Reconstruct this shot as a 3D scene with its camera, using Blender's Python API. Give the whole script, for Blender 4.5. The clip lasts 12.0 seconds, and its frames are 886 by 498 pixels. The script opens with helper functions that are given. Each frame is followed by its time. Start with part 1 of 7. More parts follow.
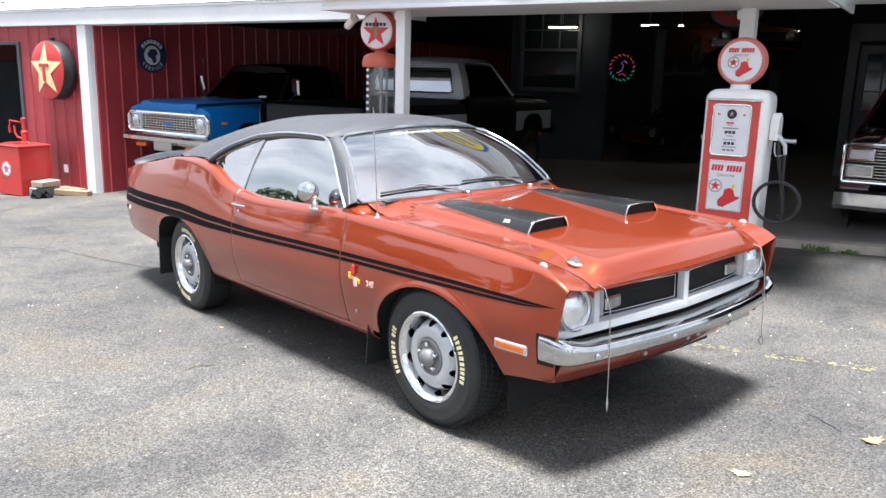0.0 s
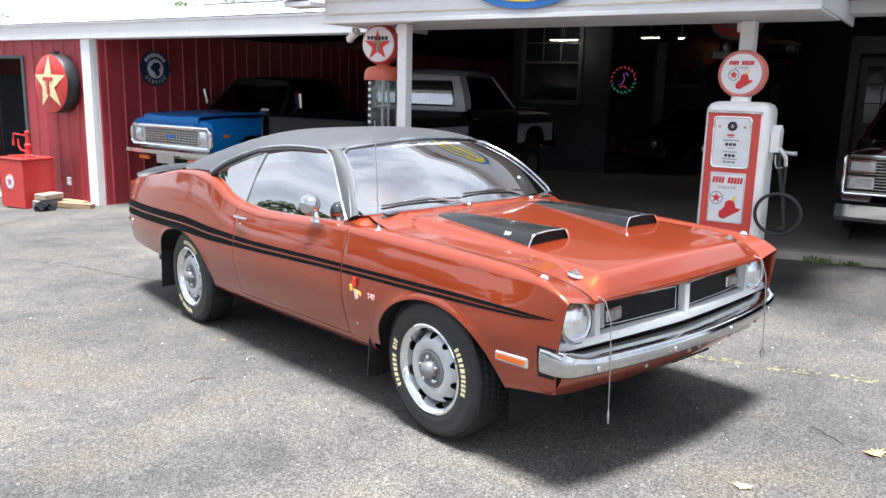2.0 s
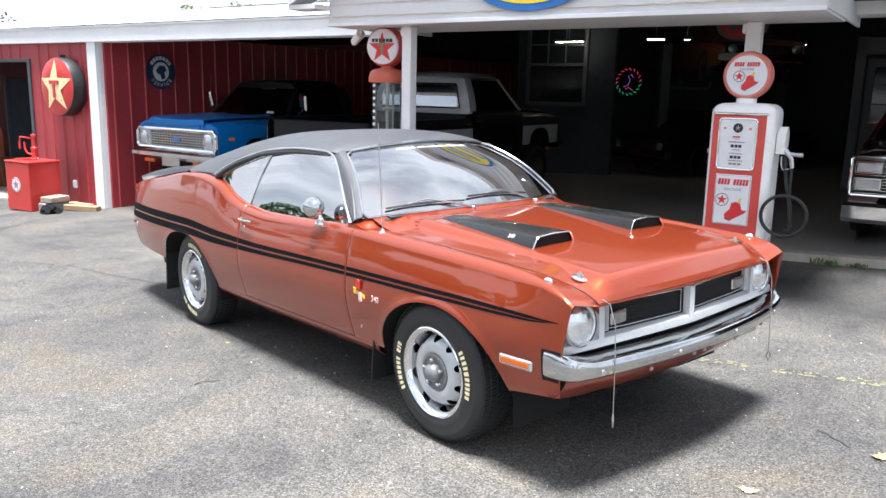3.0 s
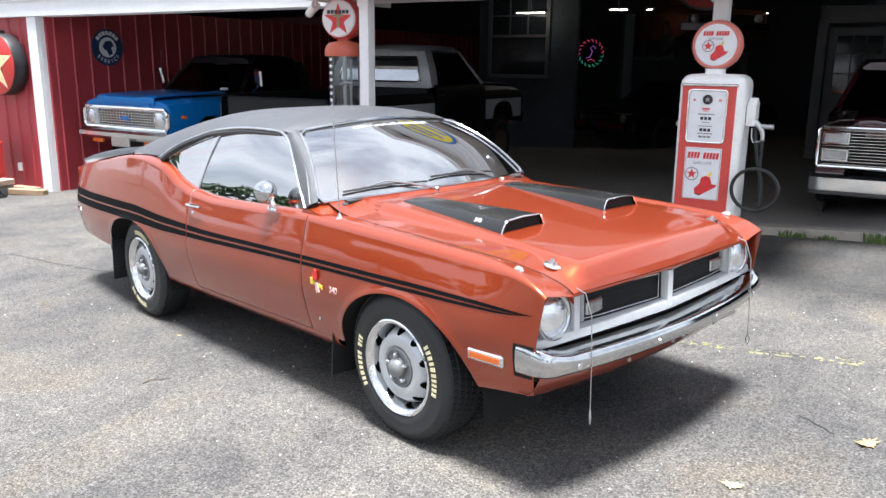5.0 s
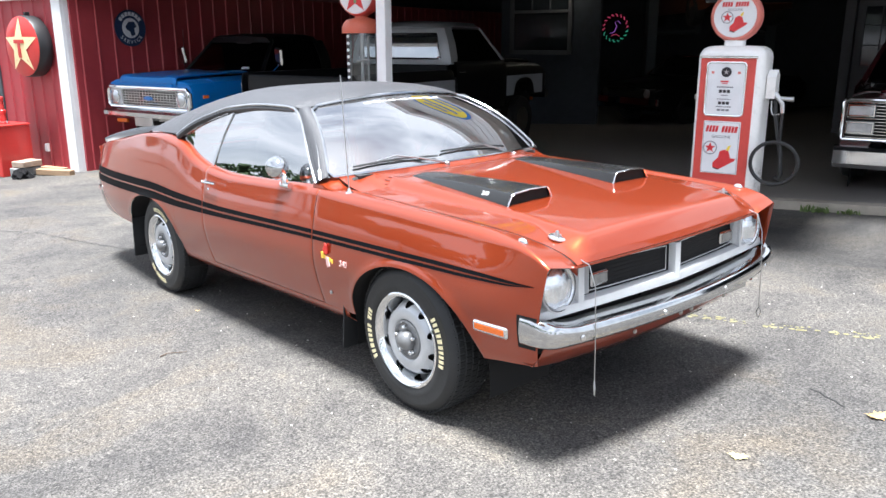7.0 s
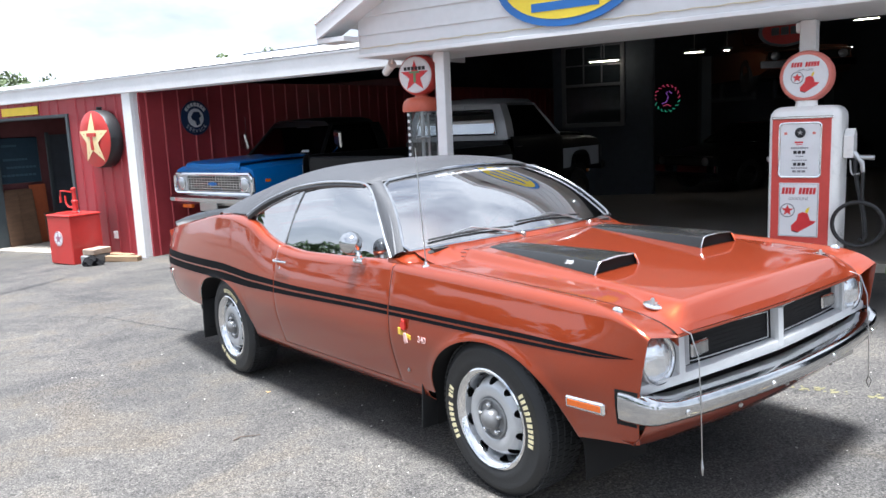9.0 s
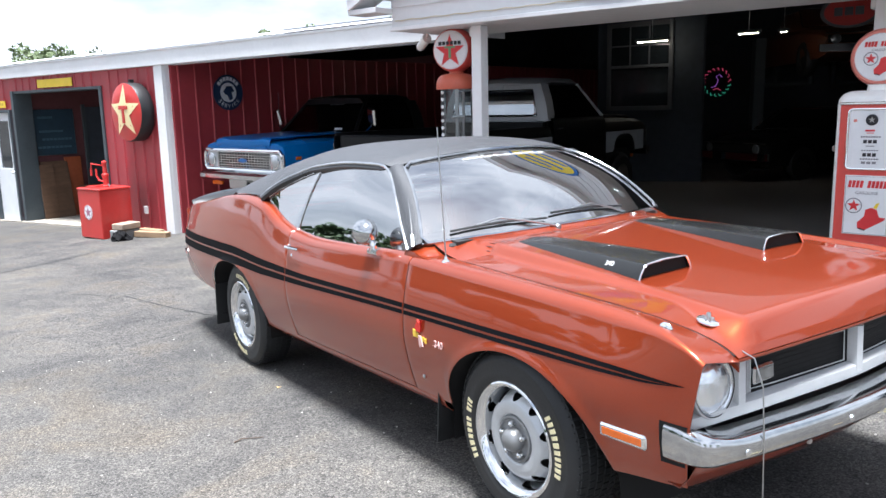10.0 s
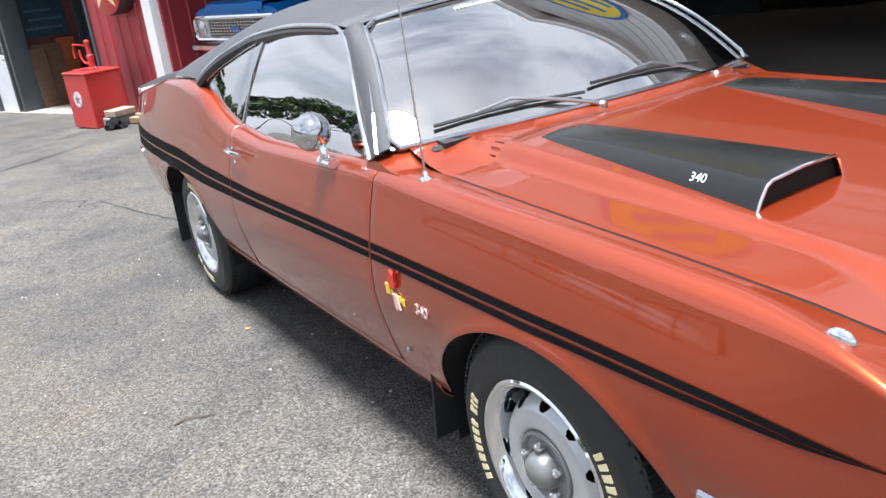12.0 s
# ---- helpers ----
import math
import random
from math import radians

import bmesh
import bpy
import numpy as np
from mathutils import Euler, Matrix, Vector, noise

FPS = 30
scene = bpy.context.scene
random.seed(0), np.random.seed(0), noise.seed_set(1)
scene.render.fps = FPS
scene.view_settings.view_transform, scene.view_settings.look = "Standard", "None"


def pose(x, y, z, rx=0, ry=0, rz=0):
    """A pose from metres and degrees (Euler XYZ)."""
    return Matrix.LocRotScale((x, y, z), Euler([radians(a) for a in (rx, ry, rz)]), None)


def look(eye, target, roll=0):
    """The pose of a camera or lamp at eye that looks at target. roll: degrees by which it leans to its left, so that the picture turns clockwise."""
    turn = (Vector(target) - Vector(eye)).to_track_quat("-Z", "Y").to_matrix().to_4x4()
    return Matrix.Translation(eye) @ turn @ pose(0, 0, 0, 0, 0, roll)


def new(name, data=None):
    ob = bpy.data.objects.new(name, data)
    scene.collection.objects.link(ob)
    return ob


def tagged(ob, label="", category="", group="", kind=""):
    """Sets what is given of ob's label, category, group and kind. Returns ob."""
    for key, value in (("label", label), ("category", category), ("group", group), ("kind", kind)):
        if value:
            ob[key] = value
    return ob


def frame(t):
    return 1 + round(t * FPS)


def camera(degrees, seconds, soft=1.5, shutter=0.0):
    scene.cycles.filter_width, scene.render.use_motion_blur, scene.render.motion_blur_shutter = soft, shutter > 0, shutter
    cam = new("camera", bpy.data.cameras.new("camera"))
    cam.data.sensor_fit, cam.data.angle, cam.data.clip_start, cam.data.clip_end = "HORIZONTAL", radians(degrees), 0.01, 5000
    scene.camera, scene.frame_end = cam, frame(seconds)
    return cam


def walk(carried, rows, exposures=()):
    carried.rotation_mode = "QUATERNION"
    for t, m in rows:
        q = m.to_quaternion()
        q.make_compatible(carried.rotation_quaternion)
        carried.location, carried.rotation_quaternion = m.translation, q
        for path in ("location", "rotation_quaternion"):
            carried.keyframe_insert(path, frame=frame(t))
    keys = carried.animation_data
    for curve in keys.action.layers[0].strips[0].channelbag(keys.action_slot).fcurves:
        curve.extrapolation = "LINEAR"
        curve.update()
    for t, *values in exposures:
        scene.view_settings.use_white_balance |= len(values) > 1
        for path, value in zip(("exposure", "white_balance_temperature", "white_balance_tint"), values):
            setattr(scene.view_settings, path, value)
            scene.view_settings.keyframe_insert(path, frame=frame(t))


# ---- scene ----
cam = camera(58.8, 12.0)
PATH = [
    (0, (2.701, -3.012, 1.544), (1.204, -1.745, 1.15), -0.7),
    (0.5, (2.707, -3.02, 1.549), (1.213, -1.749, 1.157), -0.7),
    (1, (2.709, -3.026, 1.552), (1.215, -1.753, 1.167), -0.7),
    (1.5, (2.71, -3.021, 1.551), (1.21, -1.751, 1.178), -0.8),
    (2, (2.711, -3.013, 1.548), (1.207, -1.747, 1.184), -0.8),
    (2.5, (2.711, -3.013, 1.548), (1.197, -1.756, 1.193), -0.9),
    (4.3, (2.56, -2.908, 1.557), (1.069, -1.635, 1.16), -1.0),
    (4.5, (2.52, -2.893, 1.557), (1.056, -1.589, 1.163), -1.1),
    (5, (2.521, -2.829, 1.553), (1.075, -1.515, 1.129), -1.6),
    (5.5, (2.54, -2.771, 1.537), (1.08, -1.482, 1.084), -1.4),
    (6, (2.554, -2.746, 1.53), (1.087, -1.467, 1.072), -1.3),
    (6.5, (2.579, -2.78, 1.538), (1.097, -1.52, 1.073), -1.7),
    (6.7, (2.592, -2.786, 1.53), (1.108, -1.532, 1.056), -2.3),
    (8.3, (2.563, -2.778, 1.532), (1.087, -1.513, 1.061), -2.0),
    (8.5, (2.546, -2.79, 1.527), (1.037, -1.564, 1.055), -2.2),
    (9, (2.429, -2.812, 1.497), (0.841, -1.628, 1.222), -4.6),
    (9.5, (2.286, -2.693, 1.466), (0.685, -1.526, 1.189), -3.0),
    (10, (2.13, -2.507, 1.484), (0.489, -1.408, 1.168), -3.4),
    (10.5, (1.92, -2.385, 1.47), (0.244, -1.36, 1.094), -3.5),
    (11, (1.709, -2.214, 1.47), (0.036, -1.217, 1.018), -6.4),
    (11.5, (1.49, -1.917, 1.443), (-0.203, -0.982, 0.934), -6.4),
    (11.8, (1.335, -1.766, 1.434), (-0.343, -0.851, 0.844), -7.3),
    (12, (1.234, -1.7, 1.414), (-0.409, -0.768, 0.758), -8.2),
]
# The apron falls gently away from the building: LEVEL turns the apron's own frame upright.
LEVEL = Matrix(((0.99924, -0.00032, -0.03906, 0), (-0.00032, 0.99986, -0.01649, 0), (0.03906, 0.01649, 0.9991, 0), (0, 0, 0, 1)))
walk(cam, [(t, LEVEL @ look(eye, target, roll)) for t, eye, target, roll in PATH], exposures=((0.0, 1.56, 6050, 10), (4.0, 1.54, 6050, 10), (6.0, 1.70, 6050, 10), (8.5, 1.72, 6050, 10), (9.1, 1.44, 5900, 10), (10.6, 1.41, 5900, 10), (11.5, 1.46, 5950, 10), (12.0, 1.28, 6050, 10)))

# The building's frame: u along the front, v into the building, w up, from the foot of the white corner post.
BLD = Matrix.Translation((-10.672, 0.883, -0.403)) @ pose(0, 0, 0, 0, 0, 16.5)
SLOPE = 0.0422


# ---------------------------------------------------------------- light
TO_SUN = Vector((0.09, -0.11, 1.0)).normalized()
world = bpy.data.worlds.new("hazy_sky")
scene.world = world
world.use_nodes = True
wn, wl = world.node_tree.nodes, world.node_tree.links
wn.clear()
w_out, w_bg, w_sky = wn.new("ShaderNodeOutputWorld"), wn.new("ShaderNodeBackground"), wn.new("ShaderNodeTexSky")
w_sky.sky_type, w_sky.sun_disc = "NISHITA", False
w_sky.sun_elevation = math.asin(TO_SUN.z)
w_sky.sun_rotation = math.atan2(TO_SUN.x, TO_SUN.y) % (2 * math.pi)
w_sky.dust_density, w_sky.air_density = 3.0, 1.0
w_tc, w_map = wn.new("ShaderNodeTexCoord"), wn.new("ShaderNodeMapping")
w_map.inputs["Scale"].default_value = (1.0, 1.0, 2.6)
w_noise, w_ramp, w_mix = wn.new("ShaderNodeTexNoise"), wn.new("ShaderNodeValToRGB"), wn.new("ShaderNodeMix")
w_noise.inputs["Scale"].default_value, w_noise.inputs["Detail"].default_value, w_noise.inputs["Roughness"].default_value = 2.1, 7.0, 0.55
w_ramp.color_ramp.elements[0].position, w_ramp.color_ramp.elements[1].position = 0.29, 0.56
w_mix.data_type = "RGBA"
w_mix.inputs["B"].default_value = (10.4, 10.7, 11.3, 1)
wl.new(w_tc.outputs["Generated"], w_map.inputs["Vector"])
wl.new(w_map.outputs["Vector"], w_noise.inputs["Vector"])
wl.new(w_noise.outputs["Fac"], w_ramp.inputs["Fac"])
wl.new(w_ramp.outputs["Color"], w_mix.inputs["Factor"])
wl.new(w_sky.outputs["Color"], w_mix.inputs["A"])
wl.new(w_mix.outputs["Result"], w_bg.inputs["Color"])
wl.new(w_bg.outputs["Background"], w_out.inputs["Surface"])
w_bg.inputs["Strength"].default_value = 0.05

sun = new("sun", bpy.data.lights.new("sun", "SUN"))
sun.data.energy, sun.data.angle, sun.data.color = 5.0, radians(13), (1.0, 0.97, 0.92)
sun.matrix_world = look(TO_SUN * 60, (0, 0, 0))


# ---------------------------------------------------------------- materials
def mat(name, color, rough=0.5, metal=0.0, vary=0.0, scale=8.0, bump=0.0, bump_scale=60.0, coat=0.0, spec=0.5,
        color2=None, rough_vary=0.0, object_vary=0.0, stretch=None, emit=None, emit_strength=0.0):
    """A surface with its colour broken at two scales, fine relief and uneven gloss."""
    m = bpy.data.materials.new(name)
    m.use_nodes = True
    n, l = m.node_tree.nodes, m.node_tree.links
    p = n["Principled BSDF"]
    p.inputs["Roughness"].default_value, p.inputs["Metallic"].default_value = rough, metal
    p.inputs["Coat Weight"].default_value, p.inputs["Coat Roughness"].default_value = coat, 0.04
    p.inputs["Specular IOR Level"].default_value = spec
    p.inputs["Base Color"].default_value = (*color, 1)
    if emit:
        p.inputs["Emission Color"].default_value, p.inputs["Emission Strength"].default_value = (*emit, 1), emit_strength
    tc, mp = n.new("ShaderNodeTexCoord"), n.new("ShaderNodeMapping")
    l.new(tc.outputs["Object"], mp.inputs["Vector"])
    if stretch:
        mp.inputs["Scale"].default_value = stretch
    if vary or color2:
        big, small = n.new("ShaderNodeTexNoise"), n.new("ShaderNodeTexNoise")
        big.inputs["Scale"].default_value, big.inputs["Detail"].default_value = scale, 5
        small.inputs["Scale"].default_value, small.inputs["Detail"].default_value = scale * 9, 3
        add, ramp, mix = n.new("ShaderNodeMath"), n.new("ShaderNodeValToRGB"), n.new("ShaderNodeMix")
        add.operation = "MULTIPLY_ADD"
        l.new(mp.outputs["Vector"], big.inputs["Vector"]), l.new(mp.outputs["Vector"], small.inputs["Vector"])
        l.new(small.outputs["Fac"], add.inputs[0])
        add.inputs[1].default_value = 0.45
        l.new(big.outputs["Fac"], add.inputs[2])
        ramp.color_ramp.elements[0].position, ramp.color_ramp.elements[1].position = 0.45, 0.98
        l.new(add.outputs[0], ramp.inputs["Fac"])
        mix.data_type = "RGBA"
        dark = color2 or tuple(c * (1 - vary) for c in color)
        light = color if color2 else tuple(min(1, c * (1 + vary)) for c in color)
        mix.inputs["A"].default_value, mix.inputs["B"].default_value = (*dark, 1), (*light, 1)
        l.new(ramp.outputs["Color"], mix.inputs["Factor"])
        last = mix.outputs["Result"]
        if object_vary:
            info, hsv, rng = n.new("ShaderNodeObjectInfo"), n.new("ShaderNodeHueSaturation"), n.new("ShaderNodeMapRange")
            l.new(info.outputs["Random"], rng.inputs["Value"])
            rng.inputs["To Min"].default_value, rng.inputs["To Max"].default_value = 1 - object_vary, 1 + object_vary
            l.new(rng.outputs["Result"], hsv.inputs["Value"]), l.new(last, hsv.inputs["Color"])
            last = hsv.outputs["Color"]
        l.new(last, p.inputs["Base Color"])
        if rough_vary:
            rr = n.new("ShaderNodeMapRange")
            l.new(add.outputs[0], rr.inputs["Value"])
            rr.inputs["From Min"].default_value, rr.inputs["From Max"].default_value = 0.45, 1.0
            rr.inputs["To Min"].default_value, rr.inputs["To Max"].default_value = max(0.02, rough - rough_vary), min(1, rough + rough_vary)
            l.new(rr.outputs["Result"], p.inputs["Roughness"])
    if bump:
        bn, bp = n.new("ShaderNodeTexNoise"), n.new("ShaderNodeBump")
        bn.inputs["Scale"].default_value, bn.inputs["Detail"].default_value = bump_scale, 4
        l.new(mp.outputs["Vector"], bn.inputs["Vector"])
        bp.inputs["Strength"].default_value, bp.inputs["Distance"].default_value = bump, 0.01
        l.new(bn.outputs["Fac"], bp.inputs["Height"]), l.new(bp.outputs["Normal"], p.inputs["Normal"])
    return m


def glass(name, tint=(1, 1, 1), rough=0.0, dark=0.0, base=0.09):
    """A thin pane: clear, mirroring by the angle of view; dark mixes in a smoked body."""
    m = bpy.data.materials.new(name)
    m.use_nodes = True
    n, l = m.node_tree.nodes, m.node_tree.links
    n.clear()
    out, clear, gloss, mix, fres = (n.new(k) for k in ("ShaderNodeOutputMaterial", "ShaderNodeBsdfTransparent", "ShaderNodeBsdfGlossy", "ShaderNodeMixShader", "ShaderNodeLayerWeight"))
    clear.inputs["Color"].default_value = (*[c * (1 - dark) for c in tint], 1)
    gloss.inputs["Roughness"].default_value = rough
    fres.inputs["Blend"].default_value = 0.5
    power, scale = n.new("ShaderNodeMath"), n.new("ShaderNodeMath")
    power.operation, scale.operation = "POWER", "MULTIPLY_ADD"
    power.inputs[1].default_value, scale.inputs[1].default_value, scale.inputs[2].default_value = 4.0, 0.9, base
    l.new(fres.outputs["Facing"], power.inputs[0]), l.new(power.outputs[0], scale.inputs[0]), l.new(scale.outputs[0], mix.inputs["Fac"])
    l.new(clear.outputs[0], mix.inputs[1]), l.new(gloss.outputs[0], mix.inputs[2]), l.new(mix.outputs[0], out.inputs["Surface"])
    return m


def asphalt_material():
    """Worn asphalt: stone grains, broad bleached and stained areas, fine relief."""
    m = bpy.data.materials.new("asphalt")
    m.use_nodes = True
    n, l = m.node_tree.nodes, m.node_tree.links
    p = n["Principled BSDF"]
    tc = n.new("ShaderNodeTexCoord")
    grain, stain, pebbles = n.new("ShaderNodeTexVoronoi"), n.new("ShaderNodeTexNoise"), n.new("ShaderNodeTexNoise")
    grain.inputs["Scale"].default_value = 90
    stain.inputs["Scale"].default_value, stain.inputs["Detail"].default_value, stain.inputs["Roughness"].default_value = 0.42, 6, 0.6
    pebbles.inputs["Scale"].default_value, pebbles.inputs["Detail"].default_value = 120, 6
    for node in (grain, stain, pebbles):
        l.new(tc.outputs["Object"], node.inputs["Vector"])
    r1, r2 = n.new("ShaderNodeValToRGB"), n.new("ShaderNodeValToRGB")
    r1.color_ramp.elements[0].position, r1.color_ramp.elements[1].position = 0.34, 0.64
    r1.color_ramp.elements[0].color, r1.color_ramp.elements[1].color = (0.070, 0.069, 0.069, 1), (0.128, 0.122, 0.114, 1)
    r2.color_ramp.elements[0].position, r2.color_ramp.elements[1].position = 0.0, 1.0
    r2.color_ramp.elements[0].color, r2.color_ramp.elements[1].color = (0.40, 0.40, 0.41, 1), (1.75, 1.72, 1.66, 1)
    mix, mix2, r3 = n.new("ShaderNodeMix"), n.new("ShaderNodeMix"), n.new("ShaderNodeValToRGB")
    mix.data_type = mix2.data_type = "RGBA"
    mix.blend_type = mix2.blend_type = "MULTIPLY"
    mix.inputs["Factor"].default_value, mix2.inputs["Factor"].default_value = 0.75, 0.85
    l.new(stain.outputs["Fac"], r1.inputs["Fac"])
    l.new(grain.outputs["Color"], r2.inputs["Fac"])
    l.new(r1.outputs["Color"], mix.inputs["A"]), l.new(r2.outputs["Color"], mix.inputs["B"])
    r3.color_ramp.elements[0].position, r3.color_ramp.elements[1].position = 0.38, 0.66
    r3.color_ramp.elements[0].color, r3.color_ramp.elements[1].color = (0.36, 0.36, 0.36, 1), (1.6, 1.6, 1.6, 1)
    l.new(pebbles.outputs["Fac"], r3.inputs["Fac"])
    l.new(mix.outputs["Result"], mix2.inputs["A"]), l.new(r3.outputs["Color"], mix2.inputs["B"])
    # rusty brown and oily blotches
    blot, r4, mix3 = n.new("ShaderNodeTexNoise"), n.new("ShaderNodeValToRGB"), n.new("ShaderNodeMix")
    blot.inputs["Scale"].default_value, blot.inputs["Detail"].default_value, blot.inputs["Roughness"].default_value, blot.inputs["Distortion"].default_value = 1.3, 8, 0.7, 0.6
    r4.color_ramp.elements[0].position, r4.color_ramp.elements[1].position = 0.33, 0.70
    r4.color_ramp.elements[0].color, r4.color_ramp.elements[1].color = (0.62, 0.62, 0.65, 1), (1.22, 1.10, 0.94, 1)
    mid4 = r4.color_ramp.elements.new(0.5)
    mid4.color = (1.0, 0.99, 0.98, 1)
    mix3.data_type, mix3.blend_type = "RGBA", "MULTIPLY"
    mix3.inputs["Factor"].default_value = 1.0
    l.new(tc.outputs["Object"], blot.inputs["Vector"]), l.new(blot.outputs["Fac"], r4.inputs["Fac"])
    l.new(mix2.outputs["Result"], mix3.inputs["A"]), l.new(r4.outputs["Color"], mix3.inputs["B"])
    # a darker patch with a ragged edge before the further bay
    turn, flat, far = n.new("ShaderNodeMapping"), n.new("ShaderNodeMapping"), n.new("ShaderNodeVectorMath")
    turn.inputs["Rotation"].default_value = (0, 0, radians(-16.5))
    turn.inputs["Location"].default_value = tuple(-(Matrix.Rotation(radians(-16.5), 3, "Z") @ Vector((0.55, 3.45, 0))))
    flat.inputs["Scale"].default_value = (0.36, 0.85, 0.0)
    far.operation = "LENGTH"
    edge, dark_patch, mix4 = n.new("ShaderNodeMath"), n.new("ShaderNodeMapRange"), n.new("ShaderNodeMix")
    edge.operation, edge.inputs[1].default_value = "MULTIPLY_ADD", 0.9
    dark_patch.inputs["From Min"].default_value, dark_patch.inputs["From Max"].default_value = 0.95, 1.5
    dark_patch.inputs["To Min"].default_value, dark_patch.inputs["To Max"].default_value = 0.85, 0.0
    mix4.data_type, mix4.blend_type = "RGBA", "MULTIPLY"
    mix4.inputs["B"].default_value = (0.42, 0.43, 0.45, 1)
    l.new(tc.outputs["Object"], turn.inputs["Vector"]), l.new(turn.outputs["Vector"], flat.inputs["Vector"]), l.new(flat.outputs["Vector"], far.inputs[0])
    l.new(blot.outputs["Fac"], edge.inputs[0]), l.new(far.outputs["Value"], edge.inputs[2]), l.new(edge.outputs[0], dark_patch.inputs["Value"])
    l.new(dark_patch.outputs["Result"], mix4.inputs["Factor"]), l.new(mix3.outputs["Result"], mix4.inputs["A"])
    l.new(mix4.outputs["Result"], p.inputs["Base Color"])
    p.inputs["Roughness"].default_value = 0.82
    p.inputs["Specular IOR Level"].default_value = 0.35
    bp = n.new("ShaderNodeBump")
    bp.inputs["Strength"].default_value, bp.inputs["Distance"].default_value = 1.0, 0.008
    l.new(pebbles.outputs["Fac"], bp.inputs["Height"]), l.new(bp.outputs["Normal"], p.inputs["Normal"])
    return m


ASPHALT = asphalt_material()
CONCRETE = mat("concrete", (0.42, 0.38, 0.32), 0.8, vary=0.3, scale=1.2, bump=0.2, bump_scale=40)
FLOOR_CONCRETE = mat("floor_concrete", (0.26, 0.24, 0.22), 0.45, vary=0.4, scale=0.7, bump=0.08, rough_vary=0.15)
RED_METAL = mat("red_metal_siding", (0.36, 0.045, 0.055), 0.42, vary=0.13, scale=1.5, bump=0.05, bump_scale=6, rough_vary=0.1, object_vary=0.05)
WHITE_METAL = mat("white_painted_metal", (0.80, 0.81, 0.82), 0.45, vary=0.06, scale=2.0, bump=0.03, bump_scale=12)
WHITE_SIDING = mat("white_vinyl_siding", (0.70, 0.71, 0.72), 0.5, vary=0.07, scale=1.6, bump=0.05, bump_scale=20)
WHITE_ROOF = mat("white_metal_roof", (0.78, 0.79, 0.8), 0.4, vary=0.05, scale=1.0)
GREY_FRAME = mat("grey_painted_steel", (0.055, 0.07, 0.08), 0.5, vary=0.15, scale=3)
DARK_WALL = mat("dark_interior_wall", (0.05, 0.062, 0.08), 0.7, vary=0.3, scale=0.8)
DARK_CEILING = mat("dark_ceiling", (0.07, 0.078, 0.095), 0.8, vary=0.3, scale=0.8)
PAINT = mat("copper_orange_car_paint", (0.300, 0.044, 0.0135), 0.38, metal=0.6, vary=0.05, scale=220, coat=1.0, spec=0.05)
PAINT.node_tree.nodes["Principled BSDF"].inputs["Coat IOR"].default_value = 1.58
VINYL = mat("black_vinyl_top", (0.055, 0.057, 0.063), 0.45, vary=0.12, scale=3.0, bump=0.35, bump_scale=420, rough_vary=0.08)
STRIPE = mat("black_stripe_vinyl", (0.006, 0.006, 0.007), 0.6, vary=0.15, scale=5, spec=0.04)
SCOOP_BLACK = mat("black_scoop_paint", (0.011, 0.0115, 0.012), 0.24, vary=0.2, scale=4, rough_vary=0.06)
FLAT_BLACK = mat("satin_black_paint", (0.020, 0.021, 0.023), 0.32, vary=0.2, scale=4, rough_vary=0.08)
BLACK = mat("black_hollow", (0.004, 0.004, 0.004), 0.9)
CHROME = mat("chrome", (0.78, 0.79, 0.8), 0.07, metal=1.0, vary=0.04, scale=6, rough_vary=0.03)
OLD_CHROME = mat("pitted_chrome", (0.55, 0.56, 0.57), 0.09, metal=1.0, vary=0.10, scale=40, rough_vary=0.05, bump=0.015, bump_scale=160)
TRIM = mat("worn_bright_trim", (0.55, 0.56, 0.57), 0.14, metal=1.0, vary=0.12, scale=12, rough_vary=0.06)
STEEL = mat("brushed_steel", (0.5, 0.5, 0.5), 0.3, metal=1.0, vary=0.1, scale=8)
SILVER_WHEEL = mat("silver_wheel_paint", (0.52, 0.54, 0.56), 0.3, metal=0.35, vary=0.06, scale=20, coat=0.4)
HUB_GREY = mat("argent_grey_hub", (0.24, 0.245, 0.25), 0.38, metal=0.5, vary=0.1, scale=20)
RUBBER = mat("tyre_rubber", (0.017, 0.018, 0.019), 0.55, vary=0.35, scale=5, bump=0.1, bump_scale=90, rough_vary=0.12)
LETTER = mat("cream_raised_letters", (0.75, 0.68, 0.42), 0.6, vary=0.08, scale=30)
ARGENT = mat("argent_silver_paint", (0.50, 0.51, 0.52), 0.4, metal=0.15, vary=0.06, scale=15)
AMBER = mat("amber_lens", (0.60, 0.12, 0.012), 0.2, vary=0.1, scale=60, coat=0.6)
RED_LENS = mat("red_lens", (0.5, 0.02, 0.02), 0.2, coat=0.6)
CLEAR_GLASS = glass("clear_glass")
# Base far above real glass: brightens reflections to make up for the dim sky.
CAR_GLASS = glass("car_glass", (0.80, 0.86, 0.84), 0.0, 0.35, 0.55)
TRUCK_GLASS = glass("dark_truck_glass", (0.8, 0.86, 0.9), 0.0, 0.72, 0.05)
# Windshield brightness comes from this raised mirror share, beyond real glass.
WINDSHIELD_GLASS = glass("high_mirror_windshield_glass", (0.80, 0.86, 0.84), 0.0, 0.30, 0.60)
INTERIOR = mat("black_car_interior", (0.02, 0.02, 0.021), 0.6, vary=0.3, scale=6)
REFLECTOR = mat("lamp_reflector", (0.93, 0.94, 0.95), 0.22, metal=1.0, vary=0.10, scale=40, bump=0.12, bump_scale=70)
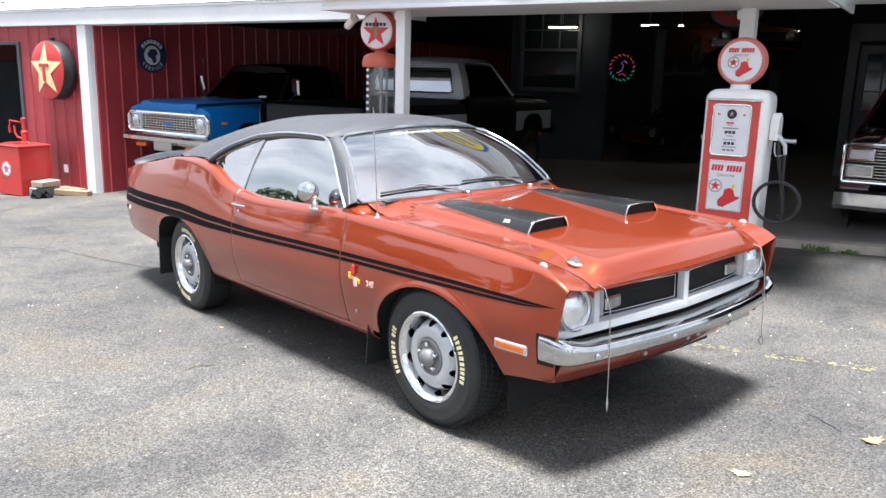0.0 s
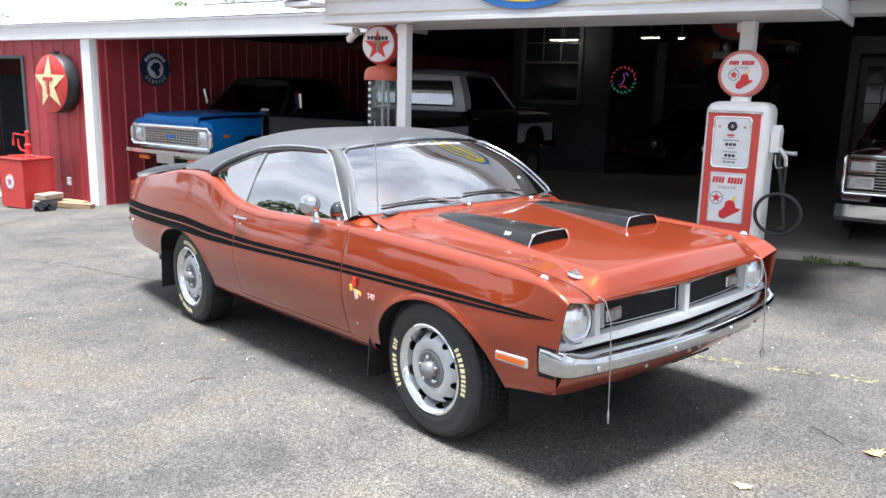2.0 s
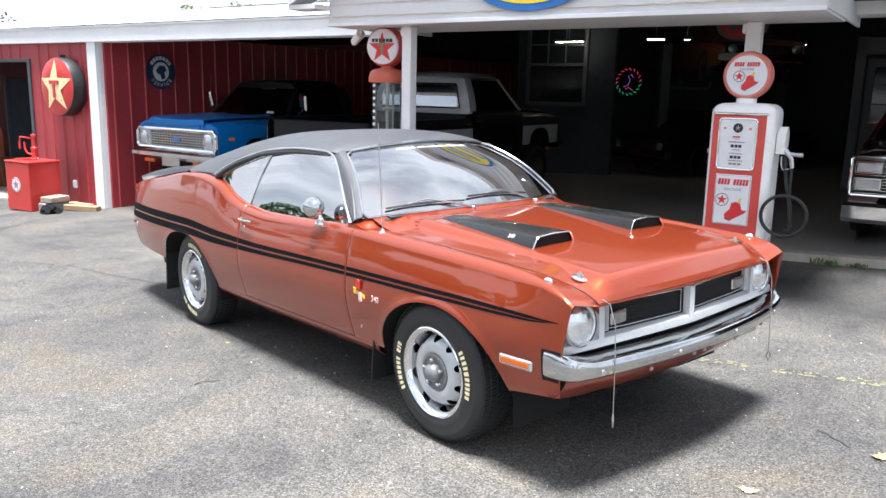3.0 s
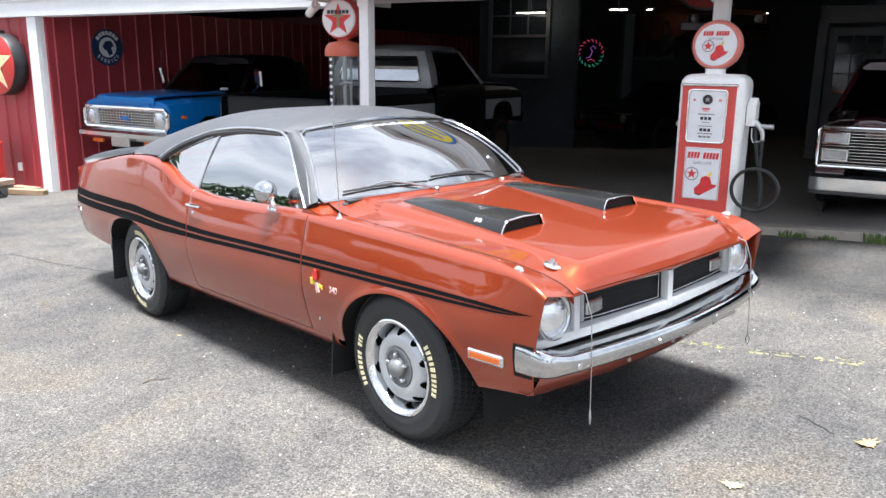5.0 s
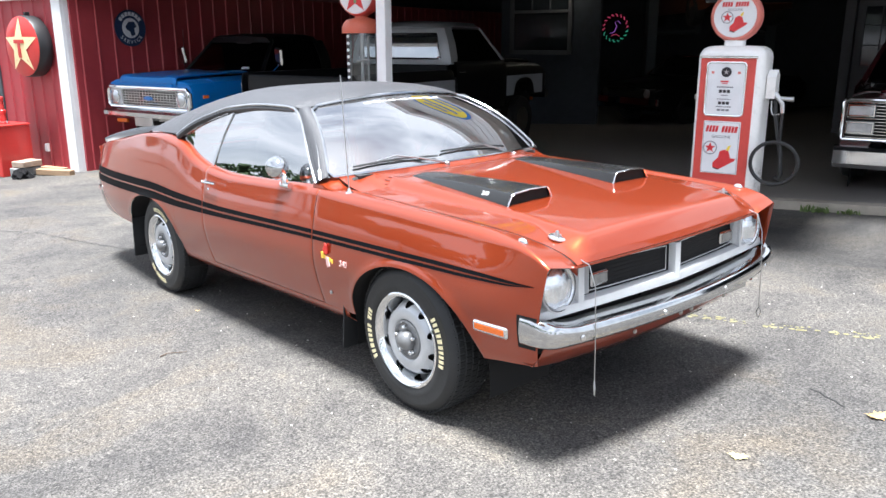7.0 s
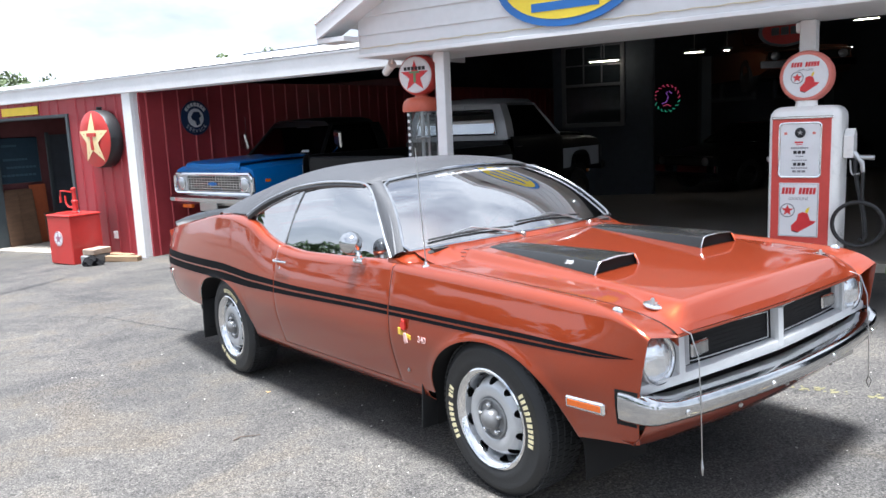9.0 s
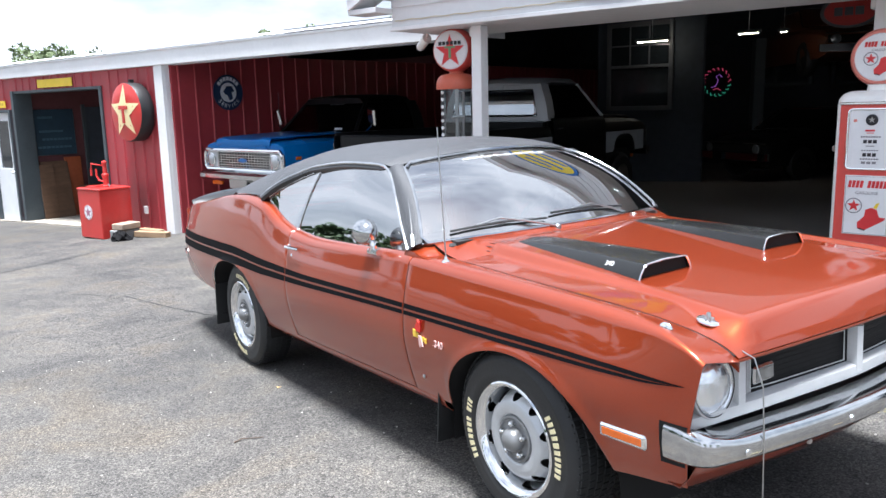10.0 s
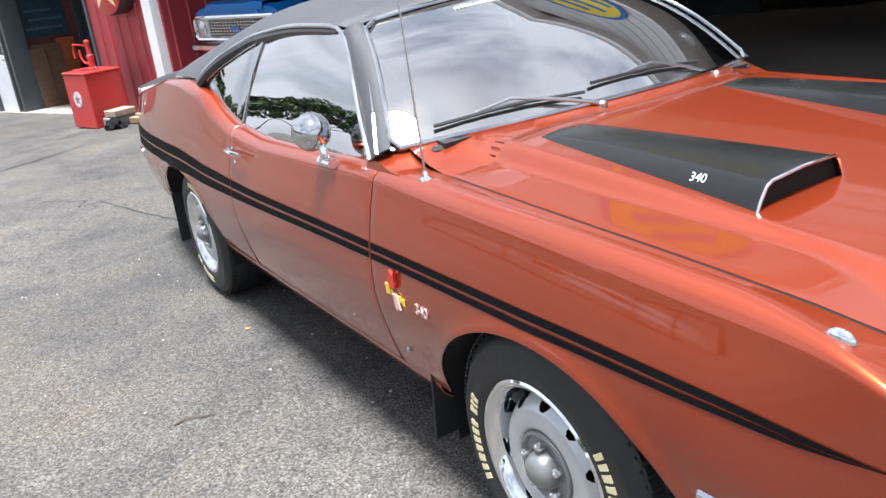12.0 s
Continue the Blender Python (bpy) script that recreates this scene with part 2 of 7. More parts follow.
LENS_GLASS = glass("clear_lamp_lens", (0.97, 0.98, 0.98), 0.02, 0.0, 0.07)
LENS_BODY = mat("fluted_lamp_glass", (0.74, 0.76, 0.78), 0.14, metal=0.75, vary=0.22, scale=26, coat=1.0, bump=0.22, bump_scale=55)
LAMP_GLASS = mat("ribbed_lamp_glass", (0.50, 0.52, 0.54), 0.10, metal=0.6, vary=0.25, scale=18, coat=1.0, bump=0.25, bump_scale=90)


# ---------------------------------------------------------------- mesh tools
class Geo:
    """Gathers points and faces of one mesh."""

    def __init__(self):
        self.v, self.f = [], []

    def add(self, pts, faces, m=None):
        k = len(self.v)
        self.v += [tuple(m @ Vector(p)) if m else tuple(p) for p in pts]
        self.f += [tuple(i + k for i in f) for f in faces]
        return self

    def box(self, c, s, b=0.004, m=None):
        """A block about c of size s with its edges chamfered by b."""
        h = [d / 2 for d in s]
        b = min(b, *(0.45 * d for d in s))
        pts, index = [], {}
        for sx in (-1, 1):
            for sy in (-1, 1):
                for sz in (-1, 1):
                    for a in range(3):
                        q = [sx * (h[0] - b), sy * (h[1] - b), sz * (h[2] - b)]
                        q[a] = (sx, sy, sz)[a] * h[a]
                        index[sx, sy, sz, a] = len(pts)
                        pts.append((q[0] + c[0], q[1] + c[1], q[2] + c[2]))
        faces, ring = [], ((-1, -1), (1, -1), (1, 1), (-1, 1))

        def corner(a, sa, s1, s2):
            k = [0, 0, 0]
            k[a], k[(a + 1) % 3], k[(a + 2) % 3] = sa, s1, s2
            return tuple(k)
        for a in range(3):
            for sa in (-1, 1):
                f = [index[(*corner(a, sa, *r), a)] for r in ring]
                faces.append(f if sa > 0 else f[::-1])
            for s1 in (-1, 1):
                for s2 in (-1, 1):
                    p, q = corner(a, -1, s1, s2), corner(a, 1, s1, s2)
                    f = [index[(*p, (a + 1) % 3)], index[(*q, (a + 1) % 3)], index[(*q, (a + 2) % 3)], index[(*p, (a + 2) % 3)]]
                    faces.append(f if s1 * s2 > 0 else f[::-1])
        for sx in (-1, 1):
            for sy in (-1, 1):
                for sz in (-1, 1):
                    f = [index[sx, sy, sz, a] for a in range(3)]
                    faces.append(f if sx * sy * sz > 0 else f[::-1])
        return self.add(pts, faces, m)

    def grid(self, rows, m=None, close=False):
        r, c = len(rows), len(rows[0])
        faces = [(i * c + j, i * c + (j + 1) % c, (i + 1) * c + (j + 1) % c, (i + 1) * c + j) for i in range(r - 1) for j in range(c if close else c - 1)]
        return self.add([p for row in rows for p in row], faces, m)

    def loft(self, rings, m=None, caps=True):
        """Closed rings joined one to the next, with flat ends."""
        k = len(self.v)
        self.grid(rings, m, close=True)
        n = len(rings[0])
        if caps:
            self.f.append(tuple(k + i for i in range(n))[::-1])
            self.f.append(tuple(k + (len(rings) - 1) * n + i for i in range(n)))
        return self

    def lathe(self, profile, n=32, m=None, caps=True):
        """Radii and heights turned about z."""
        return self.loft([[(r * math.cos(2 * math.pi * i / n), r * math.sin(2 * math.pi * i / n), h) for i in range(n)] for r, h in profile], m, caps)

    def tube(self, path, r, n=8, m=None):
        path = [Vector(p) for p in path]
        rings, side = [], None
        for i, p in enumerate(path):
            d = (path[min(i + 1, len(path) - 1)] - path[max(i - 1, 0)]).normalized()
            if side is None:
                side = d.cross(Vector((0, 0, 1)) if abs(d.z) < 0.9 else Vector((1, 0, 0))).normalized()
            side = (side - d * side.dot(d)).normalized()
            up = d.cross(side)
            rr = r(i / (len(path) - 1)) if callable(r) else r
            rings.append([p + rr * (math.cos(2 * math.pi * k / n) * side + math.sin(2 * math.pi * k / n) * up) for k in range(n)])
        return self.loft(rings, m)

    def prism(self, outline, h0, h1, m=None):
        """An outline in x, y raised from h0 to h1."""
        n = len(outline)
        pts = [(x, y, h0) for x, y in outline] + [(x, y, h1) for x, y in outline]
        faces = [tuple(range(n))[::-1], tuple(range(n, 2 * n))] + [(i, (i + 1) % n, n + (i + 1) % n, n + i) for i in range(n)]
        return self.add(pts, faces, m)

    def mesh(self, name, material, angle=35):
        me = bpy.data.meshes.new(name)
        me.from_pydata(self.v, [], self.f)
        me.materials.append(material)
        for p in me.polygons:
            p.use_smooth = True
        me.set_sharp_from_angle(angle=radians(angle))
        return me


def part(name, geo, material, parent, label="", angle=35, m=None, thick=0.0):
    """One mesh object under a thing or a part."""
    ob = new(name, geo.mesh(name, material, angle) if isinstance(geo, Geo) else geo)
    ob.parent = parent
    if m is not None:
        ob.matrix_basis = m
    if thick:
        s = ob.modifiers.new("thickness", "SOLIDIFY")
        s.thickness, s.offset = thick, 0.0
        ob.modifiers.new("even_normals", "WEIGHTED_NORMAL").keep_sharp = True
    return tagged(ob, label)


def thing(name, m, label, category, group="", kind=""):
    return_ob = new(name)
    return_ob.empty_display_size = 0.2
    return_ob.matrix_basis = m
    return tagged(return_ob, label, category, group, kind)


def solid(name, geo, material, m, label, category, group="", kind="", angle=35):
    """A thing, or a piece of the setting, of one mesh."""
    ob = new(name, geo.mesh(name, material, angle))
    ob.matrix_basis = m
    return tagged(ob, label, category, group, kind)


def words(text, size, material, depth=0.002):
    """A mesh of lettering in the built-in font, about its middle in x, y."""
    cu = bpy.data.curves.new("lettering", "FONT")
    cu.body, cu.size, cu.extrude, cu.align_x, cu.align_y = text, size, depth, "CENTER", "CENTER"
    ob = bpy.data.objects.new("lettering", cu)
    me = bpy.data.meshes.new_from_object(ob)
    bpy.data.objects.remove(ob)
    me.materials.clear()
    me.materials.append(material)
    return me


def curve(xs, ys):
    """A smooth curve through the points, without overshoot; xs rise."""
    xs, ys = np.array(xs, float), np.array(ys, float)
    d = np.diff(ys) / np.diff(xs)
    s = np.zeros_like(ys)
    s[1:-1] = np.where(d[:-1] * d[1:] > 0, 2 * d[:-1] * d[1:] / (d[:-1] + d[1:] + 1e-12), 0)
    s[0], s[-1] = d[0], d[-1]

    def at(x):
        x = min(max(x, xs[0]), xs[-1])
        i = min(int(np.searchsorted(xs, x, "right")) - 1, len(xs) - 2)
        h = xs[i + 1] - xs[i]
        t = (x - xs[i]) / h
        return float((1 + 2 * t) * (1 - t) ** 2 * ys[i] + t * (1 - t) ** 2 * h * s[i] + t * t * (3 - 2 * t) * ys[i + 1] + t * t * (t - 1) * h * s[i + 1])
    return at


def steps(a, b, n):
    return [a + (b - a) * i / n for i in range(n + 1)]


def star(r, r2, n=5, turn=90):
    return [((r if i % 2 == 0 else r2) * math.cos(radians(turn + 180 * i / n)), (r if i % 2 == 0 else r2) * math.sin(radians(turn + 180 * i / n))) for i in range(2 * n)]


def disc(r, n=40, sx=1.0):
    return [(sx * r * math.cos(2 * math.pi * i / n), r * math.sin(2 * math.pi * i / n)) for i in range(n)]


# ---------------------------------------------------------------- ground and building
def ground_height(x, y):
    r = math.hypot(x, y)
    k = min(1.0, 26.0 / max(r, 1e-6))
    return (0.0391 * x + 0.0165 * y) * k


axis = [-400, -250, -150, -90, -60, -45, -34, -26, -20, -15, -11, -8, -5, -2.5, 0, 2.5, 5, 8, 11, 15, 20, 26, 34, 45, 60, 90, 150, 250, 400]
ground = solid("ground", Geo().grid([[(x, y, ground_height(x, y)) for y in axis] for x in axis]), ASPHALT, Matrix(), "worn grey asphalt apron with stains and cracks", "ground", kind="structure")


def apron_w(u):
    return SLOPE * u


def slab(g, u0, u1, v0, v1, top=0.07, deep=0.35):
    """A floor slab that follows the fall of the apron."""
    pts = [(u, v, apron_w(u) + 0.0047 * v * 0 + dz) for dz in (top, -deep) for u, v in ((u0, v0), (u1, v0), (u1, v1), (u0, v1))]
    return g.add(pts, [(0, 1, 2, 3), (7, 6, 5, 4), (0, 4, 5, 1), (1, 5, 6, 2), (2, 6, 7, 3), (3, 7, 4, 0)])


solid("floor_garage", slab(Geo(), 0.25, 16.0, 0.80, 14.2), FLOOR_CONCRETE, BLD, "stained concrete garage floor", "floor", kind="structure")
solid("floor_edge", slab(slab(Geo(), 0.25, 5.9, 0.45, 0.79, 0.055), 5.91, 16.0, 0.62, 0.79, 0.085), CONCRETE, BLD, "pale worn concrete slab edge", "slab", kind="structure")
solid("floor_workshop", slab(Geo(), -8.6, -0.05, -0.12, 7.0, 0.03), CONCRETE, BLD, "pale concrete workshop floor", "floor", kind="structure")

RIB = 0.295


def ribbed_wall(name, rects, m, label, v0=-0.02, thick=0.09):
    """Sheets of ribbed siding round the openings, each rib a piece of its own."""
    wall = thing(name, m, label, "wall", kind="structure")
    for u0, u1, w0, w1 in rects:
        part("siding_sheet", Geo().box(((u0 + u1) / 2, v0 + thick / 2, (w0 + w1) / 2), (u1 - u0, thick, w1 - w0), 0.002), RED_METAL, wall)
        k = math.ceil((u0 + 0.03) / RIB)
        while k * RIB < u1 - 0.03:
            u = k * RIB
            pts = [(u + du, v0 - dv, w) for w in (w0 + 0.004, w1 - 0.004) for du, dv in ((-0.026, -0.001), (-0.012, 0.02), (0.012, 0.02), (0.026, -0.001))]
            part("siding_rib", Geo().add(pts, [(0, 1, 5, 4), (1, 2, 6, 5), (2, 3, 7, 6), (0, 3, 2, 1), (4, 5, 6, 7)]), RED_METAL, wall, angle=20)
            k += 1
    return wall


ribbed_wall("wall_front", [(-14.0, -8.95, -0.75, 2.62), (-8.95, -7.62, -0.60, 0.02), (-8.95, -7.62, 1.68, 2.62), (-7.62, -6.36, -0.55, 2.62), (-6.36, -5.30, 2.02, 2.62),
                           (-5.30, -5.19, -0.45, 2.62), (-5.19, -1.74, 2.36, 2.62), (-1.74, -0.04, -0.30, 2.62)], BLD, "red ribbed metal siding of the garage front")
ribbed_wall("wall_bay_side", [(-14.0, -0.06, -0.2, 2.79)], BLD @ pose(0.20, 0, 0, 0, 0, 90) @ pose(14.06, 0, 0) @ pose(0, 0, 0), "red ribbed metal wall inside the open bay", v0=-0.03)

g = Geo()
g.box((0.075, -0.045, 1.2), (0.225, 0.05, 3.0), 0.004).box((0.175, 0.06, 1.2), (0.03, 0.17, 3.0), 0.004)
solid("corner_post", g, WHITE_METAL, BLD @ pose(0, 0, 0.02), "white metal corner post of the bay", "post", kind="structure")

# eave fascia and roof of the long wing
solid("fascia", Geo().box((-4.0, -0.08, 2.735), (20.0, 0.05, 0.235), 0.004).box((-4.0, -0.095, 2.845), (20.0, 0.07, 0.03), 0.004).box((-4.0, 0.05, 2.63), (20.0, 0.25, 0.03), 0.004), WHITE_METAL, BLD, "white metal eave fascia", "fascia", kind="structure")
g = Geo()
for k in range(50):
    u = -14 + 0.4 * k
    g.add([(u, -0.14, 2.87), (u + 0.37, -0.14, 2.87), (u + 0.37, 14.4, 4.95), (u, 14.4, 4.95), (u + 0.385, -0.14, 2.895), (u + 0.385, 14.4, 4.975), (u + 0.4, -0.14, 2.87), (u + 0.4, 14.4, 4.95)],
          [(0, 1, 2, 3), (1, 4, 5, 2), (4, 6, 7, 5)])
solid("roof_wing", g, WHITE_ROOF, BLD, "white standing-seam metal roof", "roof", kind="structure")
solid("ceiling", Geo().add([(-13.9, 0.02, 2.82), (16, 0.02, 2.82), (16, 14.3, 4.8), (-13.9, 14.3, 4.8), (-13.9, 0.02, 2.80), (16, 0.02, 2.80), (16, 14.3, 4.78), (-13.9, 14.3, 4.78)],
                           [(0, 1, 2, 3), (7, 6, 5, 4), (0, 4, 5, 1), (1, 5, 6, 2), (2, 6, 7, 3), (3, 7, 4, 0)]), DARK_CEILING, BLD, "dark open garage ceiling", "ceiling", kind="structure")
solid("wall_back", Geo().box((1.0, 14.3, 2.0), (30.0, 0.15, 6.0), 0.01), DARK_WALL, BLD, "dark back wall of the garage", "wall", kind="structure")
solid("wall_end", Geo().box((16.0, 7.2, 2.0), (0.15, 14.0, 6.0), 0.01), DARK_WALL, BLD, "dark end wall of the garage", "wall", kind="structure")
solid("wall_far_end", Geo().loft([[(u, 0.06, -1.2), (u, 0.06, 2.8), (u, 14.2, 4.76), (u, 14.2, -1.2)] for u in (-13.99, -13.88)]), RED_METAL, BLD, "red end wall of the wing", "wall", kind="structure")
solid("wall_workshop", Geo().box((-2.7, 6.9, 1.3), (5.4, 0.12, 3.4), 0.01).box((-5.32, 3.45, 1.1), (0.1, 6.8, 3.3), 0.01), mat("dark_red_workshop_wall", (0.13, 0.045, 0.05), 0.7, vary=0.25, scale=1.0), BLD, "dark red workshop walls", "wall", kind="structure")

# gabled canopy over the pumps
CAN0, CAN1, CANV, CANW = 6.05, 10.70, -1.22, 2.615
gable = thing("gable_canopy", BLD, "white lap-sided gable canopy over the pumps", "canopy", kind="structure")
mid_u, pitch = (CAN0 + CAN1) / 2, 0.46


def rake(u):
    return 2.93 + (mid_u - CAN0 + 0.30 - abs(u - mid_u)) * pitch


part("soffit", Geo().box((mid_u, -0.72, CANW + 0.012), (CAN1 - CAN0, 1.0, 0.02), 0.002), WHITE_SIDING, gable)
# Added infill, coloured dark so the gap behind the soffit reads unlit.
part("inner_ceiling", Geo().box((mid_u, -0.55, 2.79), (CAN1 - CAN0 - 0.04, 1.2, 0.02), 0.002), DARK_CEILING, gable, "added dark infill panel over the canopy")
for k in range(9):
    w0, w1 = CANW + 0.035 + 0.178 * k, CANW + 0.035 + 0.178 * (k + 1)
    half0 = min((CAN1 - CAN0) / 2, (CAN1 - CAN0) / 2 + 0.30 - (w0 - 2.93) / pitch)
    half1 = min((CAN1 - CAN0) / 2, (CAN1 - CAN0) / 2 + 0.30 - (w1 - 2.93) / pitch)
    if half1 < 0.2:
        break
    pts = [(mid_u - half0, CANV - 0.016, w0), (mid_u + half0, CANV - 0.016, w0), (mid_u + half1, CANV, w1), (mid_u - half1, CANV, w1),
           (mid_u - half0, CANV + 0.01, w0), (mid_u + half0, CANV + 0.01, w0), (mid_u + half1, CANV + 0.012, w1), (mid_u - half1, CANV + 0.012, w1)]
    part("siding_board", Geo().add(pts, [(0, 1, 2, 3), (7, 6, 5, 4), (0, 4, 5, 1), (1, 5, 6, 2), (2, 6, 7, 3), (3, 7, 4, 0)]), WHITE_SIDING, gable)
part("bottom_trim", Geo().box((mid_u, CANV - 0.018, CANW + 0.018), (CAN1 - CAN0 + 0.02, 0.04, 0.036), 0.004), WHITE_METAL, gable)
for s in (-1, 1):
    part("side_skirt", Geo().box((mid_u + s * (CAN1 - CAN0) / 2, -0.30, CANW + 0.15), (0.025, 1.84, 0.26), 0.003), WHITE_SIDING, gable)
    ue = mid_u + s * ((CAN1 - CAN0) / 2 + 0.34)
    we = rake(ue)
    pts = []
    for v in (CANV - 0.26, CANV - 0.225, ):
        pts += [(ue, v, we - 0.10), (mid_u, v, rake(mid_u) - 0.10), (mid_u, v, rake(mid_u) + 0.06), (ue, v, we + 0.06)]
    part("rake_board", Geo().add(pts, [(0, 1, 2, 3), (7, 6, 5, 4), (0, 4, 5, 1), (1, 5, 6, 2), (2, 6, 7, 3), (3, 7, 4, 0)]), WHITE_METAL, gable)
    pts = []
    for dw in (0.07, 0.04):
        pts += [(ue, CANV - 0.28, we + dw), (mid_u, CANV - 0.28, rake(mid_u) + dw), (mid_u, 9.0, rake(mid_u) + dw), (ue, 0.6, we + dw)]
    part("roof_slope", Geo().add(pts, [(0, 1, 2, 3), (7, 6, 5, 4), (0, 4, 5, 1), (1, 5, 6, 2), (2, 6, 7, 3), (3, 7, 4, 0)]), WHITE_ROOF, gable)
    pts = []
    for dw in (-0.075, -0.095):
        pts += [(ue, CANV - 0.23, we + dw), (mid_u, CANV - 0.23, rake(mid_u) + dw), (mid_u, CANV + 0.02, rake(mid_u) + dw), (ue, CANV + 0.02, we + dw)]
    part("rake_soffit", Geo().add(pts, [(0, 1, 2, 3), (7, 6, 5, 4), (0, 4, 5, 1), (1, 5, 6, 2), (2, 6, 7, 3), (3, 7, 4, 0)]), WHITE_SIDING, gable)
    part("eave_return", Geo().box((mid_u + s * ((CAN1 - CAN0) / 2 + 0.17), CANV - 0.12, we - 0.115), (0.36, 0.24, 0.05), 0.004), WHITE_SIDING, gable)
# a sagging string of clips along the siding
wire = [(u, CANV - 0.024, 2.70 - 0.009 * abs(math.sin((u - CAN0) * math.pi / 0.26)) + 0.012) for u in steps(CAN0 + 0.05, CAN1 - 0.05, 140)]
YELLOWED = mat("yellowed_plastic", (0.62, 0.55, 0.38), 0.6)
part("light_string", Geo().tube(wire, 0.0045, 5), YELLOWED, gable, "yellowed string of light clips")
for u, v, hw in ((6.90, -1.0, 0.055), (10.045, -0.40, 0.060)):
    p = thing("canopy_post", BLD @ pose(u, v, 0), "square white canopy post", "post", kind="structure")
    part("shaft", Geo().box((0, 0, (apron_w(u) + CANW) / 2), (2 * hw, 2 * hw, CANW - apron_w(u)), 0.006), WHITE_METAL, p)
    part("bracket", Geo().box((-hw - 0.01, 0, CANW - 0.05), (0.05, 0.08, 0.08), 0.01), WHITE_METAL, p)
solid("fascia_right", Geo().box((13.4, 0.30, 2.90), (5.5, 0.06, 0.36), 0.005).box((13.4, 0.45, 2.73), (5.5, 0.35, 0.025), 0.003), WHITE_METAL, BLD, "white eave fascia over the further bay", "fascia", kind="structure")
solid("roof_right", Geo().add([(10.6, 0.2, 3.09), (16.3, 0.2, 3.09), (16.3, 14.4, 4.97), (10.6, 14.4, 4.97), (10.6, 0.2, 3.05), (16.3, 0.2, 3.05), (16.3, 14.4, 4.93), (10.6, 14.4, 4.93)],
                              [(0, 1, 2, 3), (7, 6, 5, 4), (0, 4, 5, 1), (1, 5, 6, 2), (2, 6, 7, 3), (3, 7, 4, 0)]), WHITE_ROOF, BLD, "white metal roof of the further bay", "roof", kind="structure")

# oval sign on the gable
sign = thing("oval_sign", BLD @ pose(mid_u - 0.02, CANV - 0.03, 3.06, 90, 0, 0), "blue and yellow oval sign on the gable", "sign")
SIGN_BLUE = mat("sign_blue", (0.03, 0.16, 0.48), 0.4, vary=0.08, scale=5)
SIGN_YELLOW = mat("sign_yellow", (0.85, 0.66, 0.05), 0.4, vary=0.06, scale=5)
part("rim", Geo().prism(disc(0.37, 48, 1.75), 0, 0.02), SIGN_BLUE, sign)
part("panel", Geo().prism(disc(0.31, 48, 1.85), 0.02, 0.024), SIGN_YELLOW, sign)
for k, (w, y) in enumerate(((0.62, -0.20), (0.78, 0.0), (0.5, 0.15))):
    part("lettering_bar", Geo().box((0, y, 0.026), (w, 0.07, 0.004), 0.001), SIGN_BLUE, sign)

# doors and window of the long wing
d = thing("door_1", BLD, "white steel door with a glazed upper half", "door", kind="structure")
DOOR_WHITE = mat("white_door_paint", (0.72, 0.74, 0.76), 0.45, vary=0.06, scale=3)
DARK_PANE = mat("dark_pane", (0.02, 0.025, 0.03), 0.06, vary=0.3, scale=1)
du0, du1, dw0, dw1 = -6.30, -5.37, -0.23, 1.96
part("leaf", Geo().box(((du0 + du1) / 2, 0.0, (dw0 + 0.85) / 2), (du1 - du0, 0.045, 0.85 - dw0), 0.004).box(((du0 + du1) / 2, 0.0, (1.80 + dw1) / 2), (du1 - du0, 0.045, dw1 - 1.80), 0.004)
     .box((du0 + 0.10, 0.0, 1.325), (0.2, 0.044, 0.96), 0.003).box((du1 - 0.10, 0.0, 1.325), (0.2, 0.044, 0.96), 0.003), DOOR_WHITE, d)
part("pane", Geo().box(((du0 + du1) / 2, 0.0, 1.325), (0.54, 0.012, 0.96), 0.002), DARK_PANE, d)
part("door_frame", Geo().box((du0 - 0.03, -0.03, 0.88), (0.06, 0.12, 2.24), 0.004).box((du1 + 0.035, -0.03, 0.88), (0.07, 0.12, 2.24), 0.004).box(((du0 + du1) / 2, -0.03, 1.99), (1.05, 0.12, 0.06), 0.004), GREY_FRAME, d)
part("door_knob", Geo().lathe([(0.02, 0), (0.015, 0.03), (0.03, 0.05), (0.02, 0.075)], 14, m=pose(du1 - 0.09, -0.02, 0.78, 90, 0, 0)), STEEL, d)
d = thing("door_2", BLD, "wide dark workshop doorway with grey jambs", "doorway", kind="structure")
part("jamb", Geo().box((-5.14, 0.10, 1.06), (0.10, 0.36, 2.62), 0.006), GREY_FRAME, d)
part("jamb", Geo().box((-1.78, 0.10, 1.06), (0.08, 0.30, 2.62), 0.006), GREY_FRAME, d)
part("head", Geo().box((-3.46, 0.10, 2.345), (3.3, 0.30, 0.05), 0.006), GREY_FRAME, d)
w1 = thing("window_1", BLD, "white-framed window in the red siding", "window", kind="structure")
part("pane", Geo().box((-8.28, 0.02, 0.85), (1.25, 0.01, 1.6), 0.002), CLEAR_GLASS, w1).visible_shadow = False
part("window_frame", Geo().box((-7.645, -0.03, 0.85), (0.07, 0.08, 1.7), 0.005).box((-8.92, -0.03, 0.85), (0.07, 0.08, 1.7), 0.005).box((-8.28, -0.03, 1.66), (1.2, 0.08, 0.07), 0.005).box((-8.28, -0.03, 0.85), (1.2, 0.06, 0.05), 0.005), WHITE_METAL, w1)
part("window_sill", Geo().box((-8.28, -0.05, 0.015), (1.36, 0.12, 0.06), 0.005), WHITE_METAL, w1)

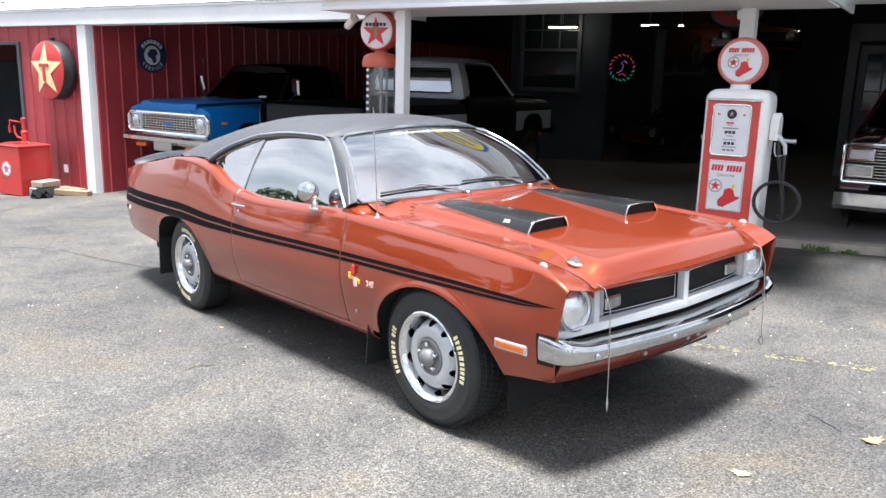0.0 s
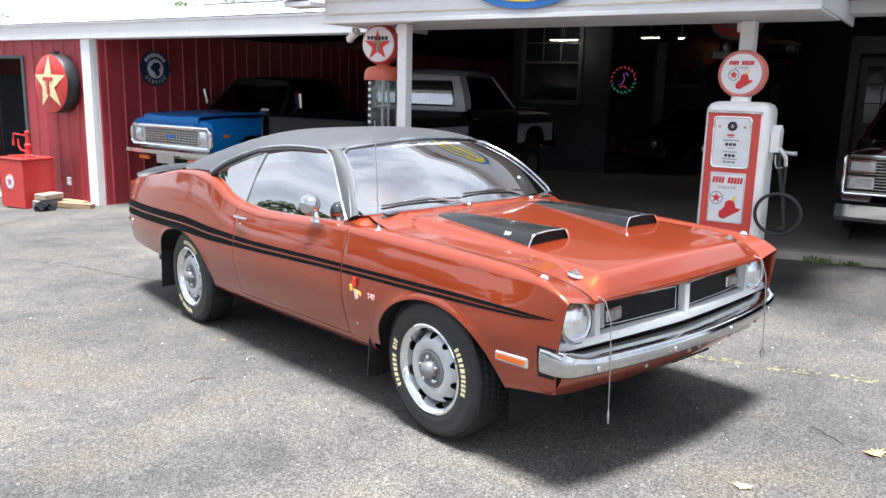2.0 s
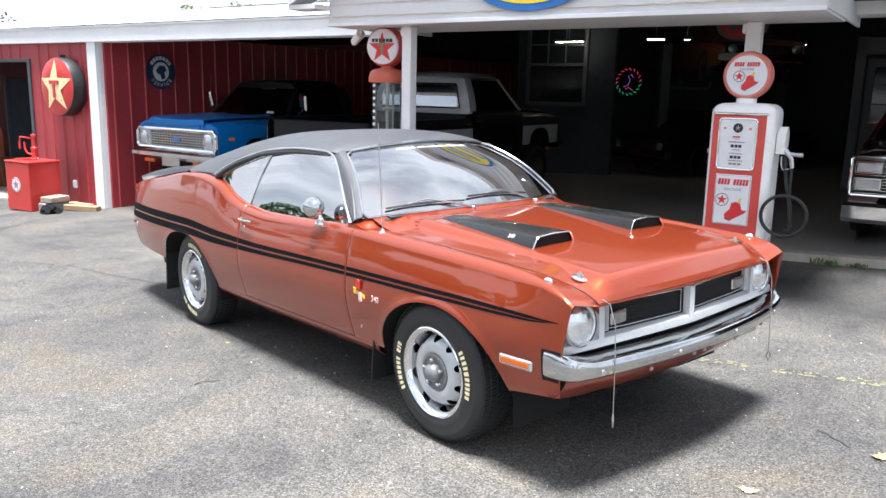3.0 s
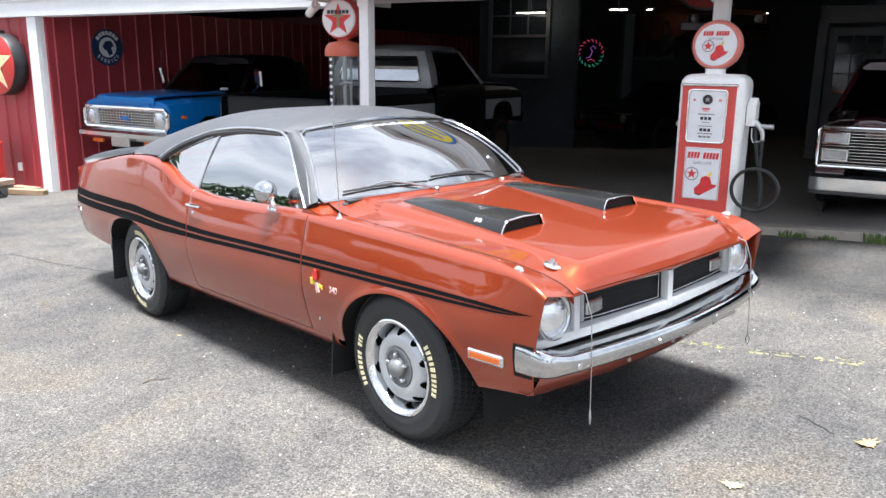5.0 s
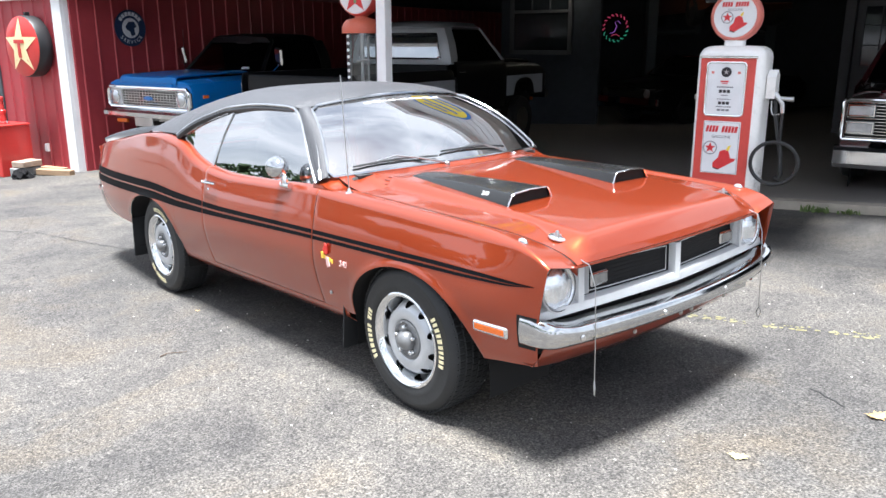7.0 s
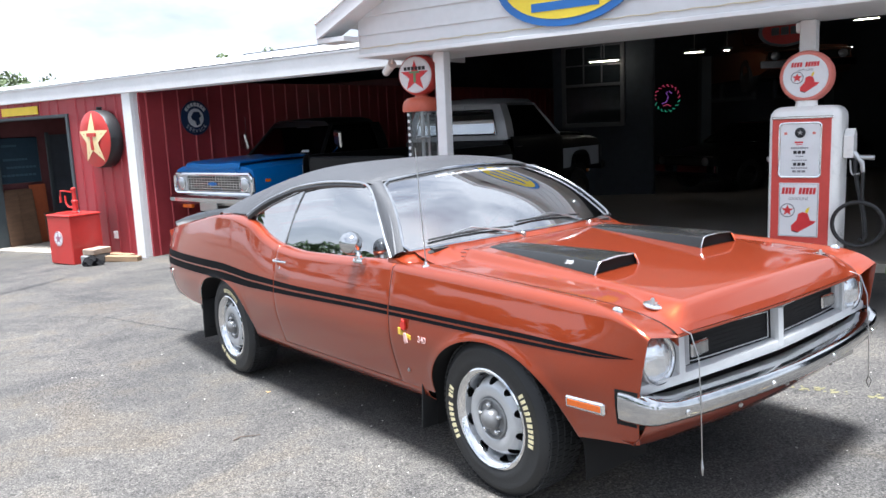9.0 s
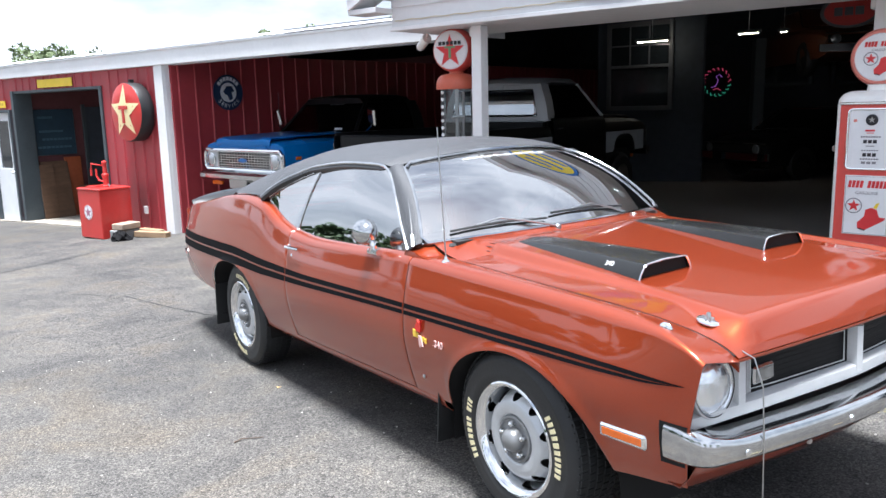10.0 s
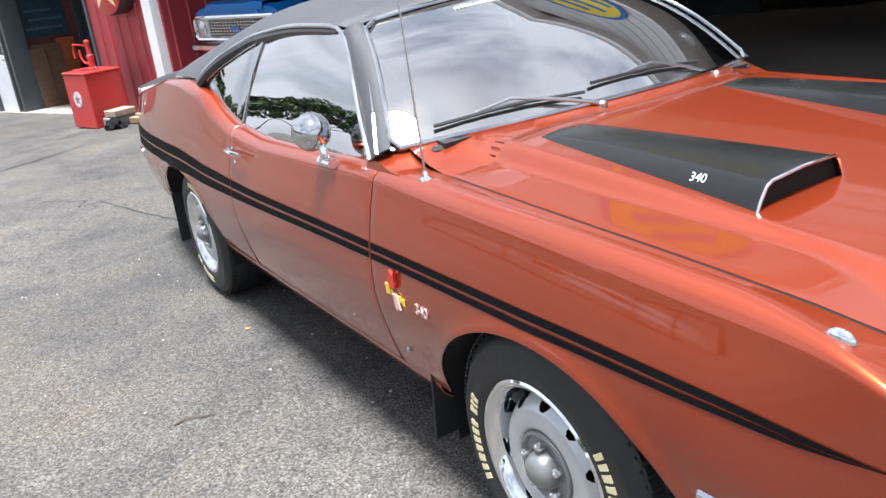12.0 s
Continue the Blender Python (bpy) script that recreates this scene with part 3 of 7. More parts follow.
# ---------------------------------------------------------------- the parked coupe
# Its frame: x ahead from the front axle, y to its left, z up from the apron.
car = thing("muscle_car", LEVEL @ pose(0, -0.012, 0), "copper-orange two-door muscle car with black vinyl roof and stripes", "car")
HALF = curve([-4.26, -4.14, -3.88, -3.4, -2.8, -1.8, -0.8, 0.0, 0.4, 0.65, 0.82], [0.66, 0.745, 0.795, 0.835, 0.85, 0.848, 0.842, 0.84, 0.832, 0.82, 0.806])
CROWN = curve([-4.26, -4.06, -3.34, -2.82, -2.6, -2.34, -2.1, -1.93, -1.6, -1.13, -0.75, -0.47, 0.0, 0.3, 0.64, 0.76, 0.82],
              [0.88, 0.955, 1.045, 1.105, 1.11, 1.085, 0.99, 0.95, 0.925, 0.93, 0.94, 0.93, 0.912, 0.897, 0.868, 0.835, 0.80])
SILL = curve([-4.26, -4.0, -3.3, -2.4, -2.2, -0.6, 0.3, 0.6, 0.82], [0.50, 0.445, 0.42, 0.36, 0.352, 0.355, 0.36, 0.392, 0.41])
HOOD_MID = curve([-0.5, 0.0, 0.3, 0.6, 0.72, 0.81], [0.990, 0.949, 0.922, 0.893, 0.877, 0.852])
HOOD_EDGE = curve([-0.7, -0.5, 0.0, 0.3, 0.53, 0.66, 0.74, 0.79, 0.812], [0.945, 0.932, 0.903, 0.888, 0.872, 0.850, 0.823, 0.795, 0.779])
SEAM_Y = curve([-0.7, 0.45, 0.6, 0.7, 0.78, 0.82], [0.69, 0.69, 0.682, 0.665, 0.642, 0.634])  # the gap between hood and fender
ARCHES = ((0.03, 0.447, 0.372, 0.30, 2.05), (-2.815, 0.455, 0.335, 0.345, 2.3))  # middle, half width, rise, foot, squareness


def foot(x):
    """The lower edge of the side: the sill, or the wheel arch above it."""
    z = SILL(x)
    for xc, a, rise, z0, sq in ARCHES:
        d = abs(x - xc) / a
        if d < 1:
            z = max(z, z0 + rise * (1 - d ** sq) ** (1 / sq))
    return z


def ahead(x):
    """0 along the fender, 1 at its front edge, where the crown grows sharper."""
    t = min(max((x - 0.45) / 0.36, 0), 1)
    return t * t * (3 - 2 * t)


def astern(x):
    """1 along the tail, where the shoulder is a crisp crease, 0 at the door."""
    t = min(max((-2.3 - x) / 0.6, 0), 1)
    return t * t * (3 - 2 * t)


def side(x, z):
    """Half the width at a height, with tuck-under, a soft crease and tumblehome."""
    w, zc = HALF(x), CROWN(x)
    if z < 0.6:
        w -= 0.050 * ((0.6 - z) / 0.24) ** 1.4
    else:
        w -= (0.065 - 0.055 * ahead(x)) * ((z - 0.6) / max(zc - 0.6, 0.05)) ** 2
    for xc, a, rise, z0, sq in ARCHES:  # lips round the arches
        r = math.hypot((x - xc) / a, (z - z0) / rise)
        w += 0.010 * math.exp(-((r - 1.0) / 0.06) ** 2) * min(1.0, max(0.0, (z - z0 - 0.06) / 0.1))
    return w


def prow(x, y):
    """How far the middle of the nose stands ahead of its corners."""
    t = min(max((x - 0.45) / 0.37, 0), 1)
    return 0.022 * t * t * (1 - min(1, abs(y) / 0.72) ** 1.3)


def nose(x, z):
    """The front leans back below the hood's lip."""
    t = min(max((x - 0.45) / 0.37, 0), 1)
    return x - 0.20 * t * t * max(0.80 - z, 0)


def hood_top(x, y):
    """The hood's height: a broad raised middle that ends in a sharp fold at the nose, and lower shelves beside it."""
    a = abs(y)
    t = min(max((a - 0.505) / (0.05 + 0.085 * ahead(x)), 0), 1)
    t = t * t * (3 - 2 * t)
    crease, soft = 0.748, 0.007
    lip = 0.775 + 0.004 * (a / 0.64) ** 2
    drop = HOOD_MID(crease) + (lip - HOOD_MID(crease)) * (x - crease) / (0.812 - crease)
    mid = HOOD_MID(x) - 0.007 * (a / 0.5) ** 2
    mid = -soft * math.log(math.exp(-(mid - 0.9) / soft) + math.exp(-(drop - 0.9) / soft)) + 0.9
    shelf = HOOD_EDGE(x) + 0.05 * (SEAM_Y(x) - a) * (1 - ahead(x))
    return mid * (1 - t) + min(shelf, mid + 0.002) * t


def stations(a, b, step=0.03):
    """Places along the side, closer where an arch stands steep."""
    xs = set(round(x, 4) for x in steps(a, b, max(2, int((b - a) / step))))
    for xc, w, _, _, _ in ARCHES:
        for k in range(0, 41):
            x = xc - w * 1.0005 * math.cos(math.pi * k / 40)
            if a < x < b:
                xs.add(round(x, 4))
    return sorted(xs)


def side_rows(x, sgn, low=None, top_inner=0.655, rows=13):
    """Points from the foot of the side up over the crown to the inner edge."""
    z0 = foot(x) if low is None else low
    zc = CROWN(x)
    out = []
    rim = 0.05 - 0.038 * ahead(x) - 0.028 * astern(x)  # the crown's rounding
    zt = zc - rim
    for i in range(rows + 1):
        z = z0 + (zt - z0) * i / rows
        out.append((nose(x, z), sgn * side(x, z), z))
    ys = side(x, zt)
    for k in range(1, 8):
        a = math.pi / 2 * k / 7
        out.append((nose(x, zc), sgn * (ys - 1.1 * rim * (1 - math.cos(a))), zt + rim * math.sin(a)))
    if top_inner:
        y1 = ys - 1.1 * rim
        if x > -0.677:
            top_inner = SEAM_Y(x) + 0.005
        zi = hood_top(x, top_inner) if x > -0.75 else zc - 0.012
        for k in range(1, 4):
            t = k / 3
            out.append((nose(x, zc), sgn * (y1 + (top_inner - y1) * t), zc + (zi - zc) * t))
        out.append((out[-1][0], out[-1][1], out[-1][2] - 0.03))
    return out


for sgn in (-1, 1):
    fender = part("front_fender", Geo().grid([side_rows(x, sgn) for x in stations(-0.674, 0.818)]), PAINT, car, thick=0.004)
    door_low = 0.362
    door = part("door", Geo().grid([side_rows(x, sgn, door_low, 0.70) for x in stations(-1.916, -0.682)]), PAINT, car, thick=0.004)
    quarter = part("quarter_panel", Geo().grid([side_rows(x, sgn, None, 0.70 if x > -2.2 else 0.60) for x in stations(-4.23, -1.921)]), PAINT, car, thick=0.004)
    g = Geo()
    g.grid([[(x, sgn * side(x, z), z) for z in (0.357, 0.345, 0.325)] + [(x, sgn * (side(x, 0.325) - 0.05), 0.285), (x, sgn * 0.6, 0.28)] for x in steps(-2.36, -0.47, 30)])
    part("rocker_panel", g, PAINT, car, thick=0.004)
    # stripes: two bands that thin towards the front and meet in a point
    top = curve([-4.17, -2.8, -2.2, -1.6, -0.6, 0.1, 0.48, 0.775], [0.795, 0.792, 0.757, 0.738, 0.742, 0.742, 0.735, 0.727])
    upper = curve([-4.17, -2.8, -1.6, -0.6, 0.1, 0.6, 0.775], [0.052, 0.050, 0.026, 0.020, 0.018, 0.013, 0.001])
    lower = curve([-4.17, -2.8, -1.6, -0.6, 0.1, 0.55, 0.775], [0.052, 0.050, 0.024, 0.017, 0.015, 0.010, 0.001])
    gap = curve([-4.17, -2.8, -0.6, 0.3, 0.6, 0.775], [0.012, 0.012, 0.009, 0.007, 0.003, 0.0])
    for which, panel, a, b in (("f", fender, -0.672, 0.775), ("d", door, -1.914, -0.684), ("q", quarter, -4.17, -1.923)):
        for band in (0, 1):
            rows = []
            for x in steps(a, b, int((b - a) / 0.03) + 1):
                t0 = top(x) - (upper(x) + gap(x) if band else 0)
                t1 = t0 - (lower(x) if band else upper(x))
                zz = [max(t0 + (t1 - t0) * k / 4, foot(x) + 0.002) for k in range(5)]
                rows.append([(nose(x, z), sgn * (side(x, z) + 0.0042), z) for z in zz])
            part("stripe", Geo().grid(rows), STRIPE, panel, "black vinyl side stripe")
    # side marker lamps
    for panel, x0, x1, z0, z1, lens in ((fender, 0.455, 0.635, 0.497, 0.545, AMBER), (quarter, -4.05, -3.93, 0.595, 0.64, RED_LENS)):
        xm, zm = (x0 + x1) / 2, (z0 + z1) / 2
        turn = math.degrees(math.atan2(side(x1, zm) - side(x0, zm), x1 - x0)) * sgn
        at = pose(nose(xm, zm), sgn * (side(xm, zm) + 0.002), zm, 0, 0, turn)
        lamp = part("marker_lamp", Geo().box((0, 0, 0), (x1 - x0, 0.02, z1 - z0), 0.008), CHROME, panel, "chrome-framed side marker lamp", m=at)
        part("lens", Geo().box((0, sgn * 0.002, 0), (x1 - x0 - 0.024, 0.0175, z1 - z0 - 0.020), 0.003), lens, lamp)
    # the badge and the engine number on the fender
    def on_side(x, z, off=0.004):
        turn = 0.0
        return pose(x, sgn * (side(x, z) + off), z, 90, 0, (0 if sgn < 0 else 180) + turn)
    YELLOW_BADGE = bpy.data.materials.get("yellow_badge") or mat("yellow_badge", (0.75, 0.5, 0.05), 0.4, vary=0.15, scale=60)
    RED_BADGE = bpy.data.materials.get("red_badge") or mat("red_badge", (0.6, 0.03, 0.02), 0.4, vary=0.15, scale=60)
    PINK_NUMBER = bpy.data.materials.get("pale_number") or mat("pale_number", (0.72, 0.45, 0.42), 0.5)
    badge = part("badge", Geo().box((-0.036, 0.001, 0), (0.020, 0.026, 0.004), 0.002), YELLOW_BADGE, fender, "small yellow and red fender badge", m=on_side(-0.535, 0.630) @ Matrix.Scale(1.3, 4))
    for k, (bx, bw, bh) in enumerate(((-0.019, 0.011, 0.016), (-0.005, 0.014, 0.016), (0.011, 0.012, 0.016), (0.025, 0.011, 0.017))):
        part("badge_bar", Geo().box((bx, -0.004 - 0.0035 * k, 0), (bw, bh, 0.004), 0.002), YELLOW_BADGE, badge)
    g = Geo()
    g.prism([(-0.022, 0.012), (0.0, 0.010), (0.006, 0.022), (0.004, 0.038), (0.009, 0.052), (-0.002, 0.040), (-0.012, 0.050), (-0.016, 0.038), (-0.026, 0.028)], -0.001, 0.005)
    part("badge_figure", g, RED_BADGE, badge)
    part("badge_legs", Geo().prism([(-0.008, 0.0), (0.006, -0.002), (0.014, -0.034), (0.006, -0.030), (0.0, -0.040), (-0.006, -0.028)], 0.001, 0.006), PINK_NUMBER, badge)
    part("engine_number", words("340", 0.042, PINK_NUMBER, 0.0015), PINK_NUMBER, fender, "raised engine number 340", m=on_side(-0.41, 0.612))
    part("bolt", Geo().lathe([(0.009, 0), (0.009, 0.004), (0.005, 0.007)], 10), STEEL, fender, m=on_side(-0.57, 0.44))
    # door handle, lock and mirror
    g = Geo()
    g.tube([(-0.085, 0, 0.004), (-0.08, 0, 0.03), (-0.03, 0, 0.034), (0.085, 0, 0.030)], lambda t: 0.008 + 0.004 * (1 - t), 8)
    handle = part("door_handle", g, CHROME, door, "chrome pull handle", m=on_side(-1.80, 0.868))
    part("lock", Geo().lathe([(0.014, 0), (0.014, 0.006), (0.009, 0.01)], 14), CHROME, handle, m=pose(-0.06, -0.052, 0.004))
    mirror = part("mirror", Geo().tube([(-0.02, 0, 0.0), (-0.008, 0, 0.025), (-0.03, 0, 0.058)], lambda t: 0.018 - 0.006 * t, 10).tube([(-0.045, 0, 0.0), (0.04, 0, 0.0)], 0.016, 10), CHROME, door, "round chrome wing mirror", m=pose(-0.955, sgn * 0.80, 0.928, 0, 0, 0))
    g = Geo()
    g.lathe([(0.002, -0.052), (0.025, -0.046), (0.044, -0.027), (0.056, 0.0), (0.060, 0.014), (0.060, 0.020)], 32, m=pose(-0.045, sgn * 0.01, 0.088, 0, -90, 0) @ pose(0, 0, 0, sgn * 10, 0, 0))
    part("mirror_head", g, OLD_CHROME, mirror)
    part("mirror_glass", Geo().lathe([(0.055, 0.0), (0.055, 0.004)], 32, m=pose(-0.069, sgn * 0.012, 0.088, 0, -90, 0) @ pose(0, 0, 0, sgn * 10, 0, 0)), CHROME, mirror)
    # wheel wells and mud flaps
    for xc, a, rise, z0, sq in ARCHES:
        rows = []
        for k in range(-2, 35):
            th = math.pi * min(max(k, 0), 32) / 32
            d = min(1.0, abs(math.cos(th)))
            px, pz = xc - (a + 0.003) * math.cos(th), z0 + 0.004 + rise * (1 - d ** sq) ** (1 / sq)
            if k < 0 or k > 32:
                pz = z0 - 0.05 * (abs(k) if k < 0 else k - 32)
            rows.append([(px, sgn * yy, pz) for yy in (side(px, max(pz, 0.35)) - 0.006, 0.76, 0.5, 0.42)])
        part("wheel_well", Geo().grid(rows).box((xc, sgn * 0.42, 0.59), (2 * a, 0.02, 0.40), 0.002), BLACK, car)
    for x, z, lean in ((-0.50, 0.30, -8), (-3.255, 0.32, -8)):
        part("mud_flap", Geo().box((0, 0, 0), (0.008, 0.20, 0.30), 0.003), RUBBER, car, "black rubber mud flap", m=pose(x - 0.012, sgn * (0.70 if x > -1 else 0.725), z, 0, -lean, 0))

# dark seams round the doors and beside the hood
for sgn in (-1, 1):
    for x in (-0.678, -1.9185):
        zt = CROWN(x) - 0.02
        part("door_seam", Geo().tube([(x, sgn * (side(x, min(z, CROWN(x) - 0.05)) - 0.0045 - (0.022 if z > CROWN(x) - 0.045 else 0)), z) for z in steps(0.362, zt, 22)], 0.0052, 6), BLACK, car)
    part("hood_seam", Geo().tube([(nose(x, 0.8), sgn * SEAM_Y(x), hood_top(x, SEAM_Y(x)) - 0.0075) for x in steps(-0.52, 0.80, 60)], 0.0088, 6), BLACK, car)

# hood, cowl, deck
rows = []
for x in steps(-0.43, 0.49, 22) + steps(0.50, 0.775, 24) + steps(0.778, 0.812, 18):
    rows.append([(nose(x, hood_top(x, y)) + prow(x, y), y, hood_top(x, y)) for y in [(SEAM_Y(x) - 0.005) * k / 60 for k in range(-60, 61)]])
    rows[-1] = [(p[0], p[1], p[2] - 0.03) for p in rows[-1][:1]] + rows[-1] + [(p[0], p[1], p[2] - 0.03) for p in rows[-1][-1:]]
hood = part("hood", Geo().grid(rows), PAINT, car, thick=0.004)
part("hood_lip", Geo().grid([[(0.809 + prow(0.812, y) + dx, y, hood_top(0.812, y) + dz) for dx, dz in ((0.002, -0.001), (0.001, -0.009), (-0.03, -0.012))] for y in steps(-0.64, 0.64, 40)]), PAINT, hood, thick=0.003)


GLASS_BOW = Vector((0.028, 0, 0.031))
WS_FOOT, WS_TOP = 0.735, 0.95  # the sides of the bright moulding, at the foot and at the head


def ws_base(y):
    return (-0.495 - 0.185 * (y / 0.78) ** 2, y, 1.002 - 0.024 * (y / 0.78) ** 2)


def ws_head(s):
    y = 0.565 * s
    return (-1.03 - 0.085 * s * s, y, 1.338 - 0.048 * s * s)


rows = []
for y in steps(-0.690, 0.690, 30):
    b = ws_base(y)
    yh = max(-0.688, min(0.688, y))
    rows.append([(-0.437, y, hood_top(-0.43, yh) - 0.004), ((b[0] - 0.437) / 2, y, (hood_top(-0.43, yh) + b[2]) / 2 - 0.010), (b[0] + 0.012, y, b[2] - 0.004), (b[0] - 0.05, y, b[2] - 0.02)])
cowl = part("cowl", Geo().grid(rows), PAINT, car, thick=0.003)
for sgn in (-1, 1):  # the corners beside the hood, up to the foot of the glass
    rows = []
    for y in steps(0.688, 0.766, 10) + [0.772]:
        b, t = ws_base(y), min(1, (y - 0.688) / 0.078)
        x0 = b[0] + 0.10
        z0 = hood_top(x0, 0.695) * (1 - t) + (CROWN(x0) - 0.003) * t
        rise, sink = (b[2] - 0.012 - z0) * (1 - 0.4 * t * t), 0.028 if y > 0.77 else 0
        front = [(x, sgn * y, hood_top(x, 0.688) * (1 - t) + CROWN(x) * t - 0.007 - sink) for x in steps(-0.40, x0 + 0.02, 4)]
        rows.append(front + [(b[0] + dx, sgn * y, z0 + rise * k - sink) for dx, k in ((0.10, -0.04), (0.07, 0.12), (0.035, 0.5), (0.008, 0.95), (-0.03, 1.1), (-0.07, 1.1))])
    part("cowl_corner", Geo().grid(rows), PAINT, cowl, thick=0.003)
for k in range(26):
    y = -0.54 + 0.016 * k
    back, z0 = -0.437 - ws_base(y)[0], hood_top(-0.43, y) - 0.004
    part("cowl_slot", Geo().box((-0.462, y, z0 + ((hood_top(-0.43, y) + ws_base(y)[2]) / 2 - 0.010 - z0) * 0.05 / back + 0.001), (0.042, 0.0022, 0.003), 0.001), FLAT_BLACK, cowl)
g = Geo().grid([[(x, y, CROWN(max(x, -4.06)) - 0.02 + 0.03 * (1 - (y / 0.62) ** 2)) for y in steps(-0.615, 0.615, 16)] for x in steps(-4.14, -3.05, 12)])
part("deck_lid", g, PAINT, car, thick=0.004)
part("tail_panel", Geo().grid([[(-4.22 - 0.03 * (1 - (y / 0.7) ** 2) + (0.04 if z < 0.6 else 0), y, z) for z in (0.46, 0.6, 0.75, 0.88, 0.93)] for y in steps(-0.68, 0.68, 12)]), PAINT, car, thick=0.01)
g = Geo()
g.loft([[(-4.27 + 0.12 * (abs(y) / 0.8) ** 3 + dx, y, z) for dx, z in ((0, 0.56), (-0.02, 0.54), (-0.02, 0.48), (0, 0.46), (0.06, 0.46), (0.06, 0.56))] for y in steps(-0.70, 0.70, 16)])
part("rear_bumper", g, OLD_CHROME, car)
wing = []
for y in steps(-0.70, 0.70, 28):
    e = abs(y) / 0.70
    w, rise = 0.075 * (1 - 0.8 * e ** 5), 0.046 - 0.052 * max(0, (e - 0.45) / 0.55) ** 1.6
    xm = -4.06 + 0.07 * e ** 3
    wing.append([(xm + dx * w, y, 1.0 + rise + dz) for dx, dz in ((1.0, -0.022), (0.5, -0.004), (0.0, 0.006), (-0.7, 0.012), (-1.0, 0.014), (-0.98, 0.004), (-0.4, -0.006), (0.3, -0.016))])
spoiler = part("rear_spoiler", Geo().loft(wing), FLAT_BLACK, car, "satin black trunk wing with drooping ends")
for y in (-0.42, 0.42):
    part("strut", Geo().box((-4.05, y, 0.98), (0.08, 0.010, 0.10), 0.004), FLAT_BLACK, spoiler)

# greenhouse: vinyl roof down over the sail panels, pillars, glass and bright trim
ROOF_MID = curve([-3.45, -3.2, -2.8, -2.4, -2.0, -1.6, -1.3, -1.08, -1.02], [1.06, 1.13, 1.265, 1.352, 1.392, 1.40, 1.388, 1.355, 1.342])
RAIL_Y = curve([-3.3, -2.82, -2.4, -2.2, -2.05, -1.9, -1.5, -1.12, -1.08], [0.60, 0.735, 0.745, 0.70, 0.645, 0.613, 0.600, 0.588, 0.57])
RAIL_Z = curve([-3.3, -2.82, -2.40, -2.3, -2.2, -2.05, -1.9, -1.5, -1.12, -1.08], [1.06, 1.118, 1.118, 1.162, 1.205, 1.255, 1.288, 1.312, 1.300, 1.29])


def roof_row(x, n=22):
    yr, zr, zm = RAIL_Y(x), RAIL_Z(x), ROOF_MID(x)
    zm = max(zm, zr + 0.004)
    row = []
    for i in range(n + 1):
        s = -1 + 2 * i / n
        y = yr * math.copysign(abs(s) ** 0.8, s)
        row.append((x - (0 if x < -1.2 else 0.10 * (x + 1.2) / 0.18 * (s * s)), y, zr + (zm - zr) * (1 - abs(s) ** 2.6)))
    return row


roof = part("vinyl_roof", Geo().grid([roof_row(x) for x in steps(-3.30, -1.02, 60)]), VINYL, car, "grained black vinyl roof", thick=0.006)


def belt(x):
    return CROWN(x) + 0.004


def pane_edge(sgn, pts, r, name, material, parent):
    part(name, Geo().tube([(x, sgn * y, z) for x, y, z in pts], r, 8), material, parent)


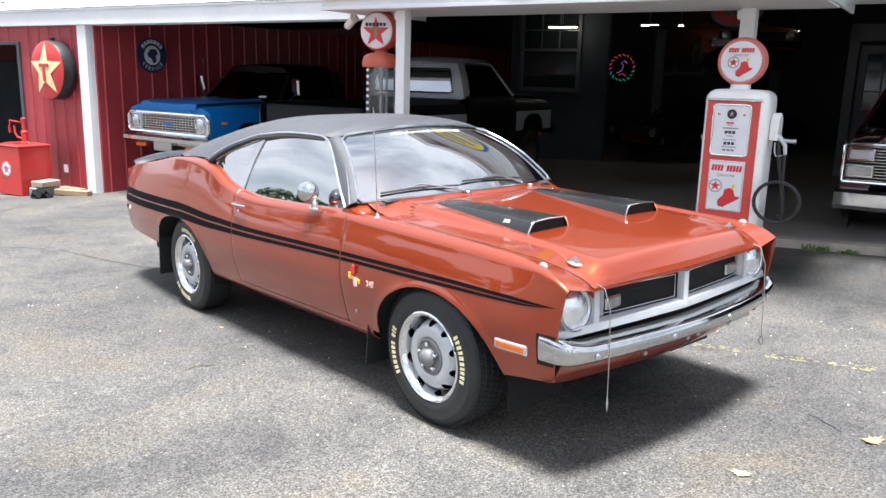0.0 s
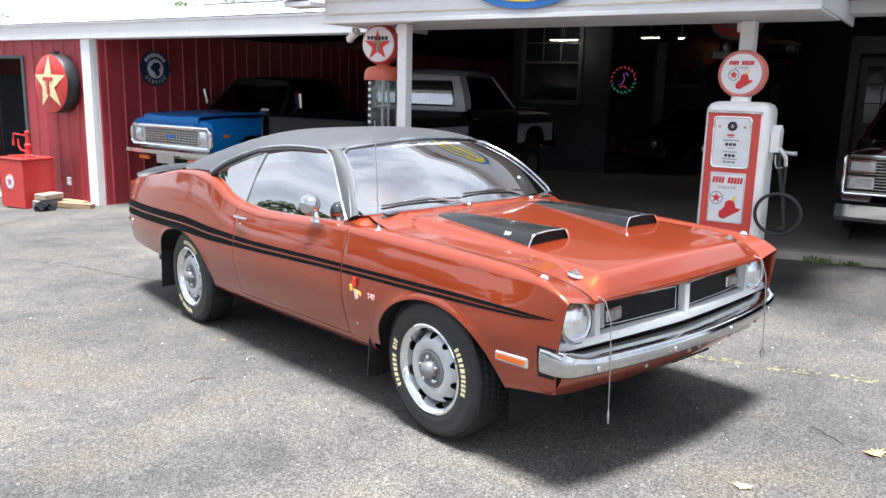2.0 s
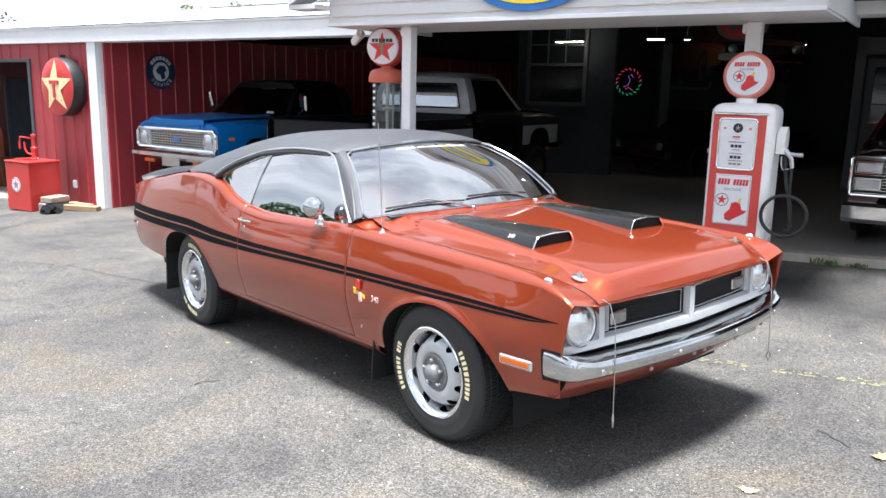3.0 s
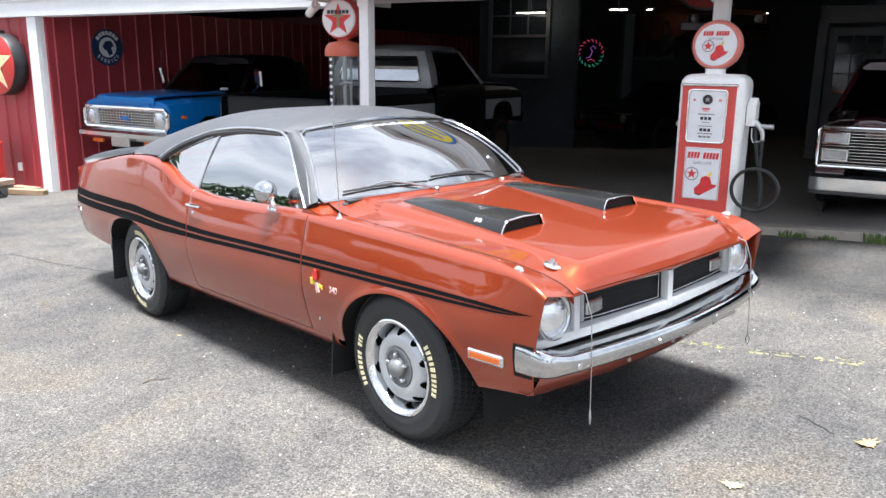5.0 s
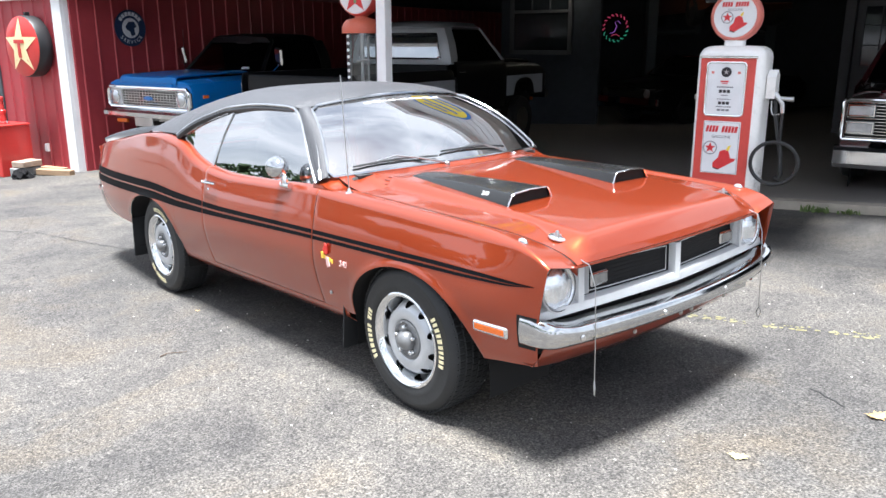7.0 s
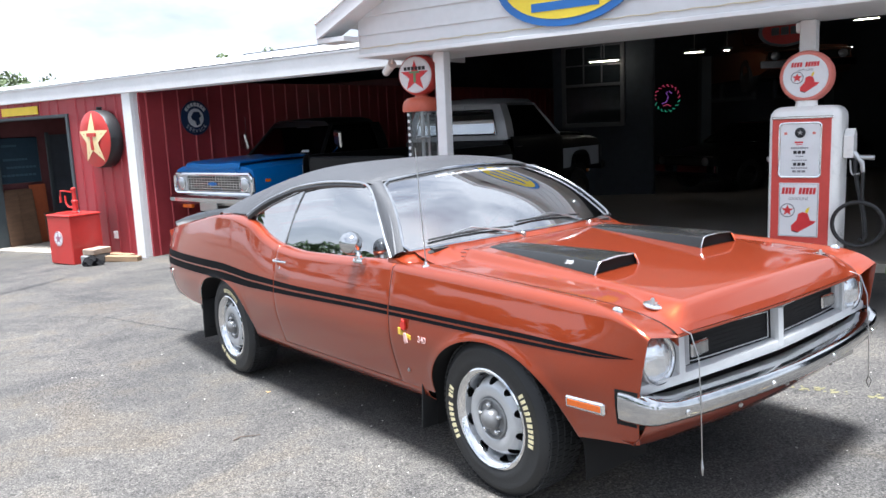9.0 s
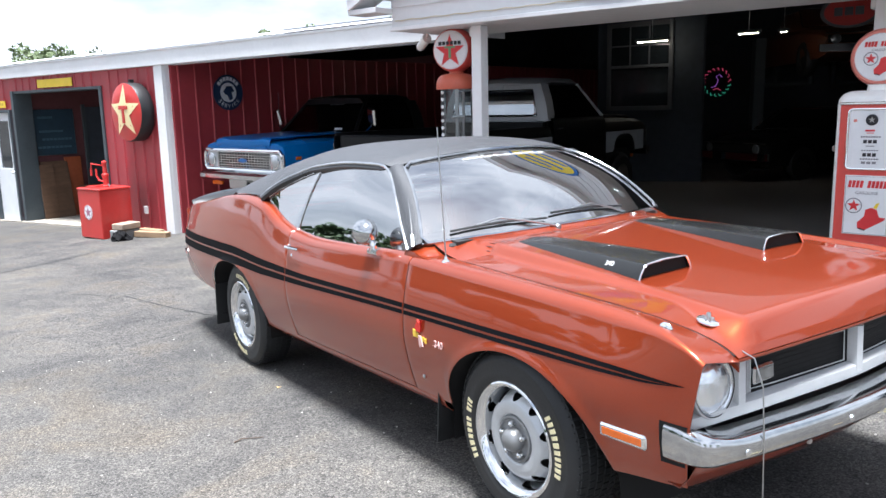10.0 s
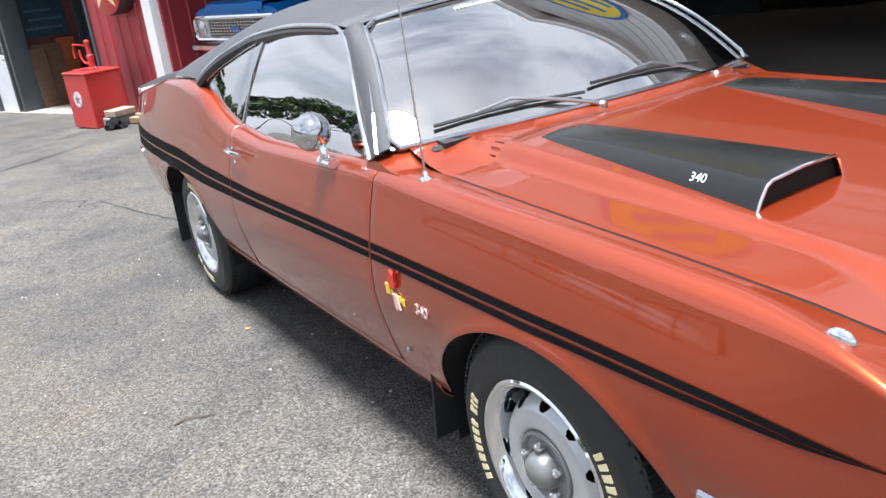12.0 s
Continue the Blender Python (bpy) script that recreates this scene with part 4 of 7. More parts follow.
for sgn in (-1, 1):
    # bright drip trim over the windows, then down the windshield pillar
    rail = [(x, RAIL_Y(x) + 0.004, RAIL_Z(x) - 0.002) for x in steps(-2.40, -1.21, 26)]
    rail += [(-1.165, 0.596, 1.294), (-1.125, 0.601, 1.277), (-1.09, 0.609, 1.256), (-1.05, 0.624, 1.229), (-0.97, 0.662, 1.166), (-0.84, 0.722, 1.064), (-0.718, 0.770, 0.954)]
    pane_edge(sgn, rail, 0.0082 if sgn < 0 else 0.0045, "drip_trim", TRIM, roof)
    pane_edge(sgn, [(x, side(x, CROWN(x)) - 0.052, max(CROWN(x), 1.085 if x > -2.45 else 0) + 0.008) for x in steps(-2.86, -2.36, 10)] + [(-2.35, 0.748, 1.115)], 0.006, "roof_trim", TRIM, roof)
    # windshield pillar, clad in vinyl
    a0, a1, b0, b1 = ws_head(WS_TOP), (-1.125, 0.594, 1.280), ws_base(WS_FOOT), (-0.728, 0.764, 0.946)
    rows = []
    for t in steps(0, 1, 8):
        p = Vector(b0).lerp(Vector(a0), t) + GLASS_BOW * math.sin(math.pi * t) + Vector((0.007, 0, 0.007))
        q = Vector(b1).lerp(Vector(a1), t)
        ridge = Vector((0.012, 0.016, 0.007))
        rows.append([(v.x, sgn * v.y, v.z) for v in [p.lerp(q, k / 6) + ridge * math.sin(math.pi * k / 6) for k in range(7)]])
    part("pillar", Geo().grid(rows), VINYL, roof, thick=0.008)
    # door glass, quarter glass
    def glass_grid(x0b, x1b, x0t, x1t, yb, yt, ztop, n=14):
        rows = []
        for i in range(n + 1):
            t = i / n
            xb, xt = x0b + (x1b - x0b) * t, x0t + (x1t - x0t) * t
            zb, zt = belt(xb) - 0.012, ztop(xt)
            rows.append([(xb + (xt - xb) * k / 6, sgn * (yb + (yt - yb) * k / 6 + 0.012 * math.sin(math.pi * k / 6)), zb + (zt - zb) * k / 6) for k in range(7)])
        return Geo().grid(rows)
    part("door_glass", glass_grid(-1.925, -0.775, -1.838, -1.115, 0.735, 0.592, lambda x: RAIL_Z(x) - 0.012), CAR_GLASS, car, "closed tinted side window")
    rows = []
    for t in steps(0, 1, 14):
        xb, xt = -2.375 + 0.44 * t, -2.385 + 0.539 * t
        zb, zt, yb, yt = min(belt(xb) - 0.012, RAIL_Z(xt) - 0.016), RAIL_Z(xt) - 0.012, 0.735, RAIL_Y(xt) - 0.006
        rows.append([(xb + (xt - xb) * k / 6, sgn * (yb + (yt - yb) * k / 6), zb + (zt - zb) * k / 6) for k in range(7)])
    part("quarter_glass", Geo().grid(rows), CAR_GLASS, car, "closed tinted quarter window")
    pane_edge(sgn, [(-1.93, 0.738, belt(-1.93) - 0.01), (-1.885, 0.672, 1.13), (-1.842, 0.597, 1.285)], 0.0055, "window_divider", TRIM, car)
    pane_edge(sgn, [(x, 0.742, belt(x) - 0.008) for x in steps(-2.33, -0.775, 30)], 0.005, "belt_trim", TRIM, car)
    part("window_shadow_frame", Geo().tube([(x, sgn * (RAIL_Y(x) - 0.002), RAIL_Z(x) - 0.022) for x in steps(-2.38, -1.17, 24)], lambda t: 0.026 - 0.012 * min(1, t / 0.6), 8), FLAT_BLACK, roof)
    pane_edge(sgn, [(x, RAIL_Y(x) + 0.010, RAIL_Z(x) - 0.050 + 0.012 * (x + 2.30) / 0.4) for x in steps(-2.30, -1.90, 10)], 0.003, "glass_edge", TRIM, car)

rows = []
for i in range(21):
    s = -1 + i / 10
    b, h = Vector(ws_base(0.772 * s)), Vector(ws_head(0.985 * s))
    rows.append([tuple(b.lerp(h, k / 12) + GLASS_BOW * math.sin(math.pi * k / 12)) for k in range(13)])
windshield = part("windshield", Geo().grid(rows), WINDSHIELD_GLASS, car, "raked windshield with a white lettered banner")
def moulding(t):
    """Up the side of the glass, from the foot to the head."""
    return Vector(ws_base(WS_FOOT)).lerp(Vector(ws_head(WS_TOP)), t) + GLASS_BOW * math.sin(math.pi * t) + Vector((0.008, 0, 0.008))


up_side = [moulding(t) for t in (0.05, 0.12, 0.25, 0.40, 0.55, 0.70, 0.82, 0.91)]
ring = [Vector(ws_base(WS_FOOT * 0.965 * k)) + Vector((0.005, 0, 0.003)) for k in steps(-1, 1, 20)] + up_side
ring += [Vector(ws_head(-WS_TOP * 0.93 * k)) + Vector((0.006, 0, 0.006)) for k in steps(-1, 1, 20)] + [Vector((p.x, -p.y, p.z)) for p in reversed(up_side)]
ring = [tuple(p) for p in ring]
part("windshield_trim", Geo().tube(ring + ring[:2], 0.0078, 8), TRIM, car, "bright windshield moulding")
WHITE_DECAL = mat("white_decal", (0.70, 0.71, 0.72), 0.6)


def on_glass(s, k):
    b, h = Vector(ws_base(0.772 * s)), Vector(ws_head(0.985 * s))
    return b.lerp(h, k) + GLASS_BOW * math.sin(math.pi * k)


random.seed(5)
g, s = Geo(), -0.46
while s < 0.44:
    w = random.choice((0.006, 0.008, 0.010))
    k1 = random.choice((0.893, 0.900, 0.906))
    g.add([on_glass(s, 0.878) + Vector((0.003, 0, 0.002)), on_glass(s + w, 0.878) + Vector((0.003, 0, 0.002)), on_glass(s + w, k1) + Vector((0.003, 0, 0.002)), on_glass(s, k1) + Vector((0.003, 0, 0.002))], [(0, 1, 2, 3)])
    s += w + 0.012
part("banner", g, WHITE_DECAL, windshield, "white banner of small lettering", thick=0.001)

# wipers and aerial
for pivot, (s0, k0), ends in ((Vector((-0.485, -0.118, 0.998)), (-0.50, 0.115), ((-0.80, 0.065), (-0.50, 0.085), (-0.20, 0.06))), (Vector((-0.535, 0.43, 0.985)), (0.20, 0.13), ((-0.15, 0.10), (0.18, 0.105), (0.48, 0.065)))):
    joint = on_glass(s0, k0) + Vector((0.013, 0, 0.013))
    wiper = part("wiper", Geo().tube([pivot, pivot + Vector((-0.005, -0.03, 0.010)), pivot.lerp(joint, 0.55) + Vector((0.004, 0, 0.006)), joint, joint.lerp(on_glass(*ends[0]), 0.45)], lambda t: 0.0075 - 0.004 * t, 8).lathe([(0.016, -0.02), (0.016, 0.004), (0.009, 0.010)], 14, m=Matrix.Translation(pivot)), STEEL, car, "bright metal wiper arm")
    part("blade", Geo().tube([on_glass(s1, k1) + Vector((0.010, 0, 0.010)) for s1, k1 in ends], 0.0055, 6), RUBBER, wiper)
aerial = part("aerial", Geo().tube([(-0.47, -0.742, 0.93), (-0.475, -0.742, 1.2), (-0.485, -0.738, 1.47)], lambda t: 0.0034 - 0.0012 * t, 6), STEEL, car, "thin steel radio aerial")
part("aerial_base", Geo().lathe([(0.020, 0), (0.018, 0.007), (0.010, 0.012), (0.007, 0.026)], 16, m=pose(-0.47, -0.742, 0.926)), CHROME, aerial)

# hood scoops, pins and latches
for sgn in (-1, 1):
    xs, n = steps(-0.385, 0.318, 16), 12
    rings = []
    for x in xs:
        t = (x + 0.385) / 0.703
        hw, hgt = 0.085 + 0.052 * t, 0.004 + 0.046 * t ** 0.8
        yc = 0.354
        sec = [(-hw, -0.008), (-hw + 0.012, hgt * 0.35), (-hw + 0.030, hgt * 0.85), (-hw + 0.045, hgt), (0, hgt + 0.004), (hw - 0.035, hgt), (hw - 0.02, hgt * 0.85), (hw - 0.008, hgt * 0.35), (hw, -0.008)]
        rings.append([(x, sgn * (yc - yy), hood_top(x, yc - yy) + zz) for yy, zz in sec])
    scoop = part("hood_scoop", Geo().grid(rings), SCOOP_BLACK, hood, "satin black hood scoop with bright mouth", thick=0.004)
    part("scoop_mouth", Geo().add([(p[0] - 0.012, p[1], p[2]) for p in rings[-1]], [tuple(range(9))]), BLACK, scoop)
    part("scoop_trim", Geo().tube([(p[0] + 0.002, p[1], p[2] + 0.001) for p in rings[-1]], 0.0038, 6), CHROME, scoop)
    p0 = Vector((0.16, sgn * 0.462, hood_top(0.16, 0.46) + 0.024))
    part("scoop_number", words("340", 0.028, WHITE_DECAL, 0.001), WHITE_DECAL, scoop, "white number 340", m=Matrix.Translation(p0) @ pose(0, 0, 0, 0, 0, 0 if sgn < 0 else 180) @ pose(0, 0, 0, 52, 0, 2))
    for k, (x, y, rr) in enumerate(((0.675, 0.585, 0.036),)):
        pin = part("hood_pin", Geo().lathe([(rr, 0), (rr, 0.003), (rr * 0.8, 0.006)], 24, m=pose(x, sgn * y, hood_top(x, y) + 0.003, 0, 16, 0)), CHROME, hood, "chrome hood pin and plate")
        part("pin", Geo().lathe([(0.008, 0), (0.008, 0.02), (0.005, 0.026)], 12, m=pose(x, sgn * y, hood_top(x, y) + 0.005)).tube([(x - 0.02, sgn * y, hood_top(x, y) + 0.018), (x + 0.02, sgn * y, hood_top(x, y) + 0.016)], 0.0025, 6), STEEL, pin)
    zc = CROWN(0.65)
    dome = [[(0.655 - 0.024 * math.cos(a), sgn * (0.752 + 0.011 * math.sin(a) * math.cos(b)), zc - 0.004 + 0.019 * math.sin(a) * math.sin(b)) for b in steps(0, math.pi, 8)] for a in steps(0.12, math.pi - 0.12, 12)]
    part("turn_indicator", Geo().loft(dome), CHROME, car, "small chrome fender-top indicator")

# front end
GRILLE_BLACK = mat("flat_black_grille", (0.006, 0.006, 0.007), 0.5, vary=0.2, scale=20, spec=0.15)
grille = part("grille_surround", Geo(), ARGENT, car, "argent-silver split grille surround")


def face_x(y):
    return 0.812 - 0.060 * (abs(y) / 0.8) ** 1.3


g = Geo()
g.loft([[(face_x(y) + dx, y, z) for dx, z in ((-0.05, 0.588), (0.006, 0.588), (0.010, 0.598), (0.006, 0.622), (-0.022, 0.632), (-0.05, 0.632))] for y in steps(-0.795, 0.795, 30)])
g.loft([[(face_x(y) + dx, y, z) for dx, z in ((-0.05, 0.757 + 0.02 * y * y), (0.0, 0.757 + 0.02 * y * y), (0.006, 0.765 + 0.02 * y * y), (-0.05, 0.772 + 0.02 * y * y))] for y in steps(-0.56, 0.56, 20)])
g.loft([[(face_x(0) + dx, yy, z) for dx, yy in ((-0.05, -0.022), (0.008, -0.018), (0.016, 0), (0.008, 0.018), (-0.05, 0.022))] for z in steps(0.60, 0.754, 4)])
for sgn in (-1, 1):
    g.loft([[(face_x(0.56) + dx, sgn * yy, z) for dx, yy in ((-0.06, 0.555), (0.008, 0.558), (0.004, 0.585), (-0.05, 0.59))] for z in steps(0.62, 0.772, 4)])
grille.data = g.mesh("grille_surround", ARGENT)
for sgn in (-1, 1):
    g = Geo().grid([[(face_x(y) - 0.024, sgn * y, z) for z in (0.615, 0.70, 0.785)] for y in steps(0.02, 0.57, 8)])
    insert = part("grille_insert", g, GRILLE_BLACK, car, "recessed black grille insert with fine bars")
    for k in range(7):
        part("grille_bar", Geo().tube([(face_x(y) - 0.0235, sgn * y, 0.642 + 0.0165 * k) for y in (0.035, 0.3, 0.555)], 0.0012, 5), GRILLE_BLACK, insert)
    loop = [(0.045, 0.642), (0.045, 0.742), (0.40, 0.750), (0.545, 0.756), (0.53, 0.648), (0.40, 0.644)]
    part("grille_trim", Geo().tube([(face_x(y) - 0.020, sgn * y, z) for y, z in loop + loop[:1]], 0.0022, 6), ARGENT, insert, "thin bright pinstripe moulding")
    lamp = part("parking_lamp", Geo().box((face_x(0.44) - 0.024, sgn * 0.455, 0.688), (0.03, 0.100, 0.056), 0.006), TRIM, car, "rectangular clear parking lamp")
    part("lens", Geo().box((face_x(0.44) - 0.0085, sgn * 0.455, 0.688), (0.006, 0.084, 0.040), 0.003), mat("clear_lens", (0.16, 0.16, 0.155), 0.15, vary=0.2, scale=40, coat=1.0) if sgn < 0 else bpy.data.materials["clear_lens"], lamp)
    for k in range(3):
        part("grille_rib", Geo().box((face_x(0.53) - 0.018, sgn * (0.522 + 0.012 * k), 0.70), (0.03, 0.004, 0.115), 0.002), ARGENT, insert)
    # head lamp
    hl = pose(face_x(0.672) - 0.050, sgn * 0.678, 0.693, 0, 86, 0) @ pose(0, 0, 0, 0, 0, 0)
    lamp = part("headlamp", Geo().lathe([(0.070, -0.06), (0.092, 0.012), (0.094, 0.050), (0.090, 0.055), (0.085, 0.05), (0.083, 0.02), (0.080, -0.02)], 40, m=hl), ARGENT, car, "round sealed-beam headlamp in silver bezel")
    part("reflector", Geo().lathe([(0.080, 0.034), (0.072, 0.020), (0.055, 0.006), (0.03, -0.002), (0.014, -0.004), (0.013, 0.020), (0.001, 0.024)], 40, m=hl, caps=False), REFLECTOR, lamp)
    part("lens", Geo().lathe([(0.081, 0.032), (0.078, 0.046), (0.063, 0.058), (0.04, 0.066), (0.001, 0.069)], 40, m=hl), LENS_BODY, lamp, "clear domed glass lens")
    part("lamp_seal", Geo().lathe([(0.0855, 0.045), (0.0862, 0.053), (0.0895, 0.054), (0.0905, 0.046)], 40, m=hl, caps=False), BLACK, lamp)
    for k in range(-5, 6):
        hh = 0.9 * math.sqrt(0.077 ** 2 - (0.0145 * k) ** 2)
        part("lens_flute", Geo().tube([tuple(hl @ Vector((x2, 0.0145 * k, 0.0425 + 0.024 * (1 - (x2 * x2 + (0.0145 * k) ** 2) / 0.0069)))) for x2 in steps(-hh, hh, 6)], 0.0012, 4), LENS_GLASS, lamp)
    part("lens_ring", Geo().lathe([(0.0805, 0.03), (0.0852, 0.034), (0.0852, 0.048), (0.081, 0.052), (0.078, 0.046)], 40, m=hl, caps=False), CHROME, lamp)
for sgn in (-1, 1):
    part("headlamp_plate", Geo().grid([[(face_x(y) - 0.030, sgn * y, z) for z in steps(0.60, 0.785, 4)] for y in steps(0.585, 0.768, 6)]), ARGENT, car, "argent-silver headlamp panel", thick=0.004)
part("headlamp_panel", Geo().grid([[(face_x(y) - 0.058, y, z) for z in (0.50, 0.59, 0.69, 0.79)] for y in steps(-0.74, 0.74, 20)]), FLAT_BLACK, car)

g = Geo()
def blade(y):
    """How far the bumper's ridge stands ahead, and how high."""
    e = abs(y) / 0.80
    return 0.920 - 0.088 * e * e, 0.553 + 0.008 * e + 0.030 * max(0, (e - 0.8) / 0.2) ** 2


def blade_ring(x, y, ox, oy, z, back):
    """The blade's section at a place of its plan, with its outward way."""
    zb = 0.494 + 0.1 * (z - 0.553)
    sec = ((-back, z + 0.012), (-0.5 * back, z + 0.011), (-0.014, z + 0.007), (-0.005, z + 0.002), (0.0, z - 0.010), (0.003, (z + zb) / 2), (-0.001, zb + 0.014), (-0.010, zb + 0.003), (-0.04, zb - 0.006), (-back, zb))
    return [(x + d * ox, y + d * oy, h) for d, h in sec]


rings = []
for k, y in enumerate(steps(-0.74, 0.74, 44)):
    x, z = blade(y)
    rings.append(blade_ring(x, y, 1.0, 0.26 * y / 0.74 * abs(y) / 0.74, z, 0.11 - 0.02 * (y / 0.74) ** 2))
for sgn in (1, -1):
    x0, z0 = blade(0.74)
    wrap = [(x0 - 0.010, 0.772, 34, 0.003), (x0 - 0.030, 0.799, 56, 0.010), (x0 - 0.058, 0.815, 74, 0.018), (x0 - 0.10, 0.823, 84, 0.024), (x0 - 0.145, 0.826, 88, 0.027)]
    extra = [blade_ring(x, sgn * y, math.cos(radians(a)), sgn * math.sin(radians(a)), z0 + dz, 0.075 - 0.0006 * a) for x, y, a, dz in wrap]
    rings = rings + extra if sgn > 0 else extra[::-1] + rings
bumper = part("front_bumper", g.loft(rings), OLD_CHROME, car, "pitted chrome front bumper blade")
for y in (-0.66, -0.22, 0.22, 0.66):
    part("bumper_bolt", Geo().lathe([(0.012, 0), (0.011, 0.003), (0.006, 0.005)], 14, m=pose(blade(y)[0] + 0.002, y, 0.524, 0, 90, 0)), CHROME, bumper)
# Black patches on the fenders stand for the shade behind the bumper ends.
for sgn in (-1, 1):
    part("bumper_gap", Geo().grid([[(nose(x, z), sgn * (side(x, z) + 0.003), z) for z in steps(0.478, 0.612, 5)] for x in steps(0.700, 0.81, 6)]), BLACK, car, "black patch for the shaded recess round the bumper end")
rows = []
for y in steps(-0.782, 0.782, 32):
    e = abs(y) / 0.815
    rows.append([(0.80 - 0.03 * e ** 3 + dx * (1 - 0.5 * e ** 4), y, z + 0.05 * e ** 2 + 0.02 * e ** 6) for dx, z in ((-0.03, 0.52), (0.03, 0.468), (0.012, 0.43), (-0.03, 0.385), (-0.09, 0.346), (-0.2, 0.352))])
valance = part("front_valance", Geo().grid(rows), PAINT, car, thick=0.004)
for y in (-0.30, 0.02, 0.10, 0.36):
    part("bolt", Geo().lathe([(0.010, 0), (0.009, 0.006), (0.004, 0.009)], 10, m=pose(0.826, y, 0.445, 0, 105, 0)), STEEL, valance)
part("licence_bracket", Geo().box((0.85, 0.42, 0.478), (0.012, 0.16, 0.04), 0.003), STEEL, valance, "bare metal licence plate bracket")
for sgn in (-1, 1):
    pts = [(0.795, sgn * 0.60, 0.795), (0.84, sgn * 0.60, 0.78), (0.868, sgn * 0.60, 0.70), (0.872, sgn * 0.602, 0.55), (0.870, sgn * 0.605, 0.34)]
    lanyard = part("hood_pin_lanyard", Geo().tube(pts, 0.0022, 5), STEEL, car, "hanging steel hood pin cable")
    part("clip", Geo().tube([(0.870, sgn * 0.605, 0.34), (0.878, sgn * 0.612, 0.315), (0.870, sgn * 0.605, 0.285), (0.862, sgn * 0.598, 0.315), (0.870, sgn * 0.605, 0.34)], 0.0028, 5), STEEL, lanyard)

# under the car and inside it
part("underbody", Geo().box((-1.7, 0, 0.33), (4.2, 1.30, 0.10), 0.02).box((0.0, 0, 0.56), (0.9, 0.84, 0.42), 0.02).box((-3.3, 0, 0.45), (1.3, 0.84, 0.4), 0.02), BLACK, car)
part("exhaust", Geo().tube([(-0.3, -0.3, 0.23), (-2.0, -0.35, 0.24), (-3.9, -0.45, 0.30)], 0.03, 10), STEEL, car)
part("dashboard", Geo().loft([[(-0.56, y, 0.985), (-0.62, y, 0.995), (-0.85, y, 0.99), (-0.93, y, 0.95), (-0.9, y, 0.75), (-0.6, y, 0.6)] for y in steps(-0.62, 0.62, 6)]), INTERIOR, car)
part("cabin_floor", Geo().box((-1.7, 0, 0.37), (2.4, 1.5, 0.03), 0.01).box((-0.58, 0, 0.68), (0.03, 1.3, 0.6), 0.01), INTERIOR, car)
part("parcel_shelf", Geo().box((-2.85, 0, 1.03), (0.5, 1.3, 0.03), 0.01), INTERIOR, car)
part("headliner", Geo().grid([[(p[0], p[1] * 0.97, p[2] - 0.02) for p in roof_row(x)] for x in steps(-2.6, -1.08, 20)]), INTERIOR, car)
for y in (-0.36, 0.36):
    seat = part("front_seat", Geo().loft([[(x, y + yy, z) for yy, z in ((-0.25, 0.45), (-0.25, 0.58 + h), (-0.15, 0.62 + h), (0.15, 0.62 + h), (0.25, 0.58 + h), (0.25, 0.45))] for x, h in ((-1.05, -0.02), (-1.1, 0.02), (-1.5, -0.03), (-1.56, -0.05))]), INTERIOR, car, "black vinyl bucket seat")
    part("backrest", Geo().loft([[(xx + d, y + yy * w, z) for d, yy in ((0, -0.25), (0.06, -0.2), (0.07, 0.2), (0, 0.25), (-0.06, 0.2), (-0.06, -0.2))] for xx, z, w in ((-1.52, 0.55, 1), (-1.6, 0.8, 1), (-1.68, 1.05, 0.9), (-1.70, 1.12, 0.7))]), INTERIOR, seat)
    part("headrest", Geo().loft([[(xx + d, y + yy * w, z) for d, yy in ((0, -0.13), (0.04, -0.11), (0.04, 0.11), (0, 0.13), (-0.04, 0.11), (-0.04, -0.11))] for xx, z, w in ((-1.71, 1.10, 0.8), (-1.72, 1.16, 1.0), (-1.73, 1.22, 0.8))]), INTERIOR, seat)
part("rear_seat", Geo().loft([[(x, y, z) for x, z in ((-2.0, 0.45), (-2.0, 0.62), (-2.35, 0.62), (-2.5, 0.98), (-2.62, 1.0), (-2.6, 0.45))] for y in steps(-0.62, 0.62, 6)]), INTERIOR, car, "black vinyl rear bench")
g = Geo().lathe([(0.19 + 0.012 * math.cos(a), 0.012 * math.sin(a)) for a in steps(0, 2 * math.pi, 10)], 36, caps=False)
g.box((0, 0, -0.01), (0.34, 0.03, 0.012), 0.004).lathe([(0.05, -0.03), (0.05, 0.01), (0.02, 0.02)], 20)
part("steering_wheel", g, INTERIOR, car, m=pose(-1.10, 0.36, 0.93, 0, -62, 0))


